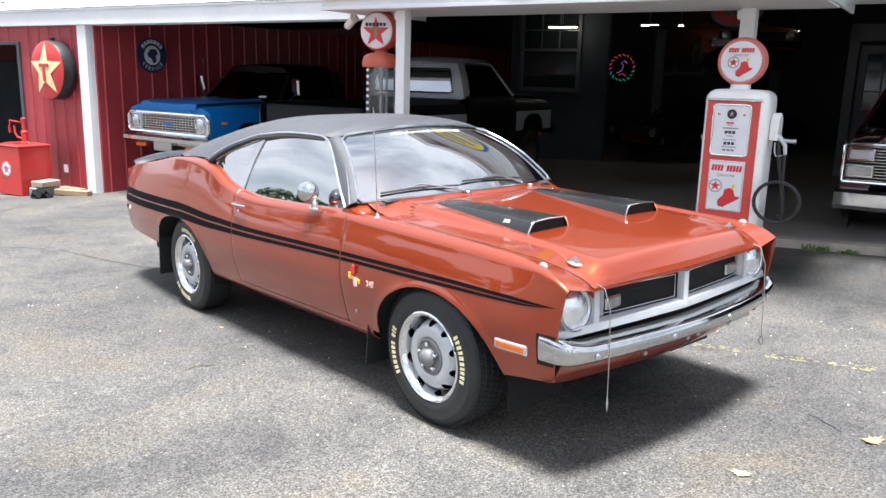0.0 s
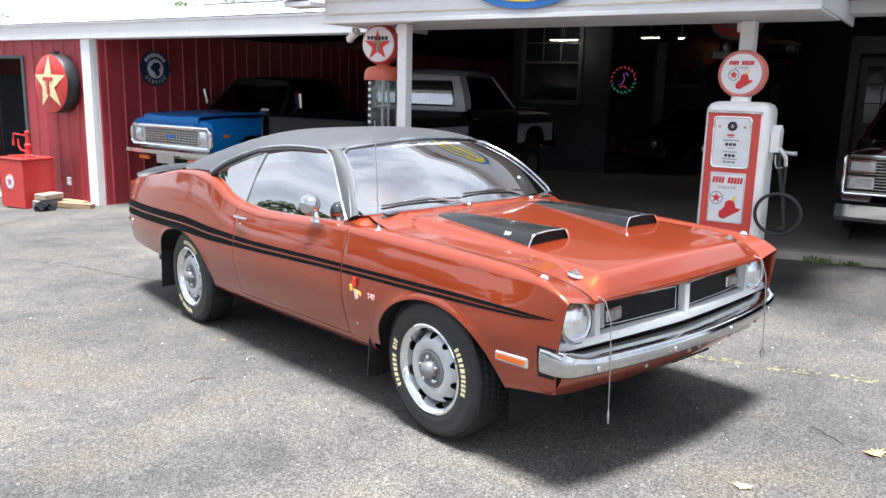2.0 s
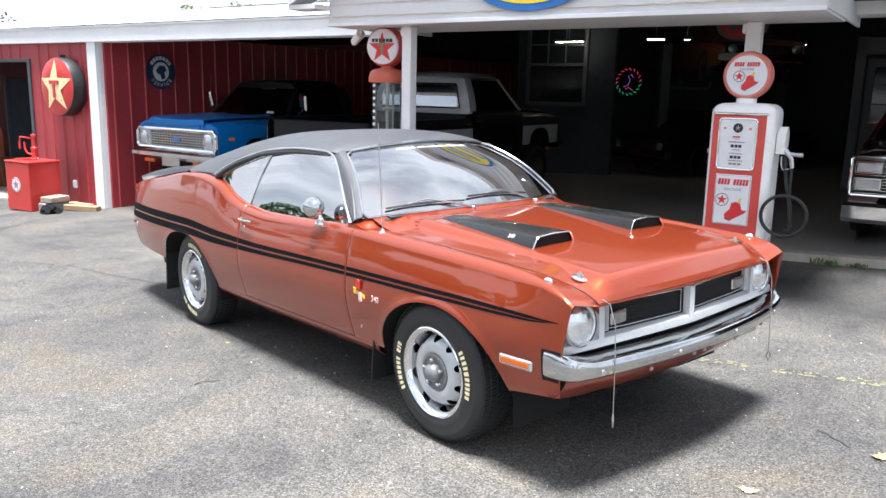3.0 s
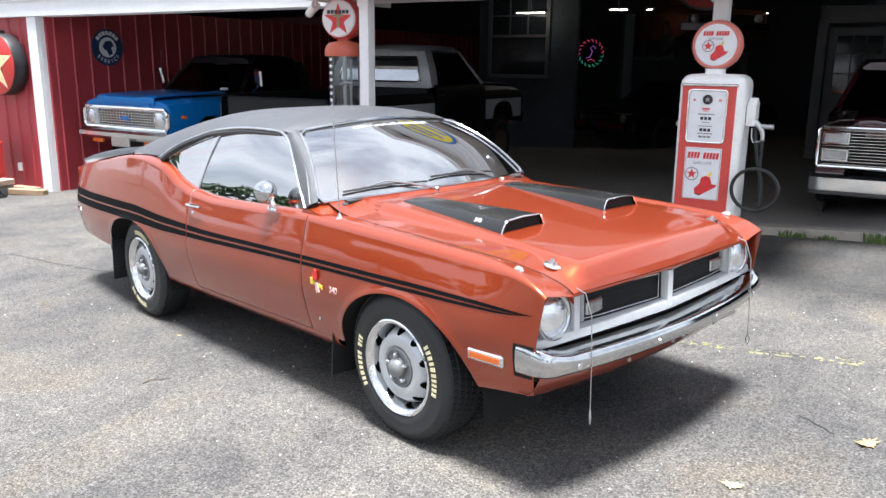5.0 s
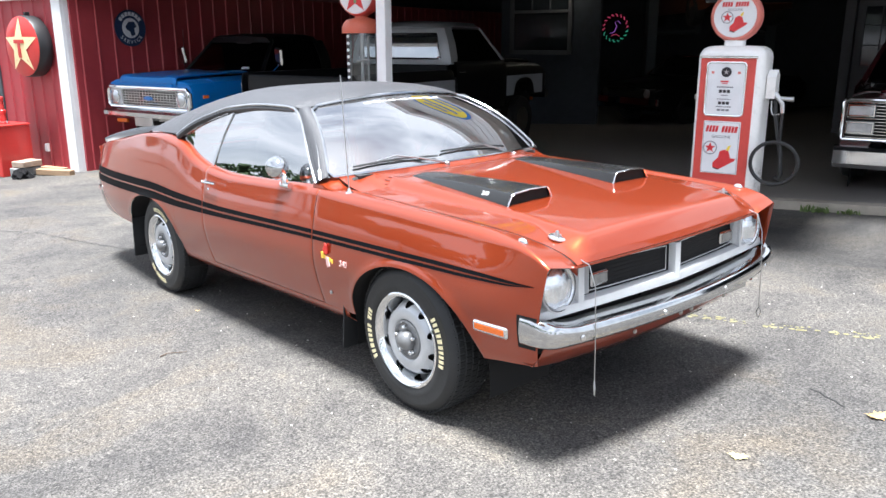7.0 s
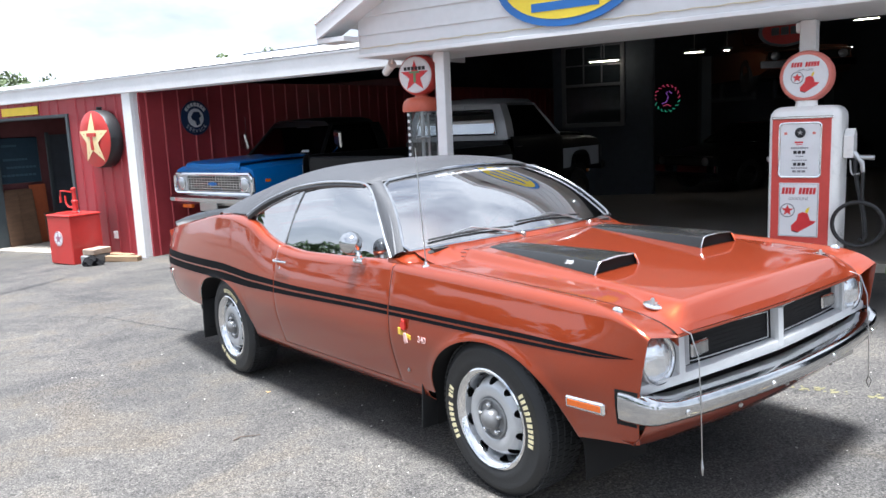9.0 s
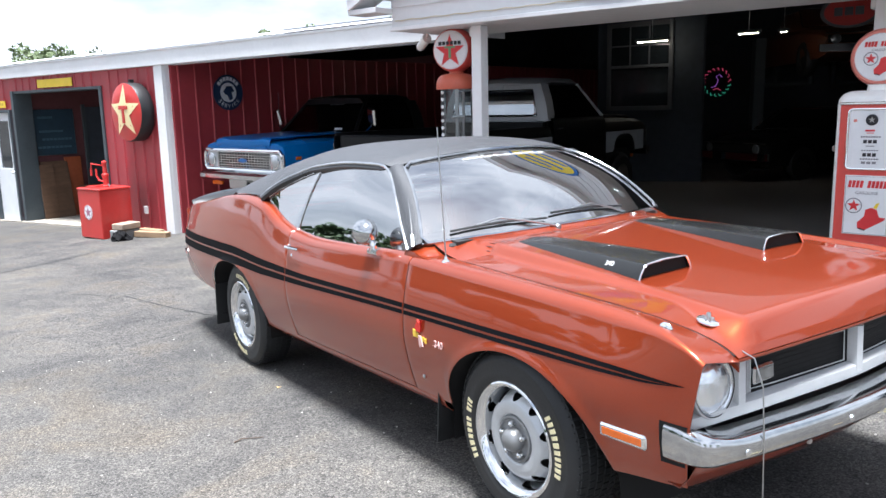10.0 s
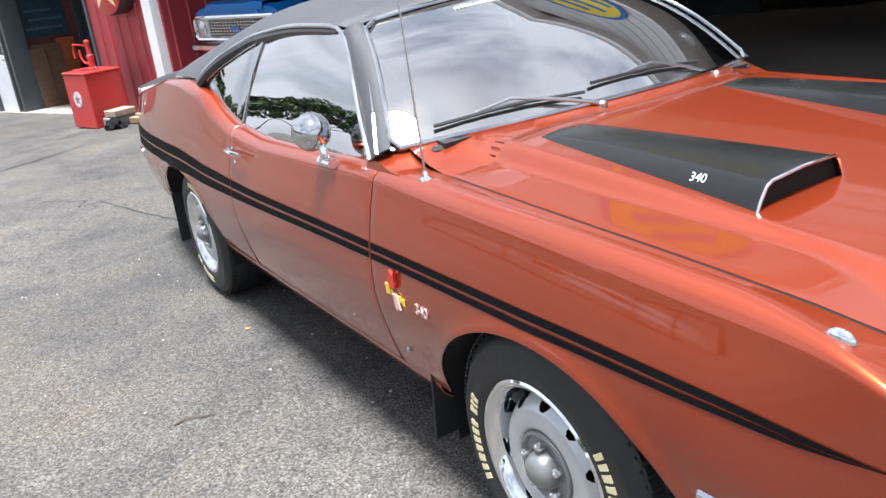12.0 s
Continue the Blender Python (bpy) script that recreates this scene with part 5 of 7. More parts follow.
def wheel_meshes():
    """Tyre with block tread, chrome trim ring, slotted silver rim, hub; the axle along z, the outer face up."""
    R, HW = 0.338, 0.106
    t = Geo()
    prof = [(0.190, -HW + 0.03), (0.215, -HW + 0.006), (0.25, -HW - 0.008), (0.295, -HW), (0.325, -HW + 0.022), (0.336, -HW + 0.04), (0.338, 0.0), (0.336, HW - 0.04), (0.325, HW - 0.022), (0.297, HW), (0.290, HW + 0.0015), (0.286, HW), (0.25, HW + 0.008), (0.222, HW + 0.004), (0.212, HW - 0.004), (0.190, HW - 0.03)]
    t.lathe(prof, 72, caps=False)
    tread = Geo()
    for k in range(72):
        for lane in range(5):
            a = 360 / 72 * (k + 0.5 * (lane % 2))
            z = -0.070 + 0.035 * lane
            r = 0.3372 if lane in (1, 2, 3) else 0.3352
            tread.box((r, 0, z), (0.006, 0.023, 0.029), 0.002, m=pose(0, 0, 0, 0, 0, a))
        tread.box((0.3265, 0, HW - 0.0205), (0.006, 0.007, 0.007), 0.002, m=pose(0, 0, 0, 0, 0, 5.0 * k))
    letters = []

    def block_row(start, widths, r0, r1):
        a = start
        for i, w in enumerate(widths):
            da = math.degrees(abs(w) / ((r0 + r1) / 2))
            if w > 0:
                g = Geo()
                for b0, b1, c0, c1 in ((0, 1, 0, 1),):
                    pts = []
                    for aa, rr in ((b0, c0), (b1, c0), (b1, c1), (b0, c1)):
                        q, rad = radians(a - da * aa), r1 - (r1 - r0) * rr
                        pts.append((rad * math.cos(q), rad * math.sin(q)))
                    g.prism(pts, HW + 0.001, HW + 0.0085)
                letters.append(g)
            a -= da + 1.9
    block_row(212, (0.015, 0.015, 0.019, 0.015, 0.015, 0.015, 0.013, -0.010, 0.015, 0.008, 0.013), 0.239, 0.267)
    block_row(36, (0.014, 0.014, 0.016, 0.014, 0.018, 0.015, 0.012, 0.012, 0.014, 0.014), 0.239, 0.265)
    ring = Geo().lathe([(0.185, HW - 0.06), (0.190, HW - 0.012), (0.200, HW + 0.002), (0.210, HW + 0.006), (0.216, HW + 0.002), (0.217, HW - 0.008)], 64, caps=False)
    barrel = Geo().lathe([(0.186, -HW + 0.02), (0.184, HW - 0.09), (0.176, HW - 0.07), (0.188, HW - 0.012), (0.196, HW - 0.004)], 64, caps=False)
    face = Geo()
    shape = curve([0.086, 0.098, 0.118, 0.136, 0.150, 0.162, 0.170, 0.179], [0.024, 0.034, 0.036, 0.032, 0.020, 0.002, -0.018, -0.045])
    n, radii = 400, steps(0.087, 0.178, 46)
    rows = [[(r * math.cos(2 * math.pi * i / n), r * math.sin(2 * math.pi * i / n), HW - 0.045 + shape(r)) for i in range(n)] for r in radii]
    face.add([p for row in rows for p in row], [])
    for j in range(len(radii) - 1):
        for i in range(n):
            da, dr = ((i + 0.5) % 40 - 20) / 40 * 2 * math.pi / 10 * 0.152, (radii[j] + radii[j + 1]) / 2 - 0.158
            if (da / (0.0165 if dr < 0 else 0.021)) ** 2 + (dr / 0.016) ** 2 > 1:
                face.f.append((j * n + i, j * n + (i + 1) % n, (j + 1) * n + (i + 1) % n, (j + 1) * n + i))
    hub = Geo().lathe([(0.089, HW - 0.024), (0.086, HW - 0.010), (0.080, HW - 0.008), (0.074, HW - 0.018), (0.045, HW - 0.018), (0.043, HW + 0.002), (0.036, HW + 0.018), (0.02, HW + 0.028), (0.001, HW + 0.030)], 40)
    nuts = []
    for k in range(5):
        nuts.append(Geo().lathe([(0.011, HW - 0.018), (0.011, HW - 0.002), (0.009, HW + 0.006), (0.003, HW + 0.010)], 8, m=pose(0.060 * math.cos(radians(72 * k + 20)), 0.060 * math.sin(radians(72 * k + 20)), 0)))
    back = Geo().lathe([(0.178, HW - 0.10), (0.178, HW - 0.102), (0.02, HW - 0.102)], 32)
    return [("tyre", t.mesh("tyre", RUBBER), "black tyre with raised cream lettering"), ("tread", tread.mesh("tread", RUBBER), ""), 
            ("trim_ring", ring.mesh("trim_ring", CHROME), "polished trim ring"), ("barrel", barrel.mesh("barrel", CHROME), ""), ("rim", face.mesh("rim", SILVER_WHEEL, 50), "slotted silver rally rim"),
            ("hub", hub.mesh("hub", HUB_GREY), "grey domed hub cap"), ("backing", back.mesh("backing", BLACK), "")] + [("lug_nut", g.mesh("lug_nut", CHROME), "") for g in nuts] + [("letter", g.mesh("letter", LETTER), "") for g in letters]


WHEEL = wheel_meshes()
for x, y, spin in ((0.0, -0.712, 0), (-2.743, -0.712, 62), (0.0, 0.712, 40), (-2.743, 0.712, 120)):
    wheel = new("wheel")
    wheel.parent = car
    wheel.matrix_basis = pose(x, y, 0.337, 90 if y < 0 else -90, 0, 0) @ pose(0, 0, 0, 0, 0, spin)
    tagged(wheel, "slotted silver rally wheel on lettered tyre")
    for name, me, label in WHEEL:
        part(name, me, None, wheel, label)

# ---------------------------------------------------------------- things at the front of the building
YELLOW_SIGN = mat("yellow_enamel", (0.80, 0.58, 0.04), 0.45, vary=0.08, scale=5)
RED_ENAMEL = mat("red_enamel", (0.50, 0.035, 0.03), 0.35, vary=0.1, scale=4, rough_vary=0.08, coat=0.2)
WHITE_ENAMEL = mat("white_enamel", (0.86, 0.85, 0.83), 0.3, vary=0.06, scale=4, coat=0.3, rough_vary=0.06)
SIGN_WHITE = mat("sign_white", (0.75, 0.76, 0.78), 0.4, vary=0.05, scale=8)
CREAM = mat("cream_star", (0.80, 0.68, 0.38), 0.45, vary=0.06, scale=6)
BLACK_RIM = mat("black_sign_can", (0.012, 0.012, 0.014), 0.5, vary=0.2, scale=5)
DARK_PRINT = mat("dark_print", (0.02, 0.02, 0.025), 0.5)
HOSE = mat("black_hose", (0.014, 0.014, 0.015), 0.45, vary=0.2, scale=20)


def bars(parent, x, y, w, h, material, z=0.0, slant=0.0, n=1, name="lettering_bar"):
    """Unreadable or branded lettering as plain slanted bars."""
    for k in range(n):
        x0, x1 = x - w / 2 + w * k / n, x - w / 2 + w * (k + 0.82) / n
        part(name, Geo().prism([(x0 - slant, y - h / 2), (x1 - slant, y - h / 2), (x1 + slant, y + h / 2), (x0 + slant, y + h / 2)], z, z + 0.0012), material, parent)


for u0, u1, w0, w1 in ((-4.02, -2.69, 2.40, 2.545), (-6.37, -5.50, 2.06, 2.195)):
    s = thing("name_board", BLD @ pose((u0 + u1) / 2, -0.055, (w0 + w1) / 2, 90, 0, 0), "small yellow enamel name board over a door", "sign", "yellow boards over the doors")
    part("plate", Geo().box((0, 0, 0), (u1 - u0, w1 - w0, 0.012), 0.003), YELLOW_SIGN, s)
    bars(s, 0, 0, (u1 - u0) * 0.84, 0.05, mat("faint_lettering", (0.55, 0.36, 0.03), 0.5) if u0 < -6 else YELLOW_SIGN, 0.0065, n=9)

# round star sign on the wall
sgn_ = thing("star_sign", BLD @ pose(-0.58, -0.055, 1.92, 90, 0, 0), "round red wall sign with a cream star", "sign")
part("can", Geo().lathe([(0.455, 0), (0.46, 0.02), (0.46, 0.19), (0.448, 0.215), (0.43, 0.22)], 56), BLACK_RIM, sgn_, "deep black metal sign can")
part("face", Geo().lathe([(0.448, 0.216), (0.40, 0.232), (0.25, 0.248), (0.001, 0.256)], 56), RED_ENAMEL, sgn_)
dome = lambda x, y: 0.260 - 0.045 * (x * x + y * y) / 0.2
pts = star(0.435, 0.175, 5, 90)
g = Geo()
g.add([(0, 0, 0.272)] + [(x, y, dome(x, y) + 0.012) for x, y in pts], [(0, i + 1, (i + 1) % 10 + 1) for i in range(10)])
part("star", g, CREAM, sgn_)
g = Geo().prism([(-0.125, 0.10), (0.125, 0.10), (0.125, 0.045), (0.032, 0.045), (0.032, -0.17), (-0.032, -0.17), (-0.032, 0.045), (-0.125, 0.045)], 0.262, 0.279)
part("emblem", g, RED_ENAMEL, sgn_)
part("hanger", Geo().box((0.02, 0.48, 0.1), (0.04, 0.06, 0.08), 0.005), BLACK_RIM, sgn_)

# red lubricant tank with a hand pump
tank = thing("lubricant_tank", BLD @ pose(-0.84, -0.63, apron_w(-0.9), 0, 0, 3), "red metal lubricant tank with a hand pump", "tank")
part("body", Geo().box((0, 0, 0.39), (0.62, 0.54, 0.76), 0.012), RED_ENAMEL, tank)
part("lid", Geo().box((0, 0, 0.785), (0.64, 0.56, 0.03), 0.01), RED_ENAMEL, tank)
part("hatch", Geo().box((-0.16, 0.02, 0.808), (0.22, 0.3, 0.016), 0.006), RED_ENAMEL, tank)
m = pose(-0.04, -0.272, 0.42, 90, 0, 0)
lg = part("roundel", Geo().prism(disc(0.115, 36), 0, 0.003, m), SIGN_WHITE, tank, "white round badge")
part("roundel_star", Geo().prism(star(0.085, 0.036), 0.003, 0.005, m), mat("mauve_print", (0.35, 0.15, 0.22), 0.5), lg)
part("roundel_ring", Geo().grid([[(r * math.cos(a), r * math.sin(a), 0.0042) for a in steps(0, 2 * math.pi, 36)] for r in (0.098, 0.108)], m), bpy.data.materials["mauve_print"], lg)
hp = part("hand_pump", Geo().lathe([(0.075, 0), (0.075, 0.02), (0.045, 0.035), (0.045, 0.16), (0.055, 0.17), (0.055, 0.20), (0.035, 0.215), (0.03, 0.36), (0.04, 0.37), (0.04, 0.40), (0.01, 0.42)], 20, m=pose(0.05, 0.02, 0.80)), RED_ENAMEL, tank, "red cast hand pump")
part("crank", Geo().tube([(0.05, -0.02, 1.14), (0.05, -0.10, 1.16), (-0.10, -0.11, 1.17), (-0.12, -0.11, 1.05)], 0.012, 8).lathe([(0.018, 0), (0.018, 0.10)], 10, m=pose(-0.12, -0.11, 0.98)), RED_ENAMEL, hp)
part("spout", Geo().tube([(0.05, 0.02, 0.88), (-0.10, 0.0, 0.90), (-0.15, -0.01, 0.97), (-0.15, -0.01, 1.08)], 0.016, 8), RED_ENAMEL, hp)
part("tap", Geo().tube([(0.10, 0.02, 0.84), (0.17, 0.0, 0.84), (0.18, 0.0, 0.81)], 0.012, 8), STEEL, hp)

# blocks and timber beside the tank
WOOD = mat("weathered_timber", (0.30, 0.20, 0.12), 0.75, vary=0.3, scale=3, stretch=(1, 8, 8), bump=0.2, bump_scale=30)
BLOCK = mat("tan_block", (0.34, 0.26, 0.20), 0.85, vary=0.25, scale=6, bump=0.3)
GREY_BLOCK = mat("grey_block", (0.25, 0.25, 0.25), 0.9, vary=0.2, scale=8, bump=0.3)
for u, v, h, s, mt, rz in ((-0.33, -0.62, 0.07, (0.20, 0.40, 0.13), GREY_BLOCK, 4), (-0.31, -0.60, 0.19, (0.24, 0.36, 0.09), BLOCK, 12)):
    solid("block", Geo().box((0, 0, 0), s, 0.01), mt, BLD @ pose(u, v, apron_w(u) + h, 0, 0, rz), "rough masonry block stacked beside the red tank", "block", "stacked blocks")
RAG = mat("black_cloth", (0.012, 0.012, 0.013), 0.9, vary=0.3, scale=30, spec=0.1)
solid("rag_bundle", Geo().grid([[(r * math.cos(a) * (1 + 0.22 * math.sin(3 * a + 5 * k) + 0.12 * math.sin(7 * a + 2 * k)), 0.75 * r * math.sin(a) * (1 + 0.2 * math.cos(4 * a + 3 * k)), z + 0.012 * math.sin(5 * a + 2 * k)) for a in steps(0, 2 * math.pi, 36)] for k, (r, z) in enumerate(((0.17, -0.01), (0.18, 0.03), (0.15, 0.07), (0.11, 0.105), (0.06, 0.13), (0.004, 0.14)))]), RAG, BLD @ pose(-0.10, -0.82, apron_w(-0.1)), "black crumpled bundle on the asphalt", "bundle")
solid("timber_offcut", Geo().box((0, 0, 0.045), (0.62, 0.12, 0.09), 0.008), WOOD, BLD @ pose(0.12, -0.42, apron_w(0.1), 0, 0, 18), "short weathered timber offcut", "timber")
solid("timber_offcut", Geo().box((0, 0, 0.04), (0.5, 0.14, 0.08), 0.008), WOOD, BLD @ pose(-0.20, -0.25, apron_w(0.1), 0, 0, 5), "short weathered timber offcut", "timber")
o = thing("wall_outlet", BLD @ pose(-0.62, -0.05, 0.34), "white outdoor outlet box on the siding", "outlet")
part("box", Geo().box((0, 0, 0), (0.075, 0.05, 0.13), 0.008), WHITE_ENAMEL, o)
part("cover", Geo().box((0, -0.028, 0.0), (0.06, 0.01, 0.11), 0.004), SIGN_WHITE, o)
o = thing("standpipe", BLD @ pose(-7.05, -0.12, apron_w(-7.0)), "grey water standpipe with a coiled hose", "pipe")
part("pipe", Geo().tube([(0, 0, 0), (0, 0, 0.55), (0.02, -0.06, 0.60)], 0.02, 8), STEEL, o)
part("valve", Geo().box((0, -0.05, 0.5), (0.08, 0.1, 0.08), 0.02), GREY_FRAME, o)
coil = [(-0.35 + 0.28 * math.cos(a) + 0.002 * a, -0.15 + 0.14 * math.sin(a), 0.03 + 0.004 * a) for a in steps(0, 6 * math.pi, 70)]
part("hose", Geo().tube(coil, 0.014, 6), HOSE, o)

# inside the workshop door
BOARD_BLUE = mat("dark_blue_board", (0.02, 0.045, 0.07), 0.5, vary=0.2, scale=3)
PLY = mat("brown_panel", (0.13, 0.075, 0.045), 0.6, vary=0.25, scale=2.5, stretch=(1, 1, 5))
ORANGE_PANEL = mat("rust_orange_panel", (0.32, 0.08, 0.03), 0.6, vary=0.2, scale=2)
b = thing("notice_board", BLD @ pose(-5.255, 0.72, 1.55, 90, 0, 90), "dark blue board with faint lettering on the workshop wall", "board")
part("panel", Geo().box((0, 0, 0), (0.86, 0.92, 0.025), 0.004), BOARD_BLUE, b)
part("board_frame", Geo().tube([(x, y, 0.014) for x, y in ((-0.43, -0.46), (0.43, -0.46), (0.43, 0.46), (-0.43, 0.46), (-0.43, -0.46))], 0.008, 5), GREY_FRAME, b)
for y, w, x in ((0.30, 0.3, -0.15), (0.02, 0.5, -0.05), (-0.14, 0.62, 0.06), (-0.30, 0.7, 0.0)):
    bars(b, x, y, w, 0.045, mat("faint_blue_lettering", (0.06, 0.12, 0.16), 0.5) if y > 0.2 else bpy.data.materials["faint_blue_lettering"], 0.013, n=8)
for v, w, h, lean, mt, lab in ((0.62, 0.56, 1.16, 8, PLY, "tall brown panel leaning on the workshop wall"), (0.42, 0.30, 1.10, 5, PLY, "narrow brown board leaning on the workshop wall"), (1.02, 0.34, 1.22, 3, ORANGE_PANEL, "rust-orange panel leaning on the workshop wall"), (1.30, 0.50, 0.62, 6, PLY, "short brown board leaning on the workshop wall")):
    solid("leaning_panel", Geo().box((0, 0, h / 2), (w, 0.03, h), 0.004), mt, BLD @ pose(-5.20 + (0.16 if lean > 4 else 0.06), v, apron_w(-5.2) + 0.035, 0, 0, 90) @ pose(0, 0, 0, -lean, 0, 0), lab, "panel")
inner = thing("door_4", BLD @ pose(-5.26, 2.0, 0.95, 0, 0, 90), "black inner doorway of the workshop", "door", kind="structure")
part("leaf", Geo().box((0, 0, 0), (1.2, 0.02, 2.2), 0.004), DARK_WALL, inner)
part("door_frame", Geo().box((-0.63, -0.02, 0), (0.07, 0.05, 2.3), 0.004).box((0.63, -0.02, 0), (0.07, 0.05, 2.3), 0.004), GREY_FRAME, inner)
part("door_knob", Geo().lathe([(0.012, 0), (0.012, 0.03), (0.028, 0.04), (0.02, 0.065)], 12, m=pose(0.48, -0.01, 0.0, 90, 0, 0)), STEEL, inner)

# round sign on the bay's side wall
ps = thing("service_sign", BLD @ pose(0.262, 1.06, 2.20, 90, 0, 90), "round blue and white service sign on the red wall", "sign")
NAVY = mat("navy_enamel", (0.015, 0.035, 0.09), 0.4, vary=0.1, scale=6)
part("plate", Geo().prism(disc(0.285, 44), 0, 0.012), NAVY, ps)
part("centre", Geo().prism(disc(0.155, 36), 0.012, 0.016), SIGN_WHITE, ps)
part("emblem", Geo().prism([(-0.10, 0.02), (-0.03, 0.10), (0.07, 0.10), (0.11, 0.02), (0.06, 0.0), (0.08, -0.10), (0.01, -0.13), (-0.02, -0.05), (-0.07, -0.03)], 0.016, 0.019), NAVY, ps)
for k, ch in enumerate("SERVICE"):
    a = radians(270 + (k - 3) * 17)
    part("letter", words(ch, 0.085, SIGN_WHITE, 0.001), SIGN_WHITE, ps, m=pose(0.222 * math.cos(a), 0.222 * math.sin(a), 0.0145, 0, 0, math.degrees(a) - 270))
for k in range(7):
    a = radians(90 - (k - 3) * 17)
    part("lettering_bar", Geo().prism([(-0.026, -0.03), (0.026, -0.03), (0.026, 0.03), (-0.026, 0.03)], 0.012, 0.0145, pose(0.222 * math.cos(a), 0.222 * math.sin(a), 0, 0, 0, math.degrees(a) - 90)), SIGN_WHITE, ps)

# security flood camera under the eave
c = thing("security_camera", BLD @ pose(6.02, -0.75, 2.53, 0, 0, -25), "white security camera under the canopy soffit", "camera")
part("housing", Geo().lathe([(0.03, -0.10), (0.042, -0.08), (0.045, 0.06), (0.05, 0.10), (0.03, 0.10)], 18, m=pose(0, 0, 0, 0, 65, 0)), WHITE_ENAMEL, c)
part("arm", Geo().tube([(0.05, 0, 0.02), (0.10, 0, 0.06), (0.10, 0, 0.10)], 0.014, 8), WHITE_ENAMEL, c)


# ---------------------------------------------------------------- fuel pumps
def helmet(parent, m, s, z):
    """A red painted hat on a white ground with a pale badge."""
    hat = Geo().prism([(-0.5 * s, -0.52 * s), (-0.2 * s, -0.60 * s), (0.55 * s, -0.12 * s), (0.62 * s, 0.0), (0.36 * s, 0.02 * s), (0.25 * s, 0.36 * s), (0.02 * s, 0.44 * s), (-0.20 * s, 0.34 * s), (-0.26 * s, 0.02 * s), (-0.52 * s, -0.26 * s)], z, z + 0.0012, m)
    part("hat_print", hat, RED_PRINT, parent)
    part("hat_crest", Geo().prism([(0.10 * s, 0.44 * s), (0.24 * s, 0.38 * s), (0.34 * s, 0.68 * s), (0.20 * s, 0.62 * s)], z, z + 0.0012, m), YELLOW_SIGN, parent)
    part("hat_line", Geo().prism([(-0.48 * s, -0.55 * s), (-0.2 * s, -0.63 * s), (-0.16 * s, -0.58 * s), (-0.46 * s, -0.50 * s)], z, z + 0.0014, m), DARK_PRINT, parent)


RED_PRINT = mat("red_print", (0.62, 0.035, 0.04), 0.45, vary=0.06, scale=20)
PINK_RED = mat("faded_pump_red", (0.60, 0.075, 0.06), 0.42, vary=0.12, scale=3, rough_vary=0.1)
PALE_RED = mat("sun_bleached_red", (0.66, 0.20, 0.16), 0.5, vary=0.12, scale=6)
GREY_PRINT = mat("grey_print", (0.22, 0.22, 0.24), 0.5)
pump = thing("fuel_pump", BLD @ pose(10.134, -0.765, apron_w(10.13) + 0.20) @ Matrix.Scale(0.885, 4), "white and red vintage fuel pump with round globe", "fuel pump")


def rounded(w, d, r, n=5):
    """The outline of a block with rounded upright edges."""
    out = []
    for cx, cy, a0 in ((w / 2 - r, d / 2 - r, 0), (-w / 2 + r, d / 2 - r, 90), (-w / 2 + r, -d / 2 + r, 180), (w / 2 - r, -d / 2 + r, 270)):
        for k in range(n + 1):
            a = radians(a0 + 90 * k / n)
            out.append((cx + r * math.cos(a), cy + r * math.sin(a)))
    return out


rings = []
for z, grow in ((-0.23, 0.0), (1.40, 0.0), (1.44, -0.006), (1.475, -0.03), (1.495, -0.07), (1.50, -0.14)):
    rings.append([(x, y, z) for x, y in rounded(0.565 + 2 * grow, 0.42 + 2 * grow, max(0.02, 0.075 + grow * 0.4))])
part("body", Geo().loft(rings), WHITE_ENAMEL, pump, "white enamelled pump body")
panel = part("front_panel", Geo().box((-0.015, -0.208, 0.645), (0.46, 0.022, 1.53), 0.006), PINK_RED, pump, "faded red front panel")
part("top_moulding", Geo().box((-0.01, -0.222, 1.405), (0.48, 0.02, 0.022), 0.005), CHROME, pump, "thin bright top moulding")
f = pose(-0.02, -0.219, 1.135, 90, 0, 0)
dial = part("dial_panel", Geo().box((0, 0, 0), (0.31, 0.44, 0.008), 0.003, m=f), SIGN_WHITE, panel, "white meter panel with small print")
part("dial_frame", Geo().tube([tuple(f @ Vector((x, y, 0.006))) for x, y in rounded(0.325, 0.452, 0.03, 3) + [rounded(0.325, 0.452, 0.03, 3)[0]]], 0.008, 6), CHROME, panel)
f2 = f @ pose(0, 0, 0.0045)
part("dial", Geo().lathe([(0.042, 0), (0.042, 0.006), (0.032, 0.010), (0.028, 0.004), (0.001, 0.004)], 28, m=f2 @ pose(0, 0.145, 0)), DARK_PRINT, dial)
part("dial_spokes", Geo().prism(star(0.026, 0.008, 5), 0.004, 0.008, f2 @ pose(0, 0.145, 0)), STEEL, dial)
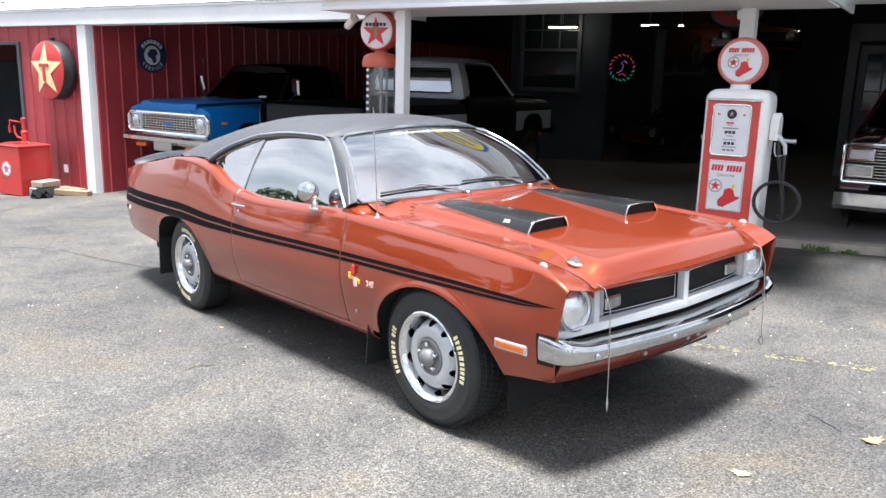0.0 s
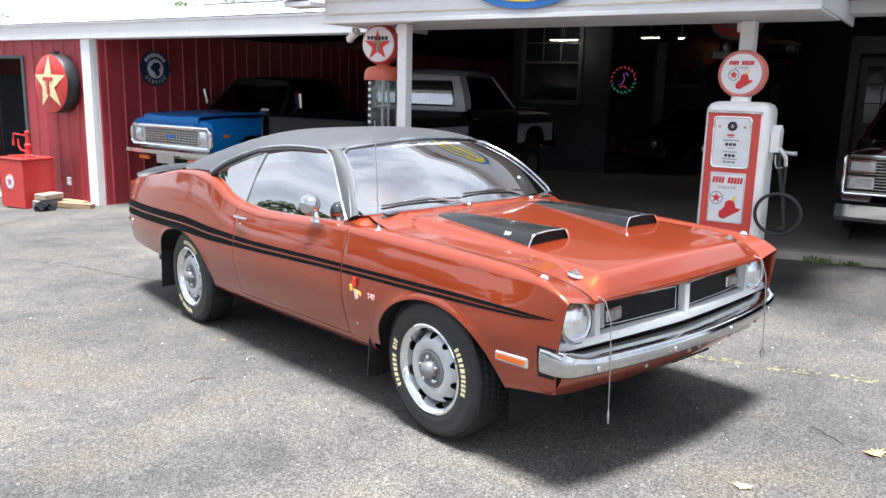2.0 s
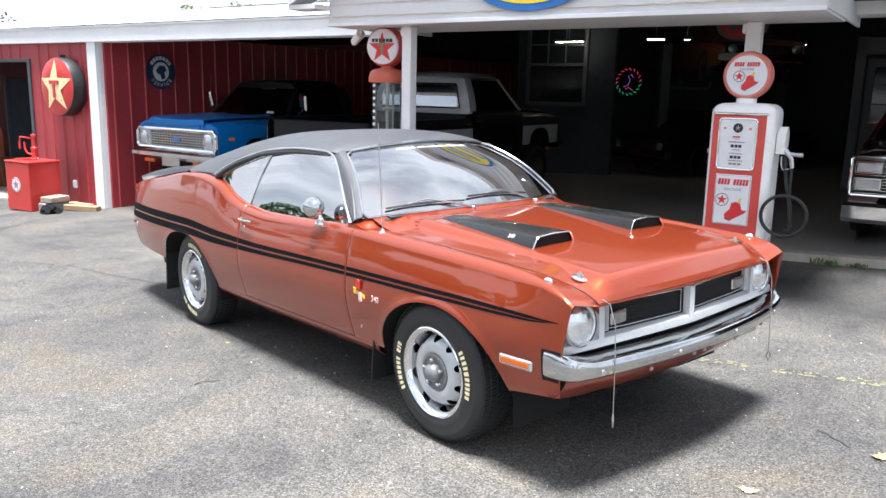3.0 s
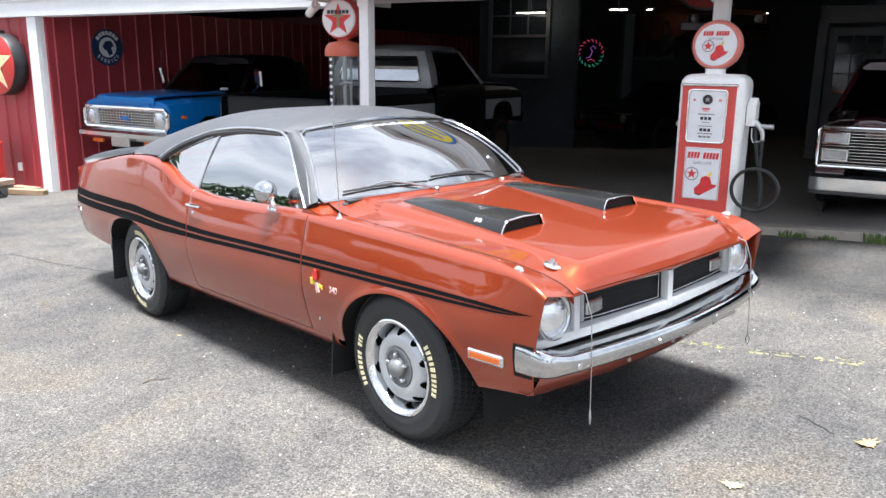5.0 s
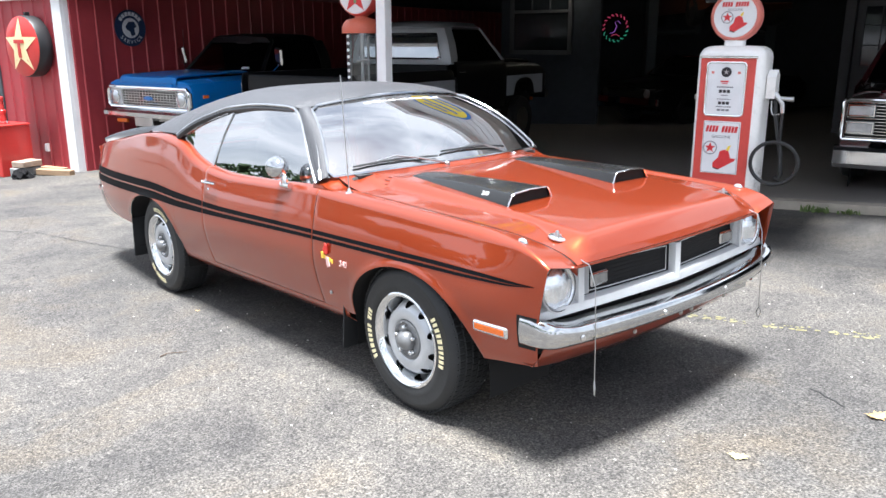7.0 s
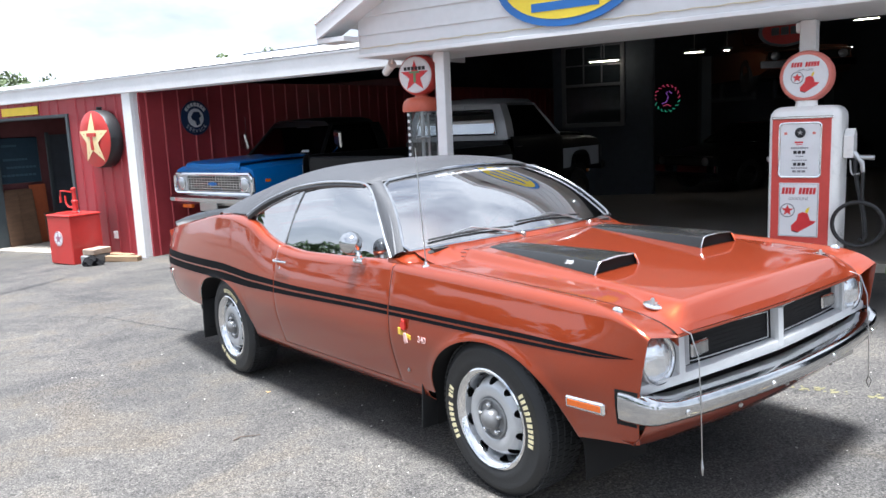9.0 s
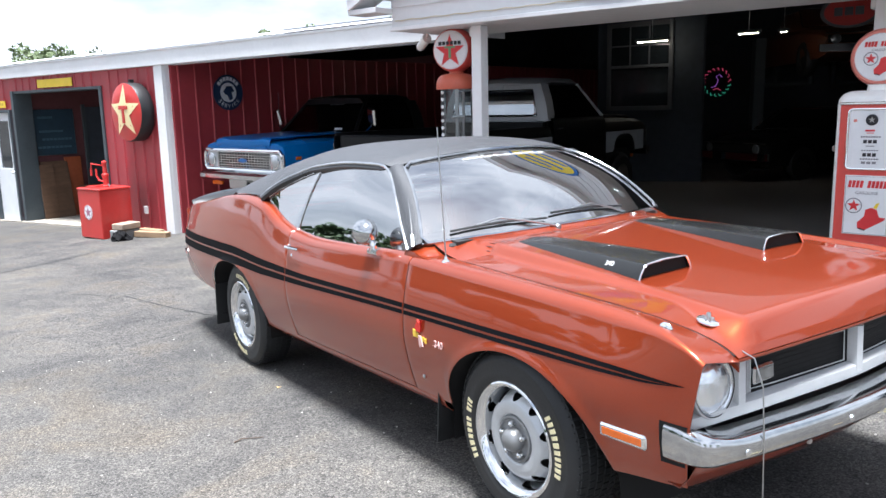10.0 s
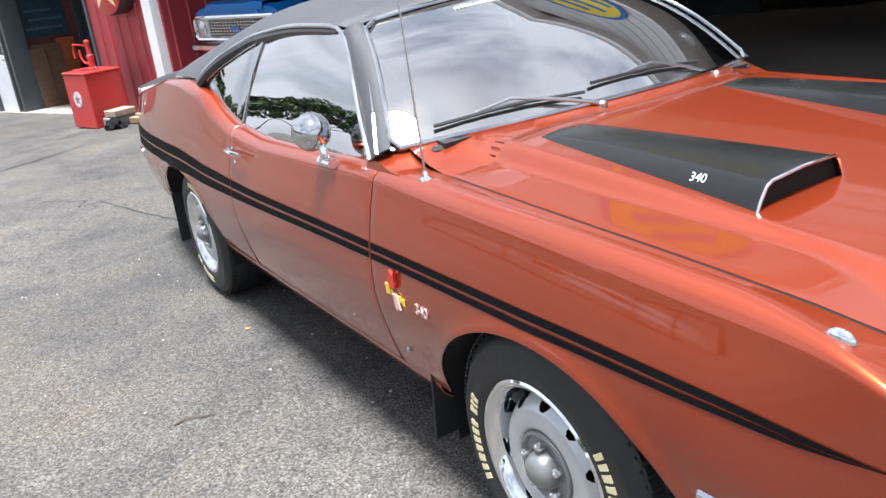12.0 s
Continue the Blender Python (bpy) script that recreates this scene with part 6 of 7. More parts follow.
for x, y, w, h, mt, n in ((0, 0.065, 0.085, 0.014, RED_PRINT, 1), (0, 0.047, 0.06, 0.006, RED_PRINT, 1), (0, 0.018, 0.14, 0.012, GREY_PRINT, 8), (0, -0.018, 0.10, 0.026, DARK_PRINT, 3), (0, -0.052, 0.06, 0.008, GREY_PRINT, 4), (0, -0.085, 0.12, 0.008, GREY_PRINT, 7),
                         (0, -0.118, 0.10, 0.026, DARK_PRINT, 3), (0, -0.15, 0.13, 0.010, GREY_PRINT, 7), (0, -0.178, 0.11, 0.018, GREY_PRINT, 3), (-0.11, 0.14, 0.03, 0.02, PALE_RED, 1), (0.11, 0.14, 0.03, 0.02, PALE_RED, 1)):
    ob = Geo()
    for k in range(n):
        x0, x1 = x - w / 2 + w * k / n, x - w / 2 + w * (k + 0.78) / n
        ob.prism([(x0, y - h / 2), (x1, y - h / 2), (x1, y + h / 2), (x0, y + h / 2)], 0, 0.0015, f2)
    part("print_line", ob, mt, dial)
f = pose(-0.02, -0.220, 0.63, 90, 0, 0)
plaque = part("plaque", Geo().box((0, 0, 0), (0.315, 0.46, 0.010), 0.004, m=f), SIGN_WHITE, panel, "white enamel plaque with a red hat")
part("plaque_border", Geo().tube([tuple(f @ Vector((x, y, 0.005))) for x, y in ((-0.15, -0.222), (0.15, -0.222), (0.15, 0.222), (-0.15, 0.222), (-0.15, -0.222))], 0.0022, 4), GREY_PRINT, plaque)
f2 = f @ pose(0, 0, 0.0055)
for k in range(10):
    if k != 4:
        x0 = -0.135 + 0.027 * k
        part("lettering_bar", Geo().prism([(x0, 0.135), (x0 + 0.021, 0.135), (x0 + 0.029, 0.19), (x0 + 0.008, 0.19)], 0, 0.0012, f2), RED_PRINT, plaque)
part("caption", words("GASOLINE", 0.034, GREY_PRINT, 0.0006), GREY_PRINT, plaque, "small grey word GASOLINE", m=f2 @ pose(0, 0.095, 0.0008))
part("print_roundel", Geo().grid([[(r * math.cos(a), r * math.sin(a), 0.0012) for a in steps(0, 2 * math.pi, 30)] for r in (0.052, 0.060)], f2 @ pose(-0.085, -0.005, 0)), GREY_PRINT, plaque)
part("print_star", Geo().prism(star(0.050, 0.020), 0, 0.0012, f2 @ pose(-0.085, -0.005, 0)), RED_PRINT, plaque)
helmet(plaque, f2 @ pose(0.035, -0.09, 0), 0.17, 0.0)
# the round globe
gl = part("globe", Geo().lathe([(0.195, -0.075), (0.212, -0.05), (0.215, 0.0), (0.212, 0.05), (0.195, 0.075)], 52, m=pose(-0.02, -0.02, 1.745, 90, 0, 0)), PALE_RED, pump, "round globe with a bleached red rim")
part("globe_neck", Geo().lathe([(0.10, 1.495), (0.09, 1.50), (0.085, 1.54), (0.10, 1.545)], 28, m=pose(-0.02, -0.02, 0)), WHITE_ENAMEL, pump)
fg = pose(-0.02, -0.097, 1.745, 90, 0, 0)
part("globe_face", Geo().lathe([(0.178, 0.0), (0.17, 0.006), (0.001, 0.010)], 48, m=fg), SIGN_WHITE, gl)
fg = fg @ pose(0, 0, 0.0105)
for k in range(10):
    if k != 4:
        x0 = -0.112 + 0.022 * k
        part("lettering_bar", Geo().prism([(x0, 0.078), (x0 + 0.017, 0.078), (x0 + 0.023, 0.116), (x0 + 0.006, 0.116)], 0, 0.0012, fg), RED_PRINT, gl)
part("caption", words("GASOLINE", 0.026, GREY_PRINT, 0.0006), GREY_PRINT, gl, m=fg @ pose(0, 0.052, 0.0008))
part("print_star", Geo().prism(star(0.042, 0.017), 0, 0.0012, fg @ pose(-0.062, -0.01, 0)), RED_PRINT, gl)
part("print_roundel", Geo().grid([[(r * math.cos(a), r * math.sin(a), 0.0012) for a in steps(0, 2 * math.pi, 30)] for r in (0.044, 0.051)], fg @ pose(-0.062, -0.01, 0)), GREY_PRINT, gl)
helmet(gl, fg @ pose(0.03, -0.055, 0), 0.13, 0.0)
# nozzle, bracket, hose
part("hose_boot", Geo().loft([[(0.30 + dx, y, z) for y, z in ((-0.10, 1.06), (0.06, 1.06), (0.06, 1.25), (-0.02, 1.30), (-0.10, 1.24))] for dx in (-0.01, 0.05, 0.065)]), WHITE_ENAMEL, pump)
nz = part("nozzle", Geo().tube([(0.36, -0.06, 1.10), (0.40, -0.07, 1.06), (0.43, -0.08, 1.02), (0.44, -0.08, 0.94)], lambda t: 0.026 - 0.008 * t, 10).tube([(0.40, -0.07, 1.065), (0.47, -0.08, 1.06), (0.52, -0.08, 1.06)], lambda t: 0.018 + 0.006 * t, 10), STEEL, pump, "cast aluminium nozzle")
part("trigger_guard", Geo().tube([(0.34, -0.07, 1.04), (0.345, -0.07, 0.96), (0.36, -0.07, 0.92), (0.42, -0.08, 0.93)], 0.007, 6), STEEL, nz)
hose = [(0.37, -0.05, 1.08), (0.38, -0.06, 0.95), (0.41, -0.07, 0.80), (0.455, -0.08, 0.60), (0.475, -0.08, 0.42), (0.46, -0.09, 0.37), (0.43, -0.09, 0.39)]
part("hose", Geo().tube(hose, 0.019, 10), HOSE, pump, "black rubber hose")
loop = [(0.44 + 0.19 * math.cos(a), -0.24 - 0.012 * a / 6.3, 0.53 + 0.18 * math.sin(a)) for a in steps(-0.5, 2 * math.pi + 0.4, 48)]
part("hose", Geo().tube(loop, 0.016, 10), HOSE, pump, "black rubber hose loop")
part("hose", Geo().tube([(0.44, -0.08, 0.96), (0.44, -0.085, 0.75), (0.46, -0.1, 0.55), (0.475, -0.12, 0.45)], 0.014, 8), HOSE, pump)
part("side_lever", Geo().box((-0.315, -0.02, 1.05), (0.03, 0.05, 0.05), 0.01), STEEL, pump)

# visible-measure pump
vp = thing("visible_fuel_pump", BLD @ pose(6.52, -0.86, apron_w(6.46) - 0.03), "antique visible fuel pump with glass cylinder and globe", "fuel pump")
FADED_ORANGE = mat("faded_orange_red", (0.52, 0.115, 0.065), 0.5, vary=0.12, scale=5, rough_vary=0.1)
part("pedestal", Geo().lathe([(0.24, 0), (0.24, 0.05), (0.16, 0.10), (0.15, 0.62), (0.19, 0.70), (0.19, 0.74), (0.165, 0.76)], 32), FADED_ORANGE, vp)
part("cylinder", Geo().lathe([(0.158, 0.76), (0.158, 1.83)], 40, caps=False), glass("pump_glass", (0.86, 0.9, 0.92), 0.0, 0.10), vp, "clear glass measuring cylinder")
part("inner_pipe", Geo().lathe([(0.018, 0.76), (0.018, 1.83)], 12).tube([(0.06, 0.02, 0.78), (0.06, 0.02, 1.8)], 0.012, 8).tube([(-0.03, -0.05, 1.55), (0.05, -0.03, 1.57), (0.09, 0.0, 1.56)], 0.012, 8), STEEL, vp)
for s in (-1, 1):
    part("tie_rod", Geo().tube([(s * 0.165, 0.02, 0.75), (s * 0.165, 0.02, 1.84)], 0.008, 8), HUB_GREY, vp)
strip = part("gauge_strip", Geo().box((-0.055, -0.150, 1.30), (0.03, 0.004, 1.04), 0.001), DARK_PRINT, vp, "upright gauge with pale markers")
for k in range(16):
    part("gauge_marker", Geo().lathe([(0.017, 0), (0.017, 0.006), (0.01, 0.008)], 8, m=pose(-0.055, -0.152, 1.795 - 0.066 * k, 90, 0, 0)), SIGN_WHITE, strip)
part("crown", Geo().lathe([(0.195, 1.825), (0.197, 1.85), (0.195, 1.885), (0.18, 1.925), (0.15, 1.955), (0.09, 1.968), (0.07, 1.972), (0.062, 2.0)], 40), FADED_ORANGE, vp, "faded orange-red domed crown")
gl = part("globe", Geo().lathe([(0.165, -0.10), (0.19, -0.085), (0.202, -0.04), (0.205, 0.0), (0.202, 0.04), (0.19, 0.085), (0.178, 0.098)], 48, m=pose(-0.01, 0, 2.185, 90, 0, 12)), PINK_RED, vp, "red globe with a white star face")
fg = pose(-0.01, 0, 2.185, 90, 0, 12) @ pose(0, 0, 0.099)
part("globe_face", Geo().lathe([(0.178, 0.0), (0.165, 0.010), (0.001, 0.016)], 44, m=fg), SIGN_WHITE, gl)
part("globe_star", Geo().prism(star(0.155, 0.062), 0.016, 0.0195, fg @ pose(0, -0.015, 0)), RED_PRINT, gl)
part("globe_emblem", Geo().prism([(-0.055, 0.035), (0.055, 0.035), (0.055, 0.015), (0.013, 0.015), (0.013, -0.075), (-0.013, -0.075), (-0.013, 0.015), (-0.055, 0.015)], 0.0185, 0.022, fg), mat("green_emblem", (0.16, 0.28, 0.14), 0.5), gl)
for k in range(6):
    x0 = -0.115 + 0.04 * k
    part("lettering_bar", Geo().prism([(x0, 0.045), (x0 + 0.029, 0.045), (x0 + 0.029, 0.078), (x0, 0.078)], 0.0185, 0.0225, fg), DARK_PRINT, gl)
part("hose", Geo().tube([(0.18, 0.0, 1.78), (0.19, -0.02, 1.62), (0.24, -0.06, 1.42), (0.32, -0.12, 1.15), (0.36, -0.14, 0.85), (0.30, -0.08, 0.55), (0.18, 0.0, 0.62)], 0.011, 8), HOSE, vp)


# ---------------------------------------------------------------- trucks in the bays
def pickup(m, label, body, lower, roof_mat, lift, style, trim=CHROME, mirrors=False):
    """A square-nosed pickup: x across, y back from the grille, z up from the floor."""
    t = thing("pickup_truck", m, label, "truck")
    L = lift
    hw = 0.98
    # nose and fenders
    for s in (-1, 1):
        nose_g = Geo()
        nose_g.loft([[(s * x, y, z) for x, z in ((0.55, 1.135 + L + r), (0.80, 1.125 + L + r), (0.93, 1.08 + L + r), (hw, 0.98 + L), (hw, 0.78 + L), (hw - 0.03, 0.62 + L), (0.72, 0.62 + L), (0.55, 0.9 + L))] for y, r in ((0.03, -0.02), (0.10, 0.0), (0.45, 0.01))])
        nose_g.loft([[(s * x, y, z) for x, z in ((0.55, 1.155 + L), (0.80, 1.145 + L), (0.93, 1.10 + L), (hw, 0.99 + L), (hw, zl + L), (hw - 0.03, zl - 0.01 + L), (0.72, zl - 0.01 + L), (0.55, 0.95 + L))] for y, zl in ((0.45, 0.64), (0.52, 0.82), (0.65, 0.90), (0.95, 0.91), (1.10, 0.82), (1.16, 0.60), (1.42, 0.50))])
        fender_ob = part("front_fender", nose_g, body, t)
        if lower is not body:
            rows = []
            for y in steps(0.12, 1.43, 40):
                d = min(1.0, abs(y - 0.80) / 0.37)
                rows.append([(s * (hw + 0.004), y, z + L) for z in (max(0.64, 0.62 + 0.29 * (1 - d ** 2.6) ** (1 / 2.6) if d < 1 else 0), 0.955)])
            part("lower_band", Geo().grid(rows), lower, fender_ob, thick=0.004)
    part("hood", Geo().grid([[(x, y + 0.03 * abs(x) ** 2, z + L + 0.018 * math.exp(-((abs(x) - 0.5) / 0.1) ** 2)) for x in steps(-0.66, 0.66, 22)] for y, z in ((0.0, 1.07), (0.012, 1.145), (0.05, 1.168), (0.5, 1.185), (1.0, 1.20), (1.32, 1.205))]), body, t, thick=0.02)
    part("nose_panel", Geo().box((0, 0.035, 1.045 + L), (1.12, 0.05, 0.10), 0.012), body, t)
    part("chassis", Geo().box((0, 2.6, 0.50 + L), (1.2, 4.9, 0.22), 0.02).box((0, 0.7, 0.8 + L), (1.1, 1.2, 0.5), 0.02), BLACK, t)
    # cab
    door_rows = lambda s: [[(s * x, y, z) for x, z in ((hw - 0.04, 0.48 + L), (hw, 0.62 + L), (hw, 0.95 + L), (hw - 0.02, 1.14 + L), (hw - 0.06, 1.20 + L))] for y in steps(1.44, 2.93, 6)]
    for s in (-1, 1):
        d = part("door", Geo().grid(door_rows(s)), body, t, thick=0.02)
        part("lower_band", Geo().grid([[(s * (hw + 0.004), y, z) for z in (0.62 + L, 0.95 + L)] for y in steps(1.46, 2.93, 4)]), lower, d, thick=0.004)
        part("door_handle", Geo().tube([(s * (hw + 0.01), 2.72, 1.06 + L), (s * (hw + 0.03), 2.76, 1.06 + L), (s * (hw + 0.03), 2.86, 1.06 + L), (s * (hw + 0.01), 2.9, 1.06 + L)], 0.010, 6), trim, d)
    rf = Geo().loft([[(-0.74 * k, y, z), (-0.66 * k, y, z + 0.06), (0, y, z + 0.085), (0.66 * k, y, z + 0.06), (0.74 * k, y, z), (0.7 * k, y, z - 0.02), (-0.7 * k, y, z - 0.02)] for y, z, k in ((1.80, 1.665 + L, 0.95), (1.95, 1.70 + L, 1.0), (2.6, 1.71 + L, 1.0), (2.86, 1.67 + L, 0.97), (2.92, 1.62 + L, 0.95))])
    roof_ob = part("cab_roof", rf, roof_mat, t)
    for s in (-1, 1):
        part("pillar", Geo().tube([(s * 0.90, 1.42, 1.20 + L), (s * 0.70, 1.86, 1.68 + L)], 0.028, 8), body if roof_mat is body else roof_mat, roof_ob)
        part("pillar", Geo().loft([[(s * (x + dx), y + dy, z) for dx, dy in ((0, -0.16), (0.02, 0.06), (-0.14, 0.08), (-0.16, -0.04))] for x, y, z in ((0.90, 2.93, 1.17 + L), (0.84, 2.92, 1.45 + L), (0.74, 2.88, 1.68 + L))]), roof_mat, roof_ob)
        part("side_window", Geo().add([(s * 0.90, 1.47, 1.20 + L), (s * 0.90, 2.80, 1.20 + L), (s * 0.73, 2.76, 1.66 + L), (s * 0.72, 1.88, 1.66 + L)], [(0, 1, 2, 3)]), TRUCK_GLASS, t, thick=0.004)
        if not mirrors:
            continue
        mirror = part("mirror", Geo().tube([(s * 0.93, 1.62, 1.22 + L), (s * 1.12, 1.56, 1.30 + L), (s * 1.14, 1.56, 1.40 + L)], 0.010, 6), trim, t, "chrome door mirror")
        part("mirror_head", Geo().box((0, 0, 0), (0.20, 0.06, 0.27), 0.025, m=pose(s * 1.15, 1.56, 1.44 + L, 8, 8 * s, -14)), OLD_CHROME, mirror)
    part("windshield", Geo().add([(-0.86, 1.41, 1.19 + L), (0.86, 1.41, 1.19 + L), (0.69, 1.85, 1.67 + L), (-0.69, 1.85, 1.67 + L)], [(0, 1, 2, 3)]), TRUCK_GLASS, t, thick=0.004)
    part("rear_window", Geo().add([(-0.74, 3.03, 1.24 + L), (0.74, 3.03, 1.24 + L), (0.66, 2.98, 1.61 + L), (-0.66, 2.98, 1.61 + L)], [(0, 1, 2, 3)]), CAR_GLASS, t, thick=0.004)
    lp = [(-0.70, 3.035, 1.25 + L), (0.70, 3.035, 1.25 + L), (0.73, 3.03, 1.29 + L), (0.67, 2.985, 1.56 + L), (0.63, 2.98, 1.60 + L), (-0.63, 2.98, 1.60 + L), (-0.67, 2.985, 1.56 + L), (-0.73, 3.03, 1.29 + L)]
    part("rear_window_trim", Geo().tube(lp + lp[:1], 0.013, 6), trim, t)
    part("cab_back", Geo().add([(-0.9, 2.96, 0.6 + L), (0.9, 2.96, 0.6 + L), (0.88, 2.98, 1.15 + L), (-0.88, 2.98, 1.15 + L)], [(0, 1, 2, 3)]), body, t, thick=0.01)
    part("cab_back_band", Geo().box((0, 2.975, 1.20 + L), (1.76, 0.03, 0.085), 0.01).box((0, 2.92, 1.64 + L), (1.3, 0.06, 0.07), 0.01).box((0, 2.955, 1.655 + L), (0.30, 0.02, 0.05), 0.006), roof_mat, t)
    part("dashboard", Geo().box((0, 1.55, 1.05 + L), (1.6, 0.3, 0.25), 0.03), INTERIOR, t)
    part("bench_seat", Geo().box((0, 2.45, 0.85 + L), (1.5, 0.5, 0.2), 0.05).box((0, 2.75, 1.12 + L), (1.5, 0.16, 0.5), 0.05), INTERIOR, t)
    # bed
    for s in (-1, 1):
        rows = []
        for y in stations_bed():
            d = abs(y - 4.05) / 0.46
            zl = 0.56 if d >= 1 else 0.56 + 0.36 * (1 - d ** 2.4) ** (1 / 2.4)
            rows.append([(s * x, y, z + L) for x, z in ((hw - 0.02, zl), (hw, max(zl, 0.75) + 0.01), (hw, max(zl, 0.97) + 0.01), (hw - 0.01, 1.04), (hw - 0.04, 1.09), (hw - 0.12, 1.09), (hw - 0.13, 0.7))])
        b = part("bed_side", Geo().grid(rows), body, t, thick=0.015)
        part("lower_band", Geo().grid([[(s * (hw + 0.012), y, z + L) for z in (max(0.62, 0.57 if abs(y - 4.05) > 0.46 else 0.57 + 0.36 * (1 - (abs(y - 4.05) / 0.46) ** 2.4) ** (1 / 2.4)), 0.955)] for y in stations_bed()]), lower, b, thick=0.004)
    part("tailgate", Geo().box((0, 5.25, 0.83 + L), (1.68, 0.06, 0.48), 0.025), body, t)
    part("bed_floor", Geo().box((0, 4.15, 0.68 + L), (1.7, 2.2, 0.04), 0.01).box((0, 3.08, 0.9 + L), (1.8, 0.05, 0.52), 0.01), body, t)
    part("rear_bumper", Geo().box((0, 5.38, 0.56 + L), (1.9, 0.14, 0.18), 0.03), trim, t)
    # front
    if style == "round":
        part("grille_surround", Geo().tube([(x, 0.0, z + L) for x, z in ((-0.90, 1.0), (0.90, 1.0), (0.955, 0.95), (0.955, 0.76), (0.90, 0.71), (-0.90, 0.71), (-0.955, 0.76), (-0.955, 0.95), (-0.90, 1.0), (-0.8, 1.0))], 0.032, 8), trim, t, "chrome grille surround")
        gr = part("grille", Geo().box((0, 0.04, 0.855 + L), (1.84, 0.03, 0.27), 0.005), BLACK, t)
        for k in range(7):
            part("grille_bar", Geo().box((0, 0.012, 0.745 + 0.037 * k + L), (1.30, 0.012, 0.011), 0.003), trim, gr)
        for k in range(19):
            part("grille_bar", Geo().box((-0.63 + 0.07 * k, 0.014, 0.855 + L), (0.010, 0.012, 0.25), 0.003), trim, gr)
        part("emblem", Geo().prism([(-0.10, -0.018), (-0.03, -0.018), (-0.03, -0.03), (0.03, -0.03), (0.03, -0.018), (0.10, -0.018), (0.085, 0.018), (0.03, 0.018), (0.03, 0.03), (-0.03, 0.03), (-0.03, 0.018), (-0.085, 0.018)], 0, 0.012, pose(0, 0.004, 0.855 + L, 90, 0, 0)), SIGN_BLUE, gr)
        for s in (-1, 1):
            hl = part("headlamp", Geo().box((s * 0.785, 0.015, 0.855 + L), (0.25, 0.04, 0.25), 0.02), ARGENT, t)
            part("lens", Geo().lathe([(0.092, 0), (0.09, 0.02), (0.06, 0.036), (0.001, 0.044)], 28, m=pose(s * 0.785, -0.006, 0.855 + L, 90, 0, 0)), LAMP_GLASS, hl)
            part("lens_ring", Geo().lathe([(0.105, 0), (0.105, 0.016), (0.09, 0.02)], 28, m=pose(s * 0.785, -0.004, 0.855 + L, 90, 0, 0), caps=False), CHROME, hl)
            if mirrors:
                part("side_marker", Geo().box((s * (hw + 0.004), 0.26, 0.90 + L), (0.012, 0.10, 0.045), 0.004), AMBER, t)
        zb = 0.60
    else:
        gr = part("grille", Geo().box((0, 0.04, 0.90 + L), (1.86, 0.04, 0.40), 0.005), BLACK, t)
        part("grille_surround", Geo().tube([(x, 0.0, z + L) for x, z in ((-0.94, 1.085), (0.94, 1.085), (0.96, 1.06), (0.96, 0.72), (0.94, 0.70), (-0.94, 0.70), (-0.96, 0.72), (-0.96, 1.06), (-0.94, 1.085), (-0.8, 1.085))], 0.018, 8), trim, t)
        for k in range(12):
            part("grille_bar", Geo().box((0, 0.010, 0.725 + 0.0305 * k + L), (1.84, 0.016, 0.010), 0.003), trim, gr)
        for s in (-1, 1):
            for z in (0.82, 0.985):
                hl = part("headlamp", Geo().box((s * 0.80, 0.0, z + L), (0.25, 0.04, 0.125), 0.008), trim, t)
                part("lens", Geo().box((s * 0.80, -0.022, z + L), (0.215, 0.014, 0.09), 0.005), LAMP_GLASS, hl)
        zb = 0.52
    tall = 0.0 if style == "round" else 0.035
    bm_ = Geo().loft([[(x, y0 + dy - 0.02 + 0.10 * max(0, abs(x) - 0.8), z + L) for dy, z in ((0.05, zb + 0.085 + tall), (-0.06, zb + 0.08 + tall), (-0.10, zb + 0.045 + tall), (-0.10, zb - 0.01 - tall), (-0.06, zb - 0.055 - tall), (0.05, zb - 0.06 - tall))] for x, y0 in [(xx, 0.0) for xx in steps(-1.0, 1.0, 16)]])
    bp = part("front_bumper", bm_, TRIM if style == "round" else CHROME, t, "chrome front bumper")
    if style == "round":
        for s in (-1, 1):
            part("turn_lamp", Geo().box((s * 0.60, -0.045, zb - 0.085 + L), (0.24, 0.06, 0.065), 0.012), AMBER, bp)
        part("plate_mount", Geo().box((0, -0.10, zb - 0.08 + L), (0.42, 0.03, 0.14), 0.008), STEEL, bp)
    if mirrors:
        part("aerial", Geo().tube([(-0.80, 1.30, 1.10 + L), (-0.80, 1.33, 1.85 + L)], 0.004, 5), trim, t)
        part("windshield_banner", Geo().add([(-0.17, 1.825, 1.628 + L), (0.17, 1.825, 1.628 + L), (0.17, 1.836, 1.640 + L), (-0.17, 1.836, 1.640 + L)], [(0, 1, 2, 3)], Matrix.Translation((0.08, -0.012, 0))), SIGN_WHITE, t, thick=0.002)
        part("sticker", Geo().add([(0.40, 1.455, 1.245 + L), (0.58, 1.455, 1.245 + L), (0.57, 1.485, 1.278 + L), (0.41, 1.485, 1.278 + L)], [(0, 1, 2, 3)], Matrix.Translation((0, -0.012, 0))), SIGN_WHITE, t, thick=0.002)
        for x in (-0.35, 0.25):
            part("wiper", Geo().tube([(x, 1.37, 1.20 + L), (x + 0.30, 1.43, 1.245 + L), (x + 0.42, 1.42, 1.225 + L)], 0.006, 5), trim, t)
    # wheels
    rw = 0.39
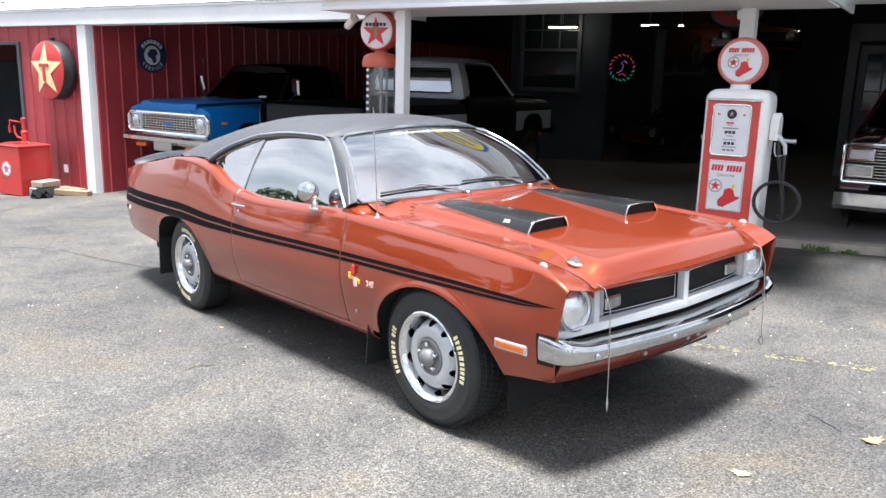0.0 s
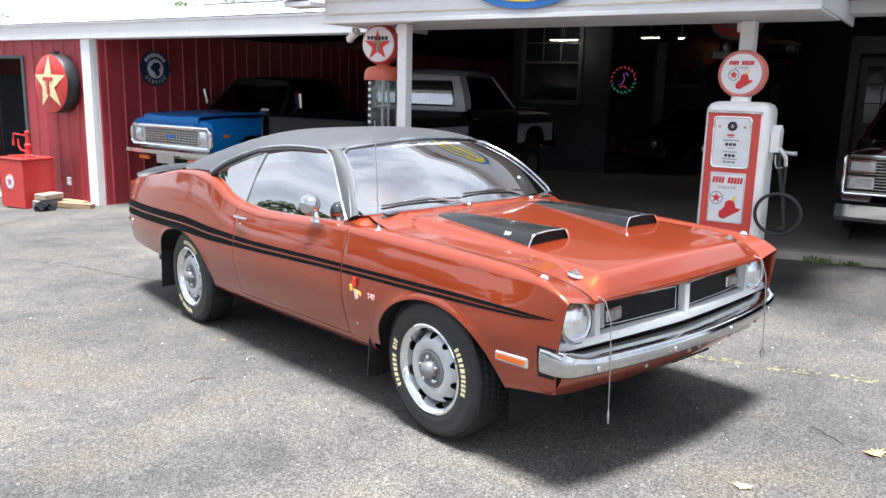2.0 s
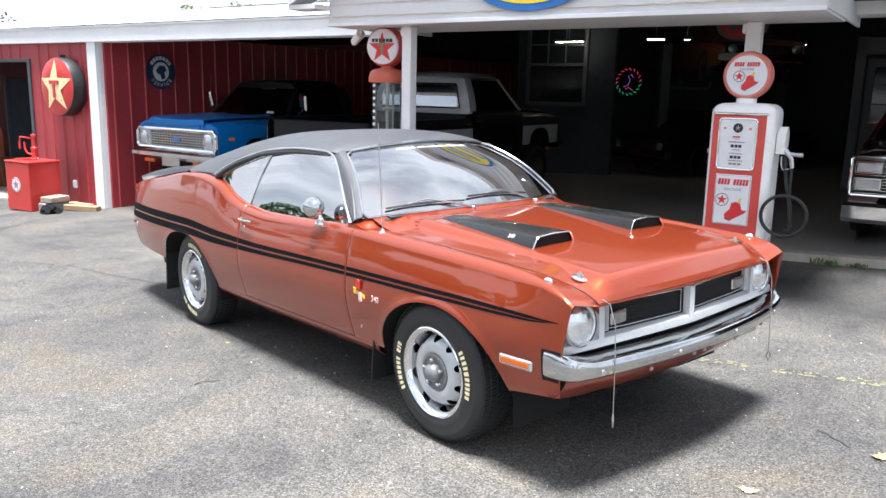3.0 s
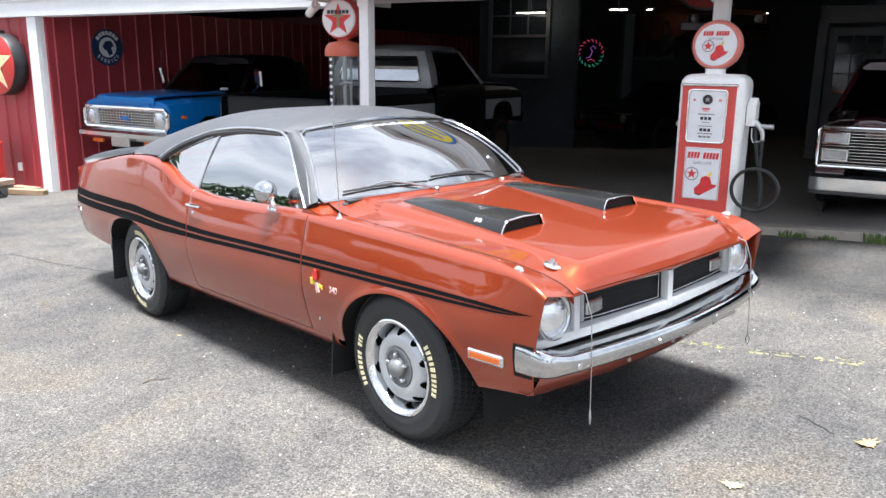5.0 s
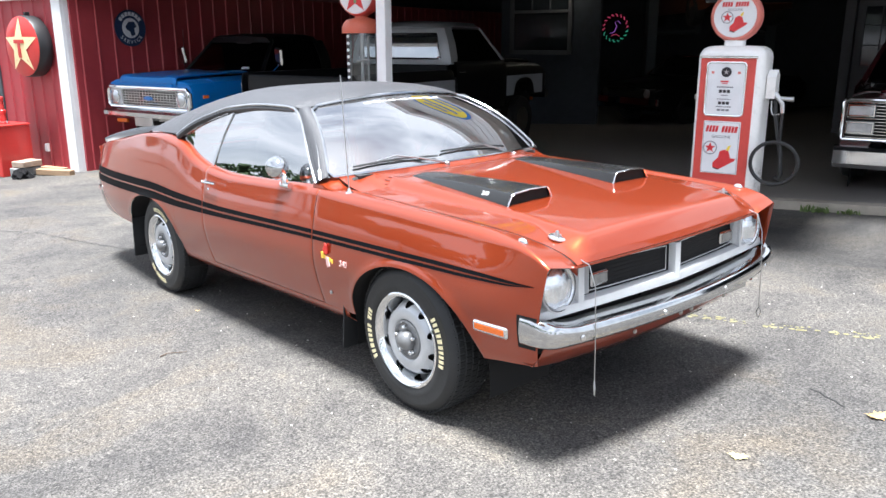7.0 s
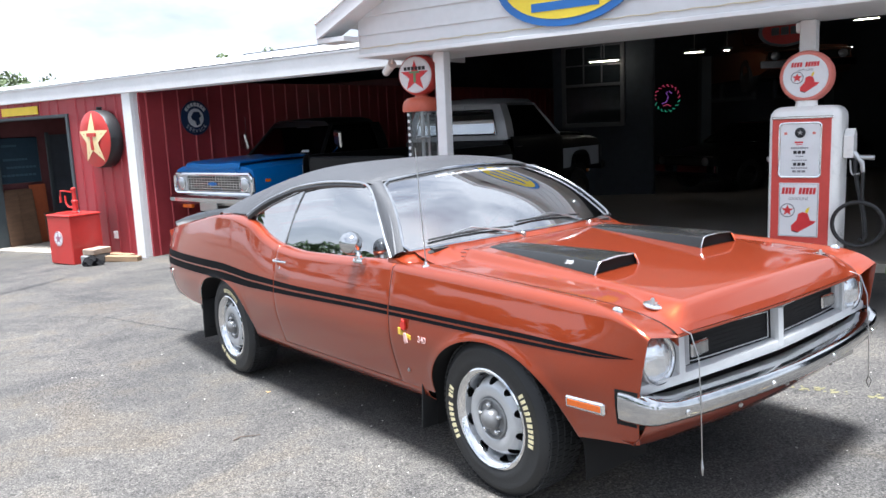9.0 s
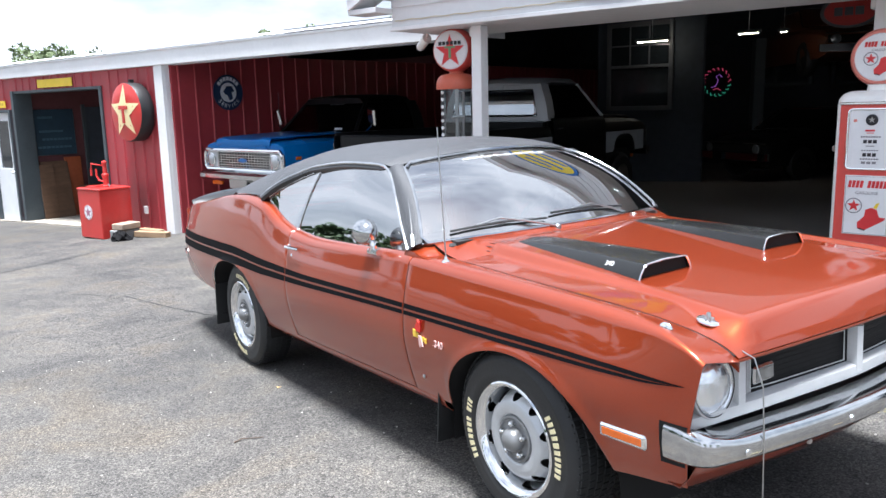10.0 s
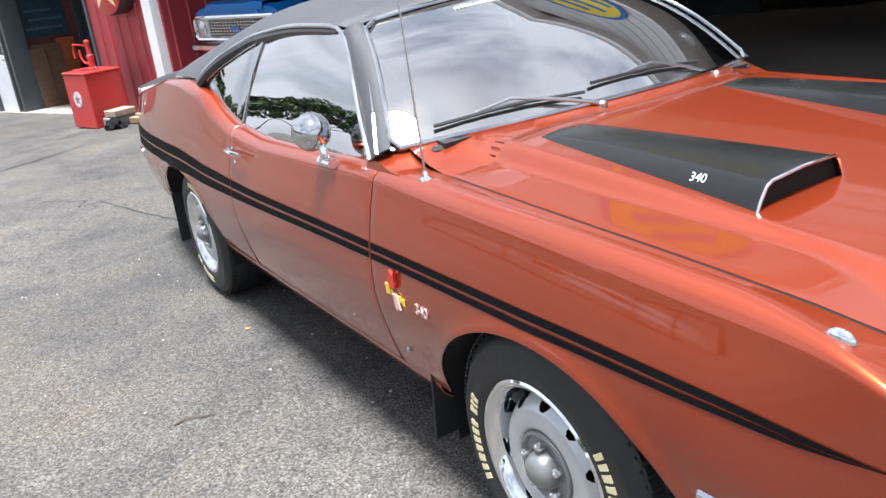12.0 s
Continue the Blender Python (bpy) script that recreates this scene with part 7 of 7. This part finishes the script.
    for s in (-1, 1):
        for y in (0.80, 4.05):
            w = new("wheel")
            w.parent = t
            w.matrix_basis = pose(s * 0.84, y, rw, 0, 90 * s, 0)
            tagged(w, "black truck tyre on bright rim")
            part("tyre", Geo().lathe([(0.21, -0.12), (0.33, -0.13), (rw - 0.01, -0.10), (rw, -0.05), (rw, 0.05), (rw - 0.01, 0.10), (0.33, 0.13), (0.21, 0.12)], 36, caps=False), RUBBER, w)
            part("rim", Geo().lathe([(0.21, 0.12), (0.20, 0.06), (0.11, 0.07), (0.08, 0.11), (0.001, 0.12)], 28), trim, w)
            part("wheel_well", Geo().box((-0.18 * 1, 0, 0), (0.01, 0.9, 0.9), 0.002, m=pose(0, 0, -0.16, 0, 90, 0)), BLACK, w)
    return t


def stations_bed():
    xs = set(round(y, 3) for y in steps(3.02, 5.25, 20))
    for k in range(21):
        xs.add(round(4.05 - 0.4605 * math.cos(math.pi * k / 20), 4))
    return sorted(xs)


BLUE_PAINT = mat("royal_blue_paint", (0.008, 0.15, 0.46), 0.35, metal=0.1, vary=0.05, scale=100, coat=0.35, spec=0.2)
BLACK_PAINT = mat("black_truck_paint", (0.006, 0.0065, 0.008), 0.4, vary=0.1, scale=4, coat=0.1, spec=0.2)
WHITE_PAINT = mat("white_truck_paint", (0.46, 0.48, 0.51), 0.3, vary=0.05, scale=4, coat=0.6)
MAROON = mat("maroon_paint", (0.06, 0.008, 0.012), 0.25, vary=0.08, scale=50, coat=1.0)
# The blue truck's cab roof and pillars are drawn black.
pickup(BLD @ pose(1.62, 0.25, apron_w(1.6) + 0.07, 0, 0, -2), "royal blue lifted pickup truck, cab roof drawn black, with chrome grille", BLUE_PAINT, BLUE_PAINT, BLACK_PAINT, 0.19, "round", mirrors=True)
pickup(BLD @ pose(4.52, 5.55, apron_w(5.9) + 0.08, 0, 0, 180), "black and white two-tone pickup truck parked inside", BLACK_PAINT, WHITE_PAINT, WHITE_PAINT, 0.17, "round")
pickup(BLD @ pose(11.66, 1.45, apron_w(11.6) + 0.08, 0, 0, 2), "dark maroon pickup truck with stacked headlamps", MAROON, MAROON, MAROON, -0.22, "square")

# ---------------------------------------------------------------- inside the garage
TUBE = mat("lit_fluorescent_tube", (1, 0.95, 0.75), 0.5, emit=(1.0, 0.88, 0.66), emit_strength=15.0)
for u, v, w, ln, rz in ((4.45, 8.0, 3.04, 0.62, 0), (6.30, 8.0, 3.06, 0.34, 0), (6.85, 8.2, 3.06, 0.10, 0), (3.75, 9.0, 3.26, 0.25, 0), (9.0, 9.5, 3.5, 0.4, 0)):
    lamp = thing("strip_light", BLD @ pose(u, v, w, 0, 0, rz), "lit fluorescent strip hanging in the garage", "lamp", "strip lights")
    part("housing", Geo().box((0, 0, 0.04), (ln + 0.1, 0.05, 0.05), 0.01), GREY_FRAME, lamp)
    part("tube", Geo().tube([(-ln / 2, 0, 0), (ln / 2, 0, 0)], 0.007, 8), TUBE, lamp)
    part("hanger", Geo().tube([(0, 0, 0.06), (0, 0, 2.80 + 0.1386 * v - w)], 0.006, 5), STEEL, lamp)
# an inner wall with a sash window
# White frames, coloured dark to carry the garage's gloom.
FRAME_DIM = mat("gloom_dimmed_white", (0.10, 0.105, 0.115), 0.5, vary=0.1, scale=3)
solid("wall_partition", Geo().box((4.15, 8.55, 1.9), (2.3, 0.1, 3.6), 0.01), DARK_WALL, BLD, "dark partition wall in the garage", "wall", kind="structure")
w2 = thing("window_2", BLD @ pose(3.97, 8.47, 2.60), "white sash window in the inner wall", "window", kind="structure")
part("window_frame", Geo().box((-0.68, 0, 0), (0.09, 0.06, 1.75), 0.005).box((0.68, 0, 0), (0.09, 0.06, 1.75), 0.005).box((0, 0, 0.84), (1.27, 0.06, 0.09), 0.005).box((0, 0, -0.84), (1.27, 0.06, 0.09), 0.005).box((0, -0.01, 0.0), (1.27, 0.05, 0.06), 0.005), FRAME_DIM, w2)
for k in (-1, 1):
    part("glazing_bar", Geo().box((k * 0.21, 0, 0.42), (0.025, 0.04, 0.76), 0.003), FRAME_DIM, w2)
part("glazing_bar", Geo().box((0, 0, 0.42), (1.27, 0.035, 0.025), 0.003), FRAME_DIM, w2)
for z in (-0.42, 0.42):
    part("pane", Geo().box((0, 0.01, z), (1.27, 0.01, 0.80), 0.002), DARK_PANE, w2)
# neon ring
neon = thing("neon_sign", BLD @ pose(3.5, 14.15, 2.34, 90, 0, 0), "small round lit neon sign in pink and green", "sign")
NEON_PINK = mat("neon_pink", (0.9, 0.2, 0.3), 0.4, emit=(1.0, 0.10, 0.22), emit_strength=0.15)
NEON_GREEN = mat("neon_green", (0.2, 0.9, 0.5), 0.4, emit=(0.08, 0.75, 0.45), emit_strength=0.12)
NEON_VIOLET = mat("neon_violet", (0.6, 0.3, 0.8), 0.4, emit=(0.45, 0.15, 0.75), emit_strength=0.15)
part("backing", Geo().prism(disc(0.40, 36), 0, 0.03), BLACK_RIM, neon)
for k in range(18):
    a = 2 * math.pi * k / 18
    part("tube", Geo().tube([(0.31 * math.cos(a), 0.31 * math.sin(a), 0.05), (0.37 * math.cos(a + 0.12), 0.37 * math.sin(a + 0.12), 0.05), (0.36 * math.cos(a + 0.2), 0.36 * math.sin(a + 0.2), 0.05)], 0.009, 5), NEON_GREEN if math.sin(a) < 0.2 and math.cos(a) > -2 and math.sin(a) < -0.1 else NEON_PINK, neon)
part("tube", Geo().tube([(-0.14, -0.14, 0.05), (-0.02, -0.10, 0.05), (0.04, 0.04, 0.05), (-0.02, 0.14, 0.05), (0.06, 0.20, 0.05), (0.14, 0.12, 0.05)], 0.009, 5), NEON_VIOLET, neon)
part("tube", Geo().tube([(-0.10, -0.20, 0.05), (0.02, -0.16, 0.05), (0.12, -0.22, 0.05)], 0.009, 5), NEON_PINK, neon)
# red and white hanging oval behind the post
ov = thing("hanging_sign", BLD @ pose(8.40, 6.0, 3.12, 90, 0, 0), "red oval sign with a white edge", "sign")
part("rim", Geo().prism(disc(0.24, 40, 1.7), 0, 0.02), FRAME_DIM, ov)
part("panel", Geo().prism(disc(0.20, 40, 1.75), 0.02, 0.024), RED_ENAMEL, ov)
bars(ov, 0, 0, 0.42, 0.12, FRAME_DIM, 0.024, n=3)
part("chain", Geo().tube([(-0.2, 0.22, 0.01), (-0.2, 0.6, 0.01)], 0.006, 5).tube([(0.2, 0.22, 0.01), (0.2, 0.6, 0.01)], 0.006, 5), STEEL, ov)


def coupe(m, label, paint):
    """A dark car deep in the garage, of which only its bright parts show."""
    c = thing("parked_car", m, label, "car")
    rings = []
    for y, w, z0, z1 in ((0.0, 0.80, 0.40, 0.72), (0.15, 0.88, 0.32, 0.80), (1.2, 0.90, 0.28, 0.92), (3.4, 0.90, 0.28, 0.95), (4.4, 0.86, 0.32, 0.90), (4.6, 0.80, 0.40, 0.80)):
        rings.append([(x * w, y, z0 + (z1 - z0) * t) for x, t in ((-0.95, 0), (-1, 0.4), (-0.96, 0.85), (-0.85, 1), (0, 1.06), (0.85, 1), (0.96, 0.85), (1, 0.4), (0.95, 0))])
    part("body", Geo().loft(rings), paint, c)
    part("roof", Geo().loft([[(x * w, y, z) for x, z in ((-1, 0.9), (-0.86, zt - 0.05), (-0.7, zt), (0.7, zt), (0.86, zt - 0.05), (1, 0.9))] for y, w, zt in ((1.3, 0.8, 0.98), (1.9, 0.78, 1.36), (2.8, 0.76, 1.38), (3.6, 0.72, 1.0))]), paint, c)
    part("front_bumper", Geo().loft([[(x, -0.06 + 0.1 * abs(x) ** 3, z) for z in (0.42, 0.45, 0.52, 0.55)] + [(x, 0.05, 0.55), (x, 0.05, 0.42)] for x in steps(-0.88, 0.88, 10)]), CHROME, c)
    part("grille", Geo().box((0, -0.01, 0.64), (1.5, 0.03, 0.14), 0.01), BLACK, c)
    part("hood_trim", Geo().tube([(-0.8, 0.0, 0.74), (0, -0.04, 0.76), (0.8, 0.0, 0.74)], 0.012, 6), CHROME, c)
    part("windshield_trim", Geo().tube([(-0.78, 1.28, 0.96), (-0.68, 1.86, 1.34), (0.68, 1.86, 1.34), (0.78, 1.28, 0.96), (-0.78, 1.28, 0.96)], 0.014, 6), CHROME, c)
    for s in (-1, 1):
        part("headlamp", Geo().lathe([(0.09, 0), (0.085, 0.02), (0.001, 0.04)], 20, m=pose(s * 0.62, -0.02, 0.64, 90, 0, 0)), LAMP_GLASS, c)
        for y in (0.9, 3.7):
            part("wheel", Geo().lathe([(0.20, -0.1), (0.31, -0.1), (0.33, -0.06), (0.33, 0.06), (0.31, 0.1), (0.20, 0.1), (0.18, 0.06), (0.001, 0.07)], 28, m=pose(s * 0.80, y, 0.33, 0, 90 * s, 0)), RUBBER, c)
    return c


coupe(BLD @ pose(5.9, 8.6, apron_w(5.9) + 0.08, 0, 0, -28), "dark coupe parked deep in the garage", BLACK_PAINT)
ORANGE_PAINT = mat("dull_orange_paint", (0.14, 0.045, 0.02), 0.3, vary=0.06, scale=50, coat=0.8)
coupe(BLD @ pose(8.1, 9.1, 2.28, 0, 0, 33), "orange coupe raised on a two-post lift", ORANGE_PAINT)
LIFT_W = apron_w(8.1) + 0.08
lift = thing("car_lift", BLD @ pose(8.1, 9.1, LIFT_W, 0, 0, 33), "dark steel two-post car lift in the garage", "lift")
for s in (-1, 1):
    part("post", Geo().box((s * 1.30, 2.3, 1.35), (0.22, 0.28, 2.70), 0.01), GREY_FRAME, lift)
    part("foot", Geo().box((s * 1.30, 2.3, 0.015), (0.45, 0.6, 0.03), 0.005), GREY_FRAME, lift)
    for y in (1.2, 3.4):
        part("arm", Geo().tube([(s * 1.22, 2.3, 2.16 - LIFT_W), (s * 0.60, y, 2.16 - LIFT_W + 0.02)], 0.05, 6).lathe([(0.06, 0), (0.06, 0.42)], 12, m=pose(s * 0.60, y, 2.16 - LIFT_W)), GREY_FRAME, lift)
# a glazed white door behind the maroon truck
d3 = thing("door_3", BLD @ pose(10.55, 7.6, 1.72), "pale glazed inner door", "door", kind="structure")
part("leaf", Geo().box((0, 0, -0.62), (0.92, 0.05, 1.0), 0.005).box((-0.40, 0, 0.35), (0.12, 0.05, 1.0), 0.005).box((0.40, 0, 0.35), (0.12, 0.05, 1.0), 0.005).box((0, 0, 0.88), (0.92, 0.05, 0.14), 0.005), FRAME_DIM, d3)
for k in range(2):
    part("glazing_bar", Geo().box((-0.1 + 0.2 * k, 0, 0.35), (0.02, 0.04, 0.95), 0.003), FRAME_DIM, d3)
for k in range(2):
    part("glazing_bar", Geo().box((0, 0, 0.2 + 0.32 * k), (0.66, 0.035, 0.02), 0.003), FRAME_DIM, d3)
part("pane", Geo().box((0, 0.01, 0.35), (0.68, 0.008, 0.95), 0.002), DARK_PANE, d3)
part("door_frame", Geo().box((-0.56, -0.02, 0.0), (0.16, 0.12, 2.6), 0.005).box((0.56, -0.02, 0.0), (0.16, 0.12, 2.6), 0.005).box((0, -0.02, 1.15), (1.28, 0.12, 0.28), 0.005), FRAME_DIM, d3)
solid("wall_office", Geo().box((13.3, 7.75, 1.9), (5.2, 0.1, 3.8), 0.01), DARK_WALL, BLD, "dark office wall in the garage", "wall", kind="structure")

# ---------------------------------------------------------------- small things on the apron
LEAF = mat("dry_leaf", (0.50, 0.33, 0.14), 0.7, vary=0.3, scale=30)
LEAF_PALE = mat("pale_leaf", (0.55, 0.50, 0.28), 0.7, vary=0.25, scale=30)
TWIG = mat("twig_bark", (0.10, 0.075, 0.06), 0.9, vary=0.3, scale=30)


def maple_leaf(x, y, s, turn, material, label):
    out = []
    for k in range(22):
        a = 2 * math.pi * k / 22
        r = s * (1.0 if k % 4 == 0 else 0.55 if k % 2 else 0.78)
        out.append((r * math.cos(a), 0.75 * r * math.sin(a), 0.004 + 0.25 * s * (abs(math.cos(a)) * r / s) ** 2))
    g = Geo().add([(0, 0, 0.006)] + out, [(0, i + 1, (i + 1) % 22 + 1) for i in range(22)])
    ob = solid("fallen_leaf", g, material, LEVEL @ pose(x, y, 0.002, 0, 0, turn), label, "leaf", "fallen leaves")
    md = ob.modifiers.new("thickness", "SOLIDIFY")
    md.thickness = 0.001


maple_leaf(1.222, -0.19, 0.045, 20, LEAF_PALE, "pale dry leaf lying on the asphalt")
maple_leaf(1.450, 0.52, 0.060, 70, LEAF, "yellow dry leaf lying on the asphalt")
maple_leaf(-2.14, -0.87, 0.018, 40, LEAF, "small tan leaf scrap on the asphalt")
tw = [(-1.505, -1.368, 0.005), (-1.512, -1.322, 0.010), (-1.492, -1.285, 0.008), (-1.472, -1.228, 0.004)]
solid("twig", Geo().tube(tw, lambda t: 0.0038 - 0.0018 * t, 6), TWIG, LEVEL, "thin dark twig lying on the asphalt", "twig")
# open joints and cracks in the asphalt, and a worn yellow line
TAR = mat("black_crack_filler", (0.015, 0.015, 0.016), 0.7)


def crack(name, pts, width, label, seed=1):
    random.seed(seed)
    rows = []
    for i in range(len(pts) - 1):
        p, q = Vector((*pts[i], 0)), Vector((*pts[i + 1], 0))
        n = max(2, int((q - p).length / 0.06))
        side_v = (q - p).normalized().cross(Vector((0, 0, 1)))
        for k in range(n):
            c = p.lerp(q, k / n) + side_v * random.uniform(-0.012, 0.012)
            w = width * random.uniform(0.4, 1.1)
            rows.append([c - side_v * w + Vector((0, 0, 0.001)), c + Vector((0, 0, 0.003)), c + side_v * w + Vector((0, 0, 0.001))])
    solid(name, Geo().grid(rows), TAR, LEVEL @ pose(0, 0, 0.001), label, "crack", kind="structure")


crack("crack_joint", [(-7.2, -4.6), (-8.0, -3.1), (-8.54, -2.07), (-8.72, -1.7), (-8.98, -1.29), (-9.26, -0.84), (-9.61, -0.43)], 0.036, "long dark open joint in the asphalt", 2)
crack("crack_hairline", [(-6.43, -1.31), (-6.02, -1.0), (-5.81, -1.10), (-5.85, -0.91), (-5.32, -0.80), (-4.9, -0.70), (-4.5, -0.60), (-4.19, -0.47)], 0.009, "branching hairline crack in the asphalt", 3)
crack("crack_near", [(-9.6, -4.4), (-8.3, -3.6), (-7.4, -3.5), (-6.6, -2.9)], 0.008, "hairline crack in the asphalt", 4)
crack("crack_short", [(1.129, 0.613), (1.176, 0.586), (1.238, 0.559), (1.292, 0.536), (1.346, 0.514)], 0.006, "short hairline crack in the asphalt", 6)
WORN_YELLOW = mat("worn_yellow_paint", (0.20, 0.185, 0.10), 0.8, vary=0.3, scale=20)
random.seed(9)
line = Geo()
for k in range(70):
    t = random.random()
    x, y = 0.15 + 0.95 * t, 1.12 + 0.38 * t + random.uniform(-0.045, 0.045)
    s = random.uniform(0.006, 0.022)
    line.prism([(x + s * random.uniform(0.5, 1.3) * math.cos(a), y + s * random.uniform(0.5, 1.0) * math.sin(a)) for a in steps(0, 5.2, 5)], 0.0012, 0.0024)
tagged(solid("worn_line", line, WORN_YELLOW, LEVEL, "flaking remains of a yellow painted line", "road marking"), kind="stuff")
# loose chippings
CHIP = mat("pale_stone_chips", (0.42, 0.40, 0.37), 0.8, vary=0.35, scale=40)
random.seed(21)
chips = Geo()
for k in range(420):
    x, y, s = random.uniform(-4.0, 2.4), random.uniform(-2.6, 2.2), random.choice((0.0018, 0.0025, 0.0035, 0.005))
    chips.box((0, 0, s * 0.5), (2.2 * s, 1.5 * s, 1.1 * s), s * 0.35, m=pose(x, y, 0, 0, 0, random.uniform(0, 180)))
tagged(solid("stone_chippings", chips, CHIP, LEVEL, "scattered pale stone chippings on the asphalt", "gravel"), kind="stuff")
# weeds along the slab edge
WEED = mat("weed_green", (0.11, 0.16, 0.045), 0.6, vary=0.4, scale=20)
random.seed(12)
for u, n, h in ((10.65, 26, 0.07), (10.95, 12, 0.05), (11.35, 34, 0.09), (11.6, 22, 0.08), (10.2, 10, 0.04), (12.1, 24, 0.08)):
    g = Geo()
    for k in range(n):
        a, r = random.uniform(0, 6.28), random.uniform(0, 0.09)
        x, y, l = r * math.cos(a) * 1.6, r * math.sin(a) * 0.5, h * random.uniform(0.5, 1.2)
        dx, dy, w = random.uniform(-0.04, 0.04), random.uniform(-0.04, 0.02), random.uniform(0.005, 0.012)
        g.add([(x - w, y, 0), (x + w, y, 0), (x + w + dx * 0.5, y + dy * 0.5, l * 0.7), (x + dx, y + dy, l), (x - w + dx * 0.5, y + dy * 0.5, l * 0.7)], [(0, 1, 2, 3, 4)])
    solid("weed_tuft", g, WEED, BLD @ pose(u, 0.57, apron_w(u)), "small green weed tuft at the slab edge", "weed", "weeds along the slab")

# ---------------------------------------------------------------- trees
BARK = mat("bark", (0.10, 0.08, 0.065), 0.9, vary=0.3, scale=6, bump=0.5, bump_scale=20)
FOLIAGE = mat("foliage", (0.15, 0.20, 0.09), 0.6, vary=0.45, scale=1.2, object_vary=0.15)
FOLIAGE_DARK = mat("dark_foliage", (0.045, 0.085, 0.028), 0.6, vary=0.45, scale=1.2, object_vary=0.15)


def tree(x, y, z, h, spread, seed, material, leaves=1500):
    """A tapered trunk with limbs and a crown of many leaf sprays."""
    rng = np.random.default_rng(seed)
    t = thing("tree", pose(x, y, z, 0, 0, seed * 47 % 360), "broad leafy green tree", "tree", "trees round the lot")
    wood = Geo().tube([(0, 0, -0.5), (0.1, 0, h * 0.25), (0.0, 0.15, h * 0.5), (0.1, 0.1, h * 0.85)], lambda s: h * 0.022 * (1 - 0.85 * s) + 0.02, 10)
    clumps = []
    for k in range(16):
        a, hh = rng.uniform(0, 2 * math.pi), rng.uniform(0.32, 0.9)
        r = spread * math.sin(math.pi * min(1, (hh - 0.12) / 0.95)) ** 0.7 * rng.uniform(0.45, 1.0)
        p = Vector((r * math.cos(a), r * math.sin(a), h * hh + 0.1 * h))
        wood.tube([(0.05, 0.05, h * hh * 0.75), p * 0.55 + Vector((0, 0, h * hh * 0.38)), p], lambda s: h * 0.008 * (1 - 0.8 * s) + 0.01, 6)
        clumps.append((p, rng.uniform(0.16, 0.30) * spread))
    clumps.append((Vector((0, 0, h * 0.95)), 0.3 * spread))
    part("trunk", wood, BARK, t)
    v, f = [], []
    for i in range(leaves):
        c, r = clumps[int(rng.integers(len(clumps)))]
        d = Vector(rng.normal(size=3)).normalized() * r * rng.uniform(0.35, 1.0) ** 0.5
        p = c + Vector((d.x, d.y, d.z * 0.75))
        s = rng.uniform(0.12, 0.30) * (spread / 4)
        q1 = Vector(rng.normal(size=3)).normalized()
        q2 = q1.cross(Vector(rng.normal(size=3))).normalized()
        k = len(v)
        v += [p - q1 * s, p + q2 * s * 0.5, p + q1 * s, p - q2 * s * 0.5]
        f.append((k, k + 1, k + 2, k + 3))
    g = Geo()
    g.v, g.f = [tuple(p) for p in v], f
    crown = part("crown", g, material, t)
    crown["kind"] = "stuff"


# beyond the roof
for k, (x, y, h, s) in enumerate(((-58, 7, 7.6, 3.4), (-64, 3, 7.2, 3.6), (-70, 9, 8.0, 4.0), (-52, 12.5, 6.8, 2.4), (-48, 18.5, 8.0, 2.2), (-47, 21.5, 8.2, 2.2), (-46, 25, 8.8, 2.2), (-75, -4, 8.0, 4.0), (-66, -9, 6.4, 4.0))):
    tree(x, y, ground_height(x, y) - 0.8, h, s, 10 + k, FOLIAGE, 1100)
# behind and beside the camera
for k, (x, y, h, s) in enumerate(((-14, -40, 7.2, 5.0), (-6, -44, 7.7, 5.4), (2, -42, 6.7, 5.0), (10, -43, 7.7, 5.4), (19, -40, 6.7, 5.0), (29, -34, 7.2, 5.4), (38, -22, 6.2, 5.0), (42, -8, 5.7, 4.6), (-24, -38, 7.2, 5.0), (-33, -32, 7.7, 5.0), (-42, -26, 7.2, 5.0), (44, 6, 5.1, 4.6), (-19, -44, 8.3, 5.4), (-29, -40, 7.7, 5.4), (-38, -33, 7.7, 5.4), (-48, -20, 6.7, 4.6))):
    tree(x, y, ground_height(x, y), h, s, 40 + k, FOLIAGE_DARK, 4200)
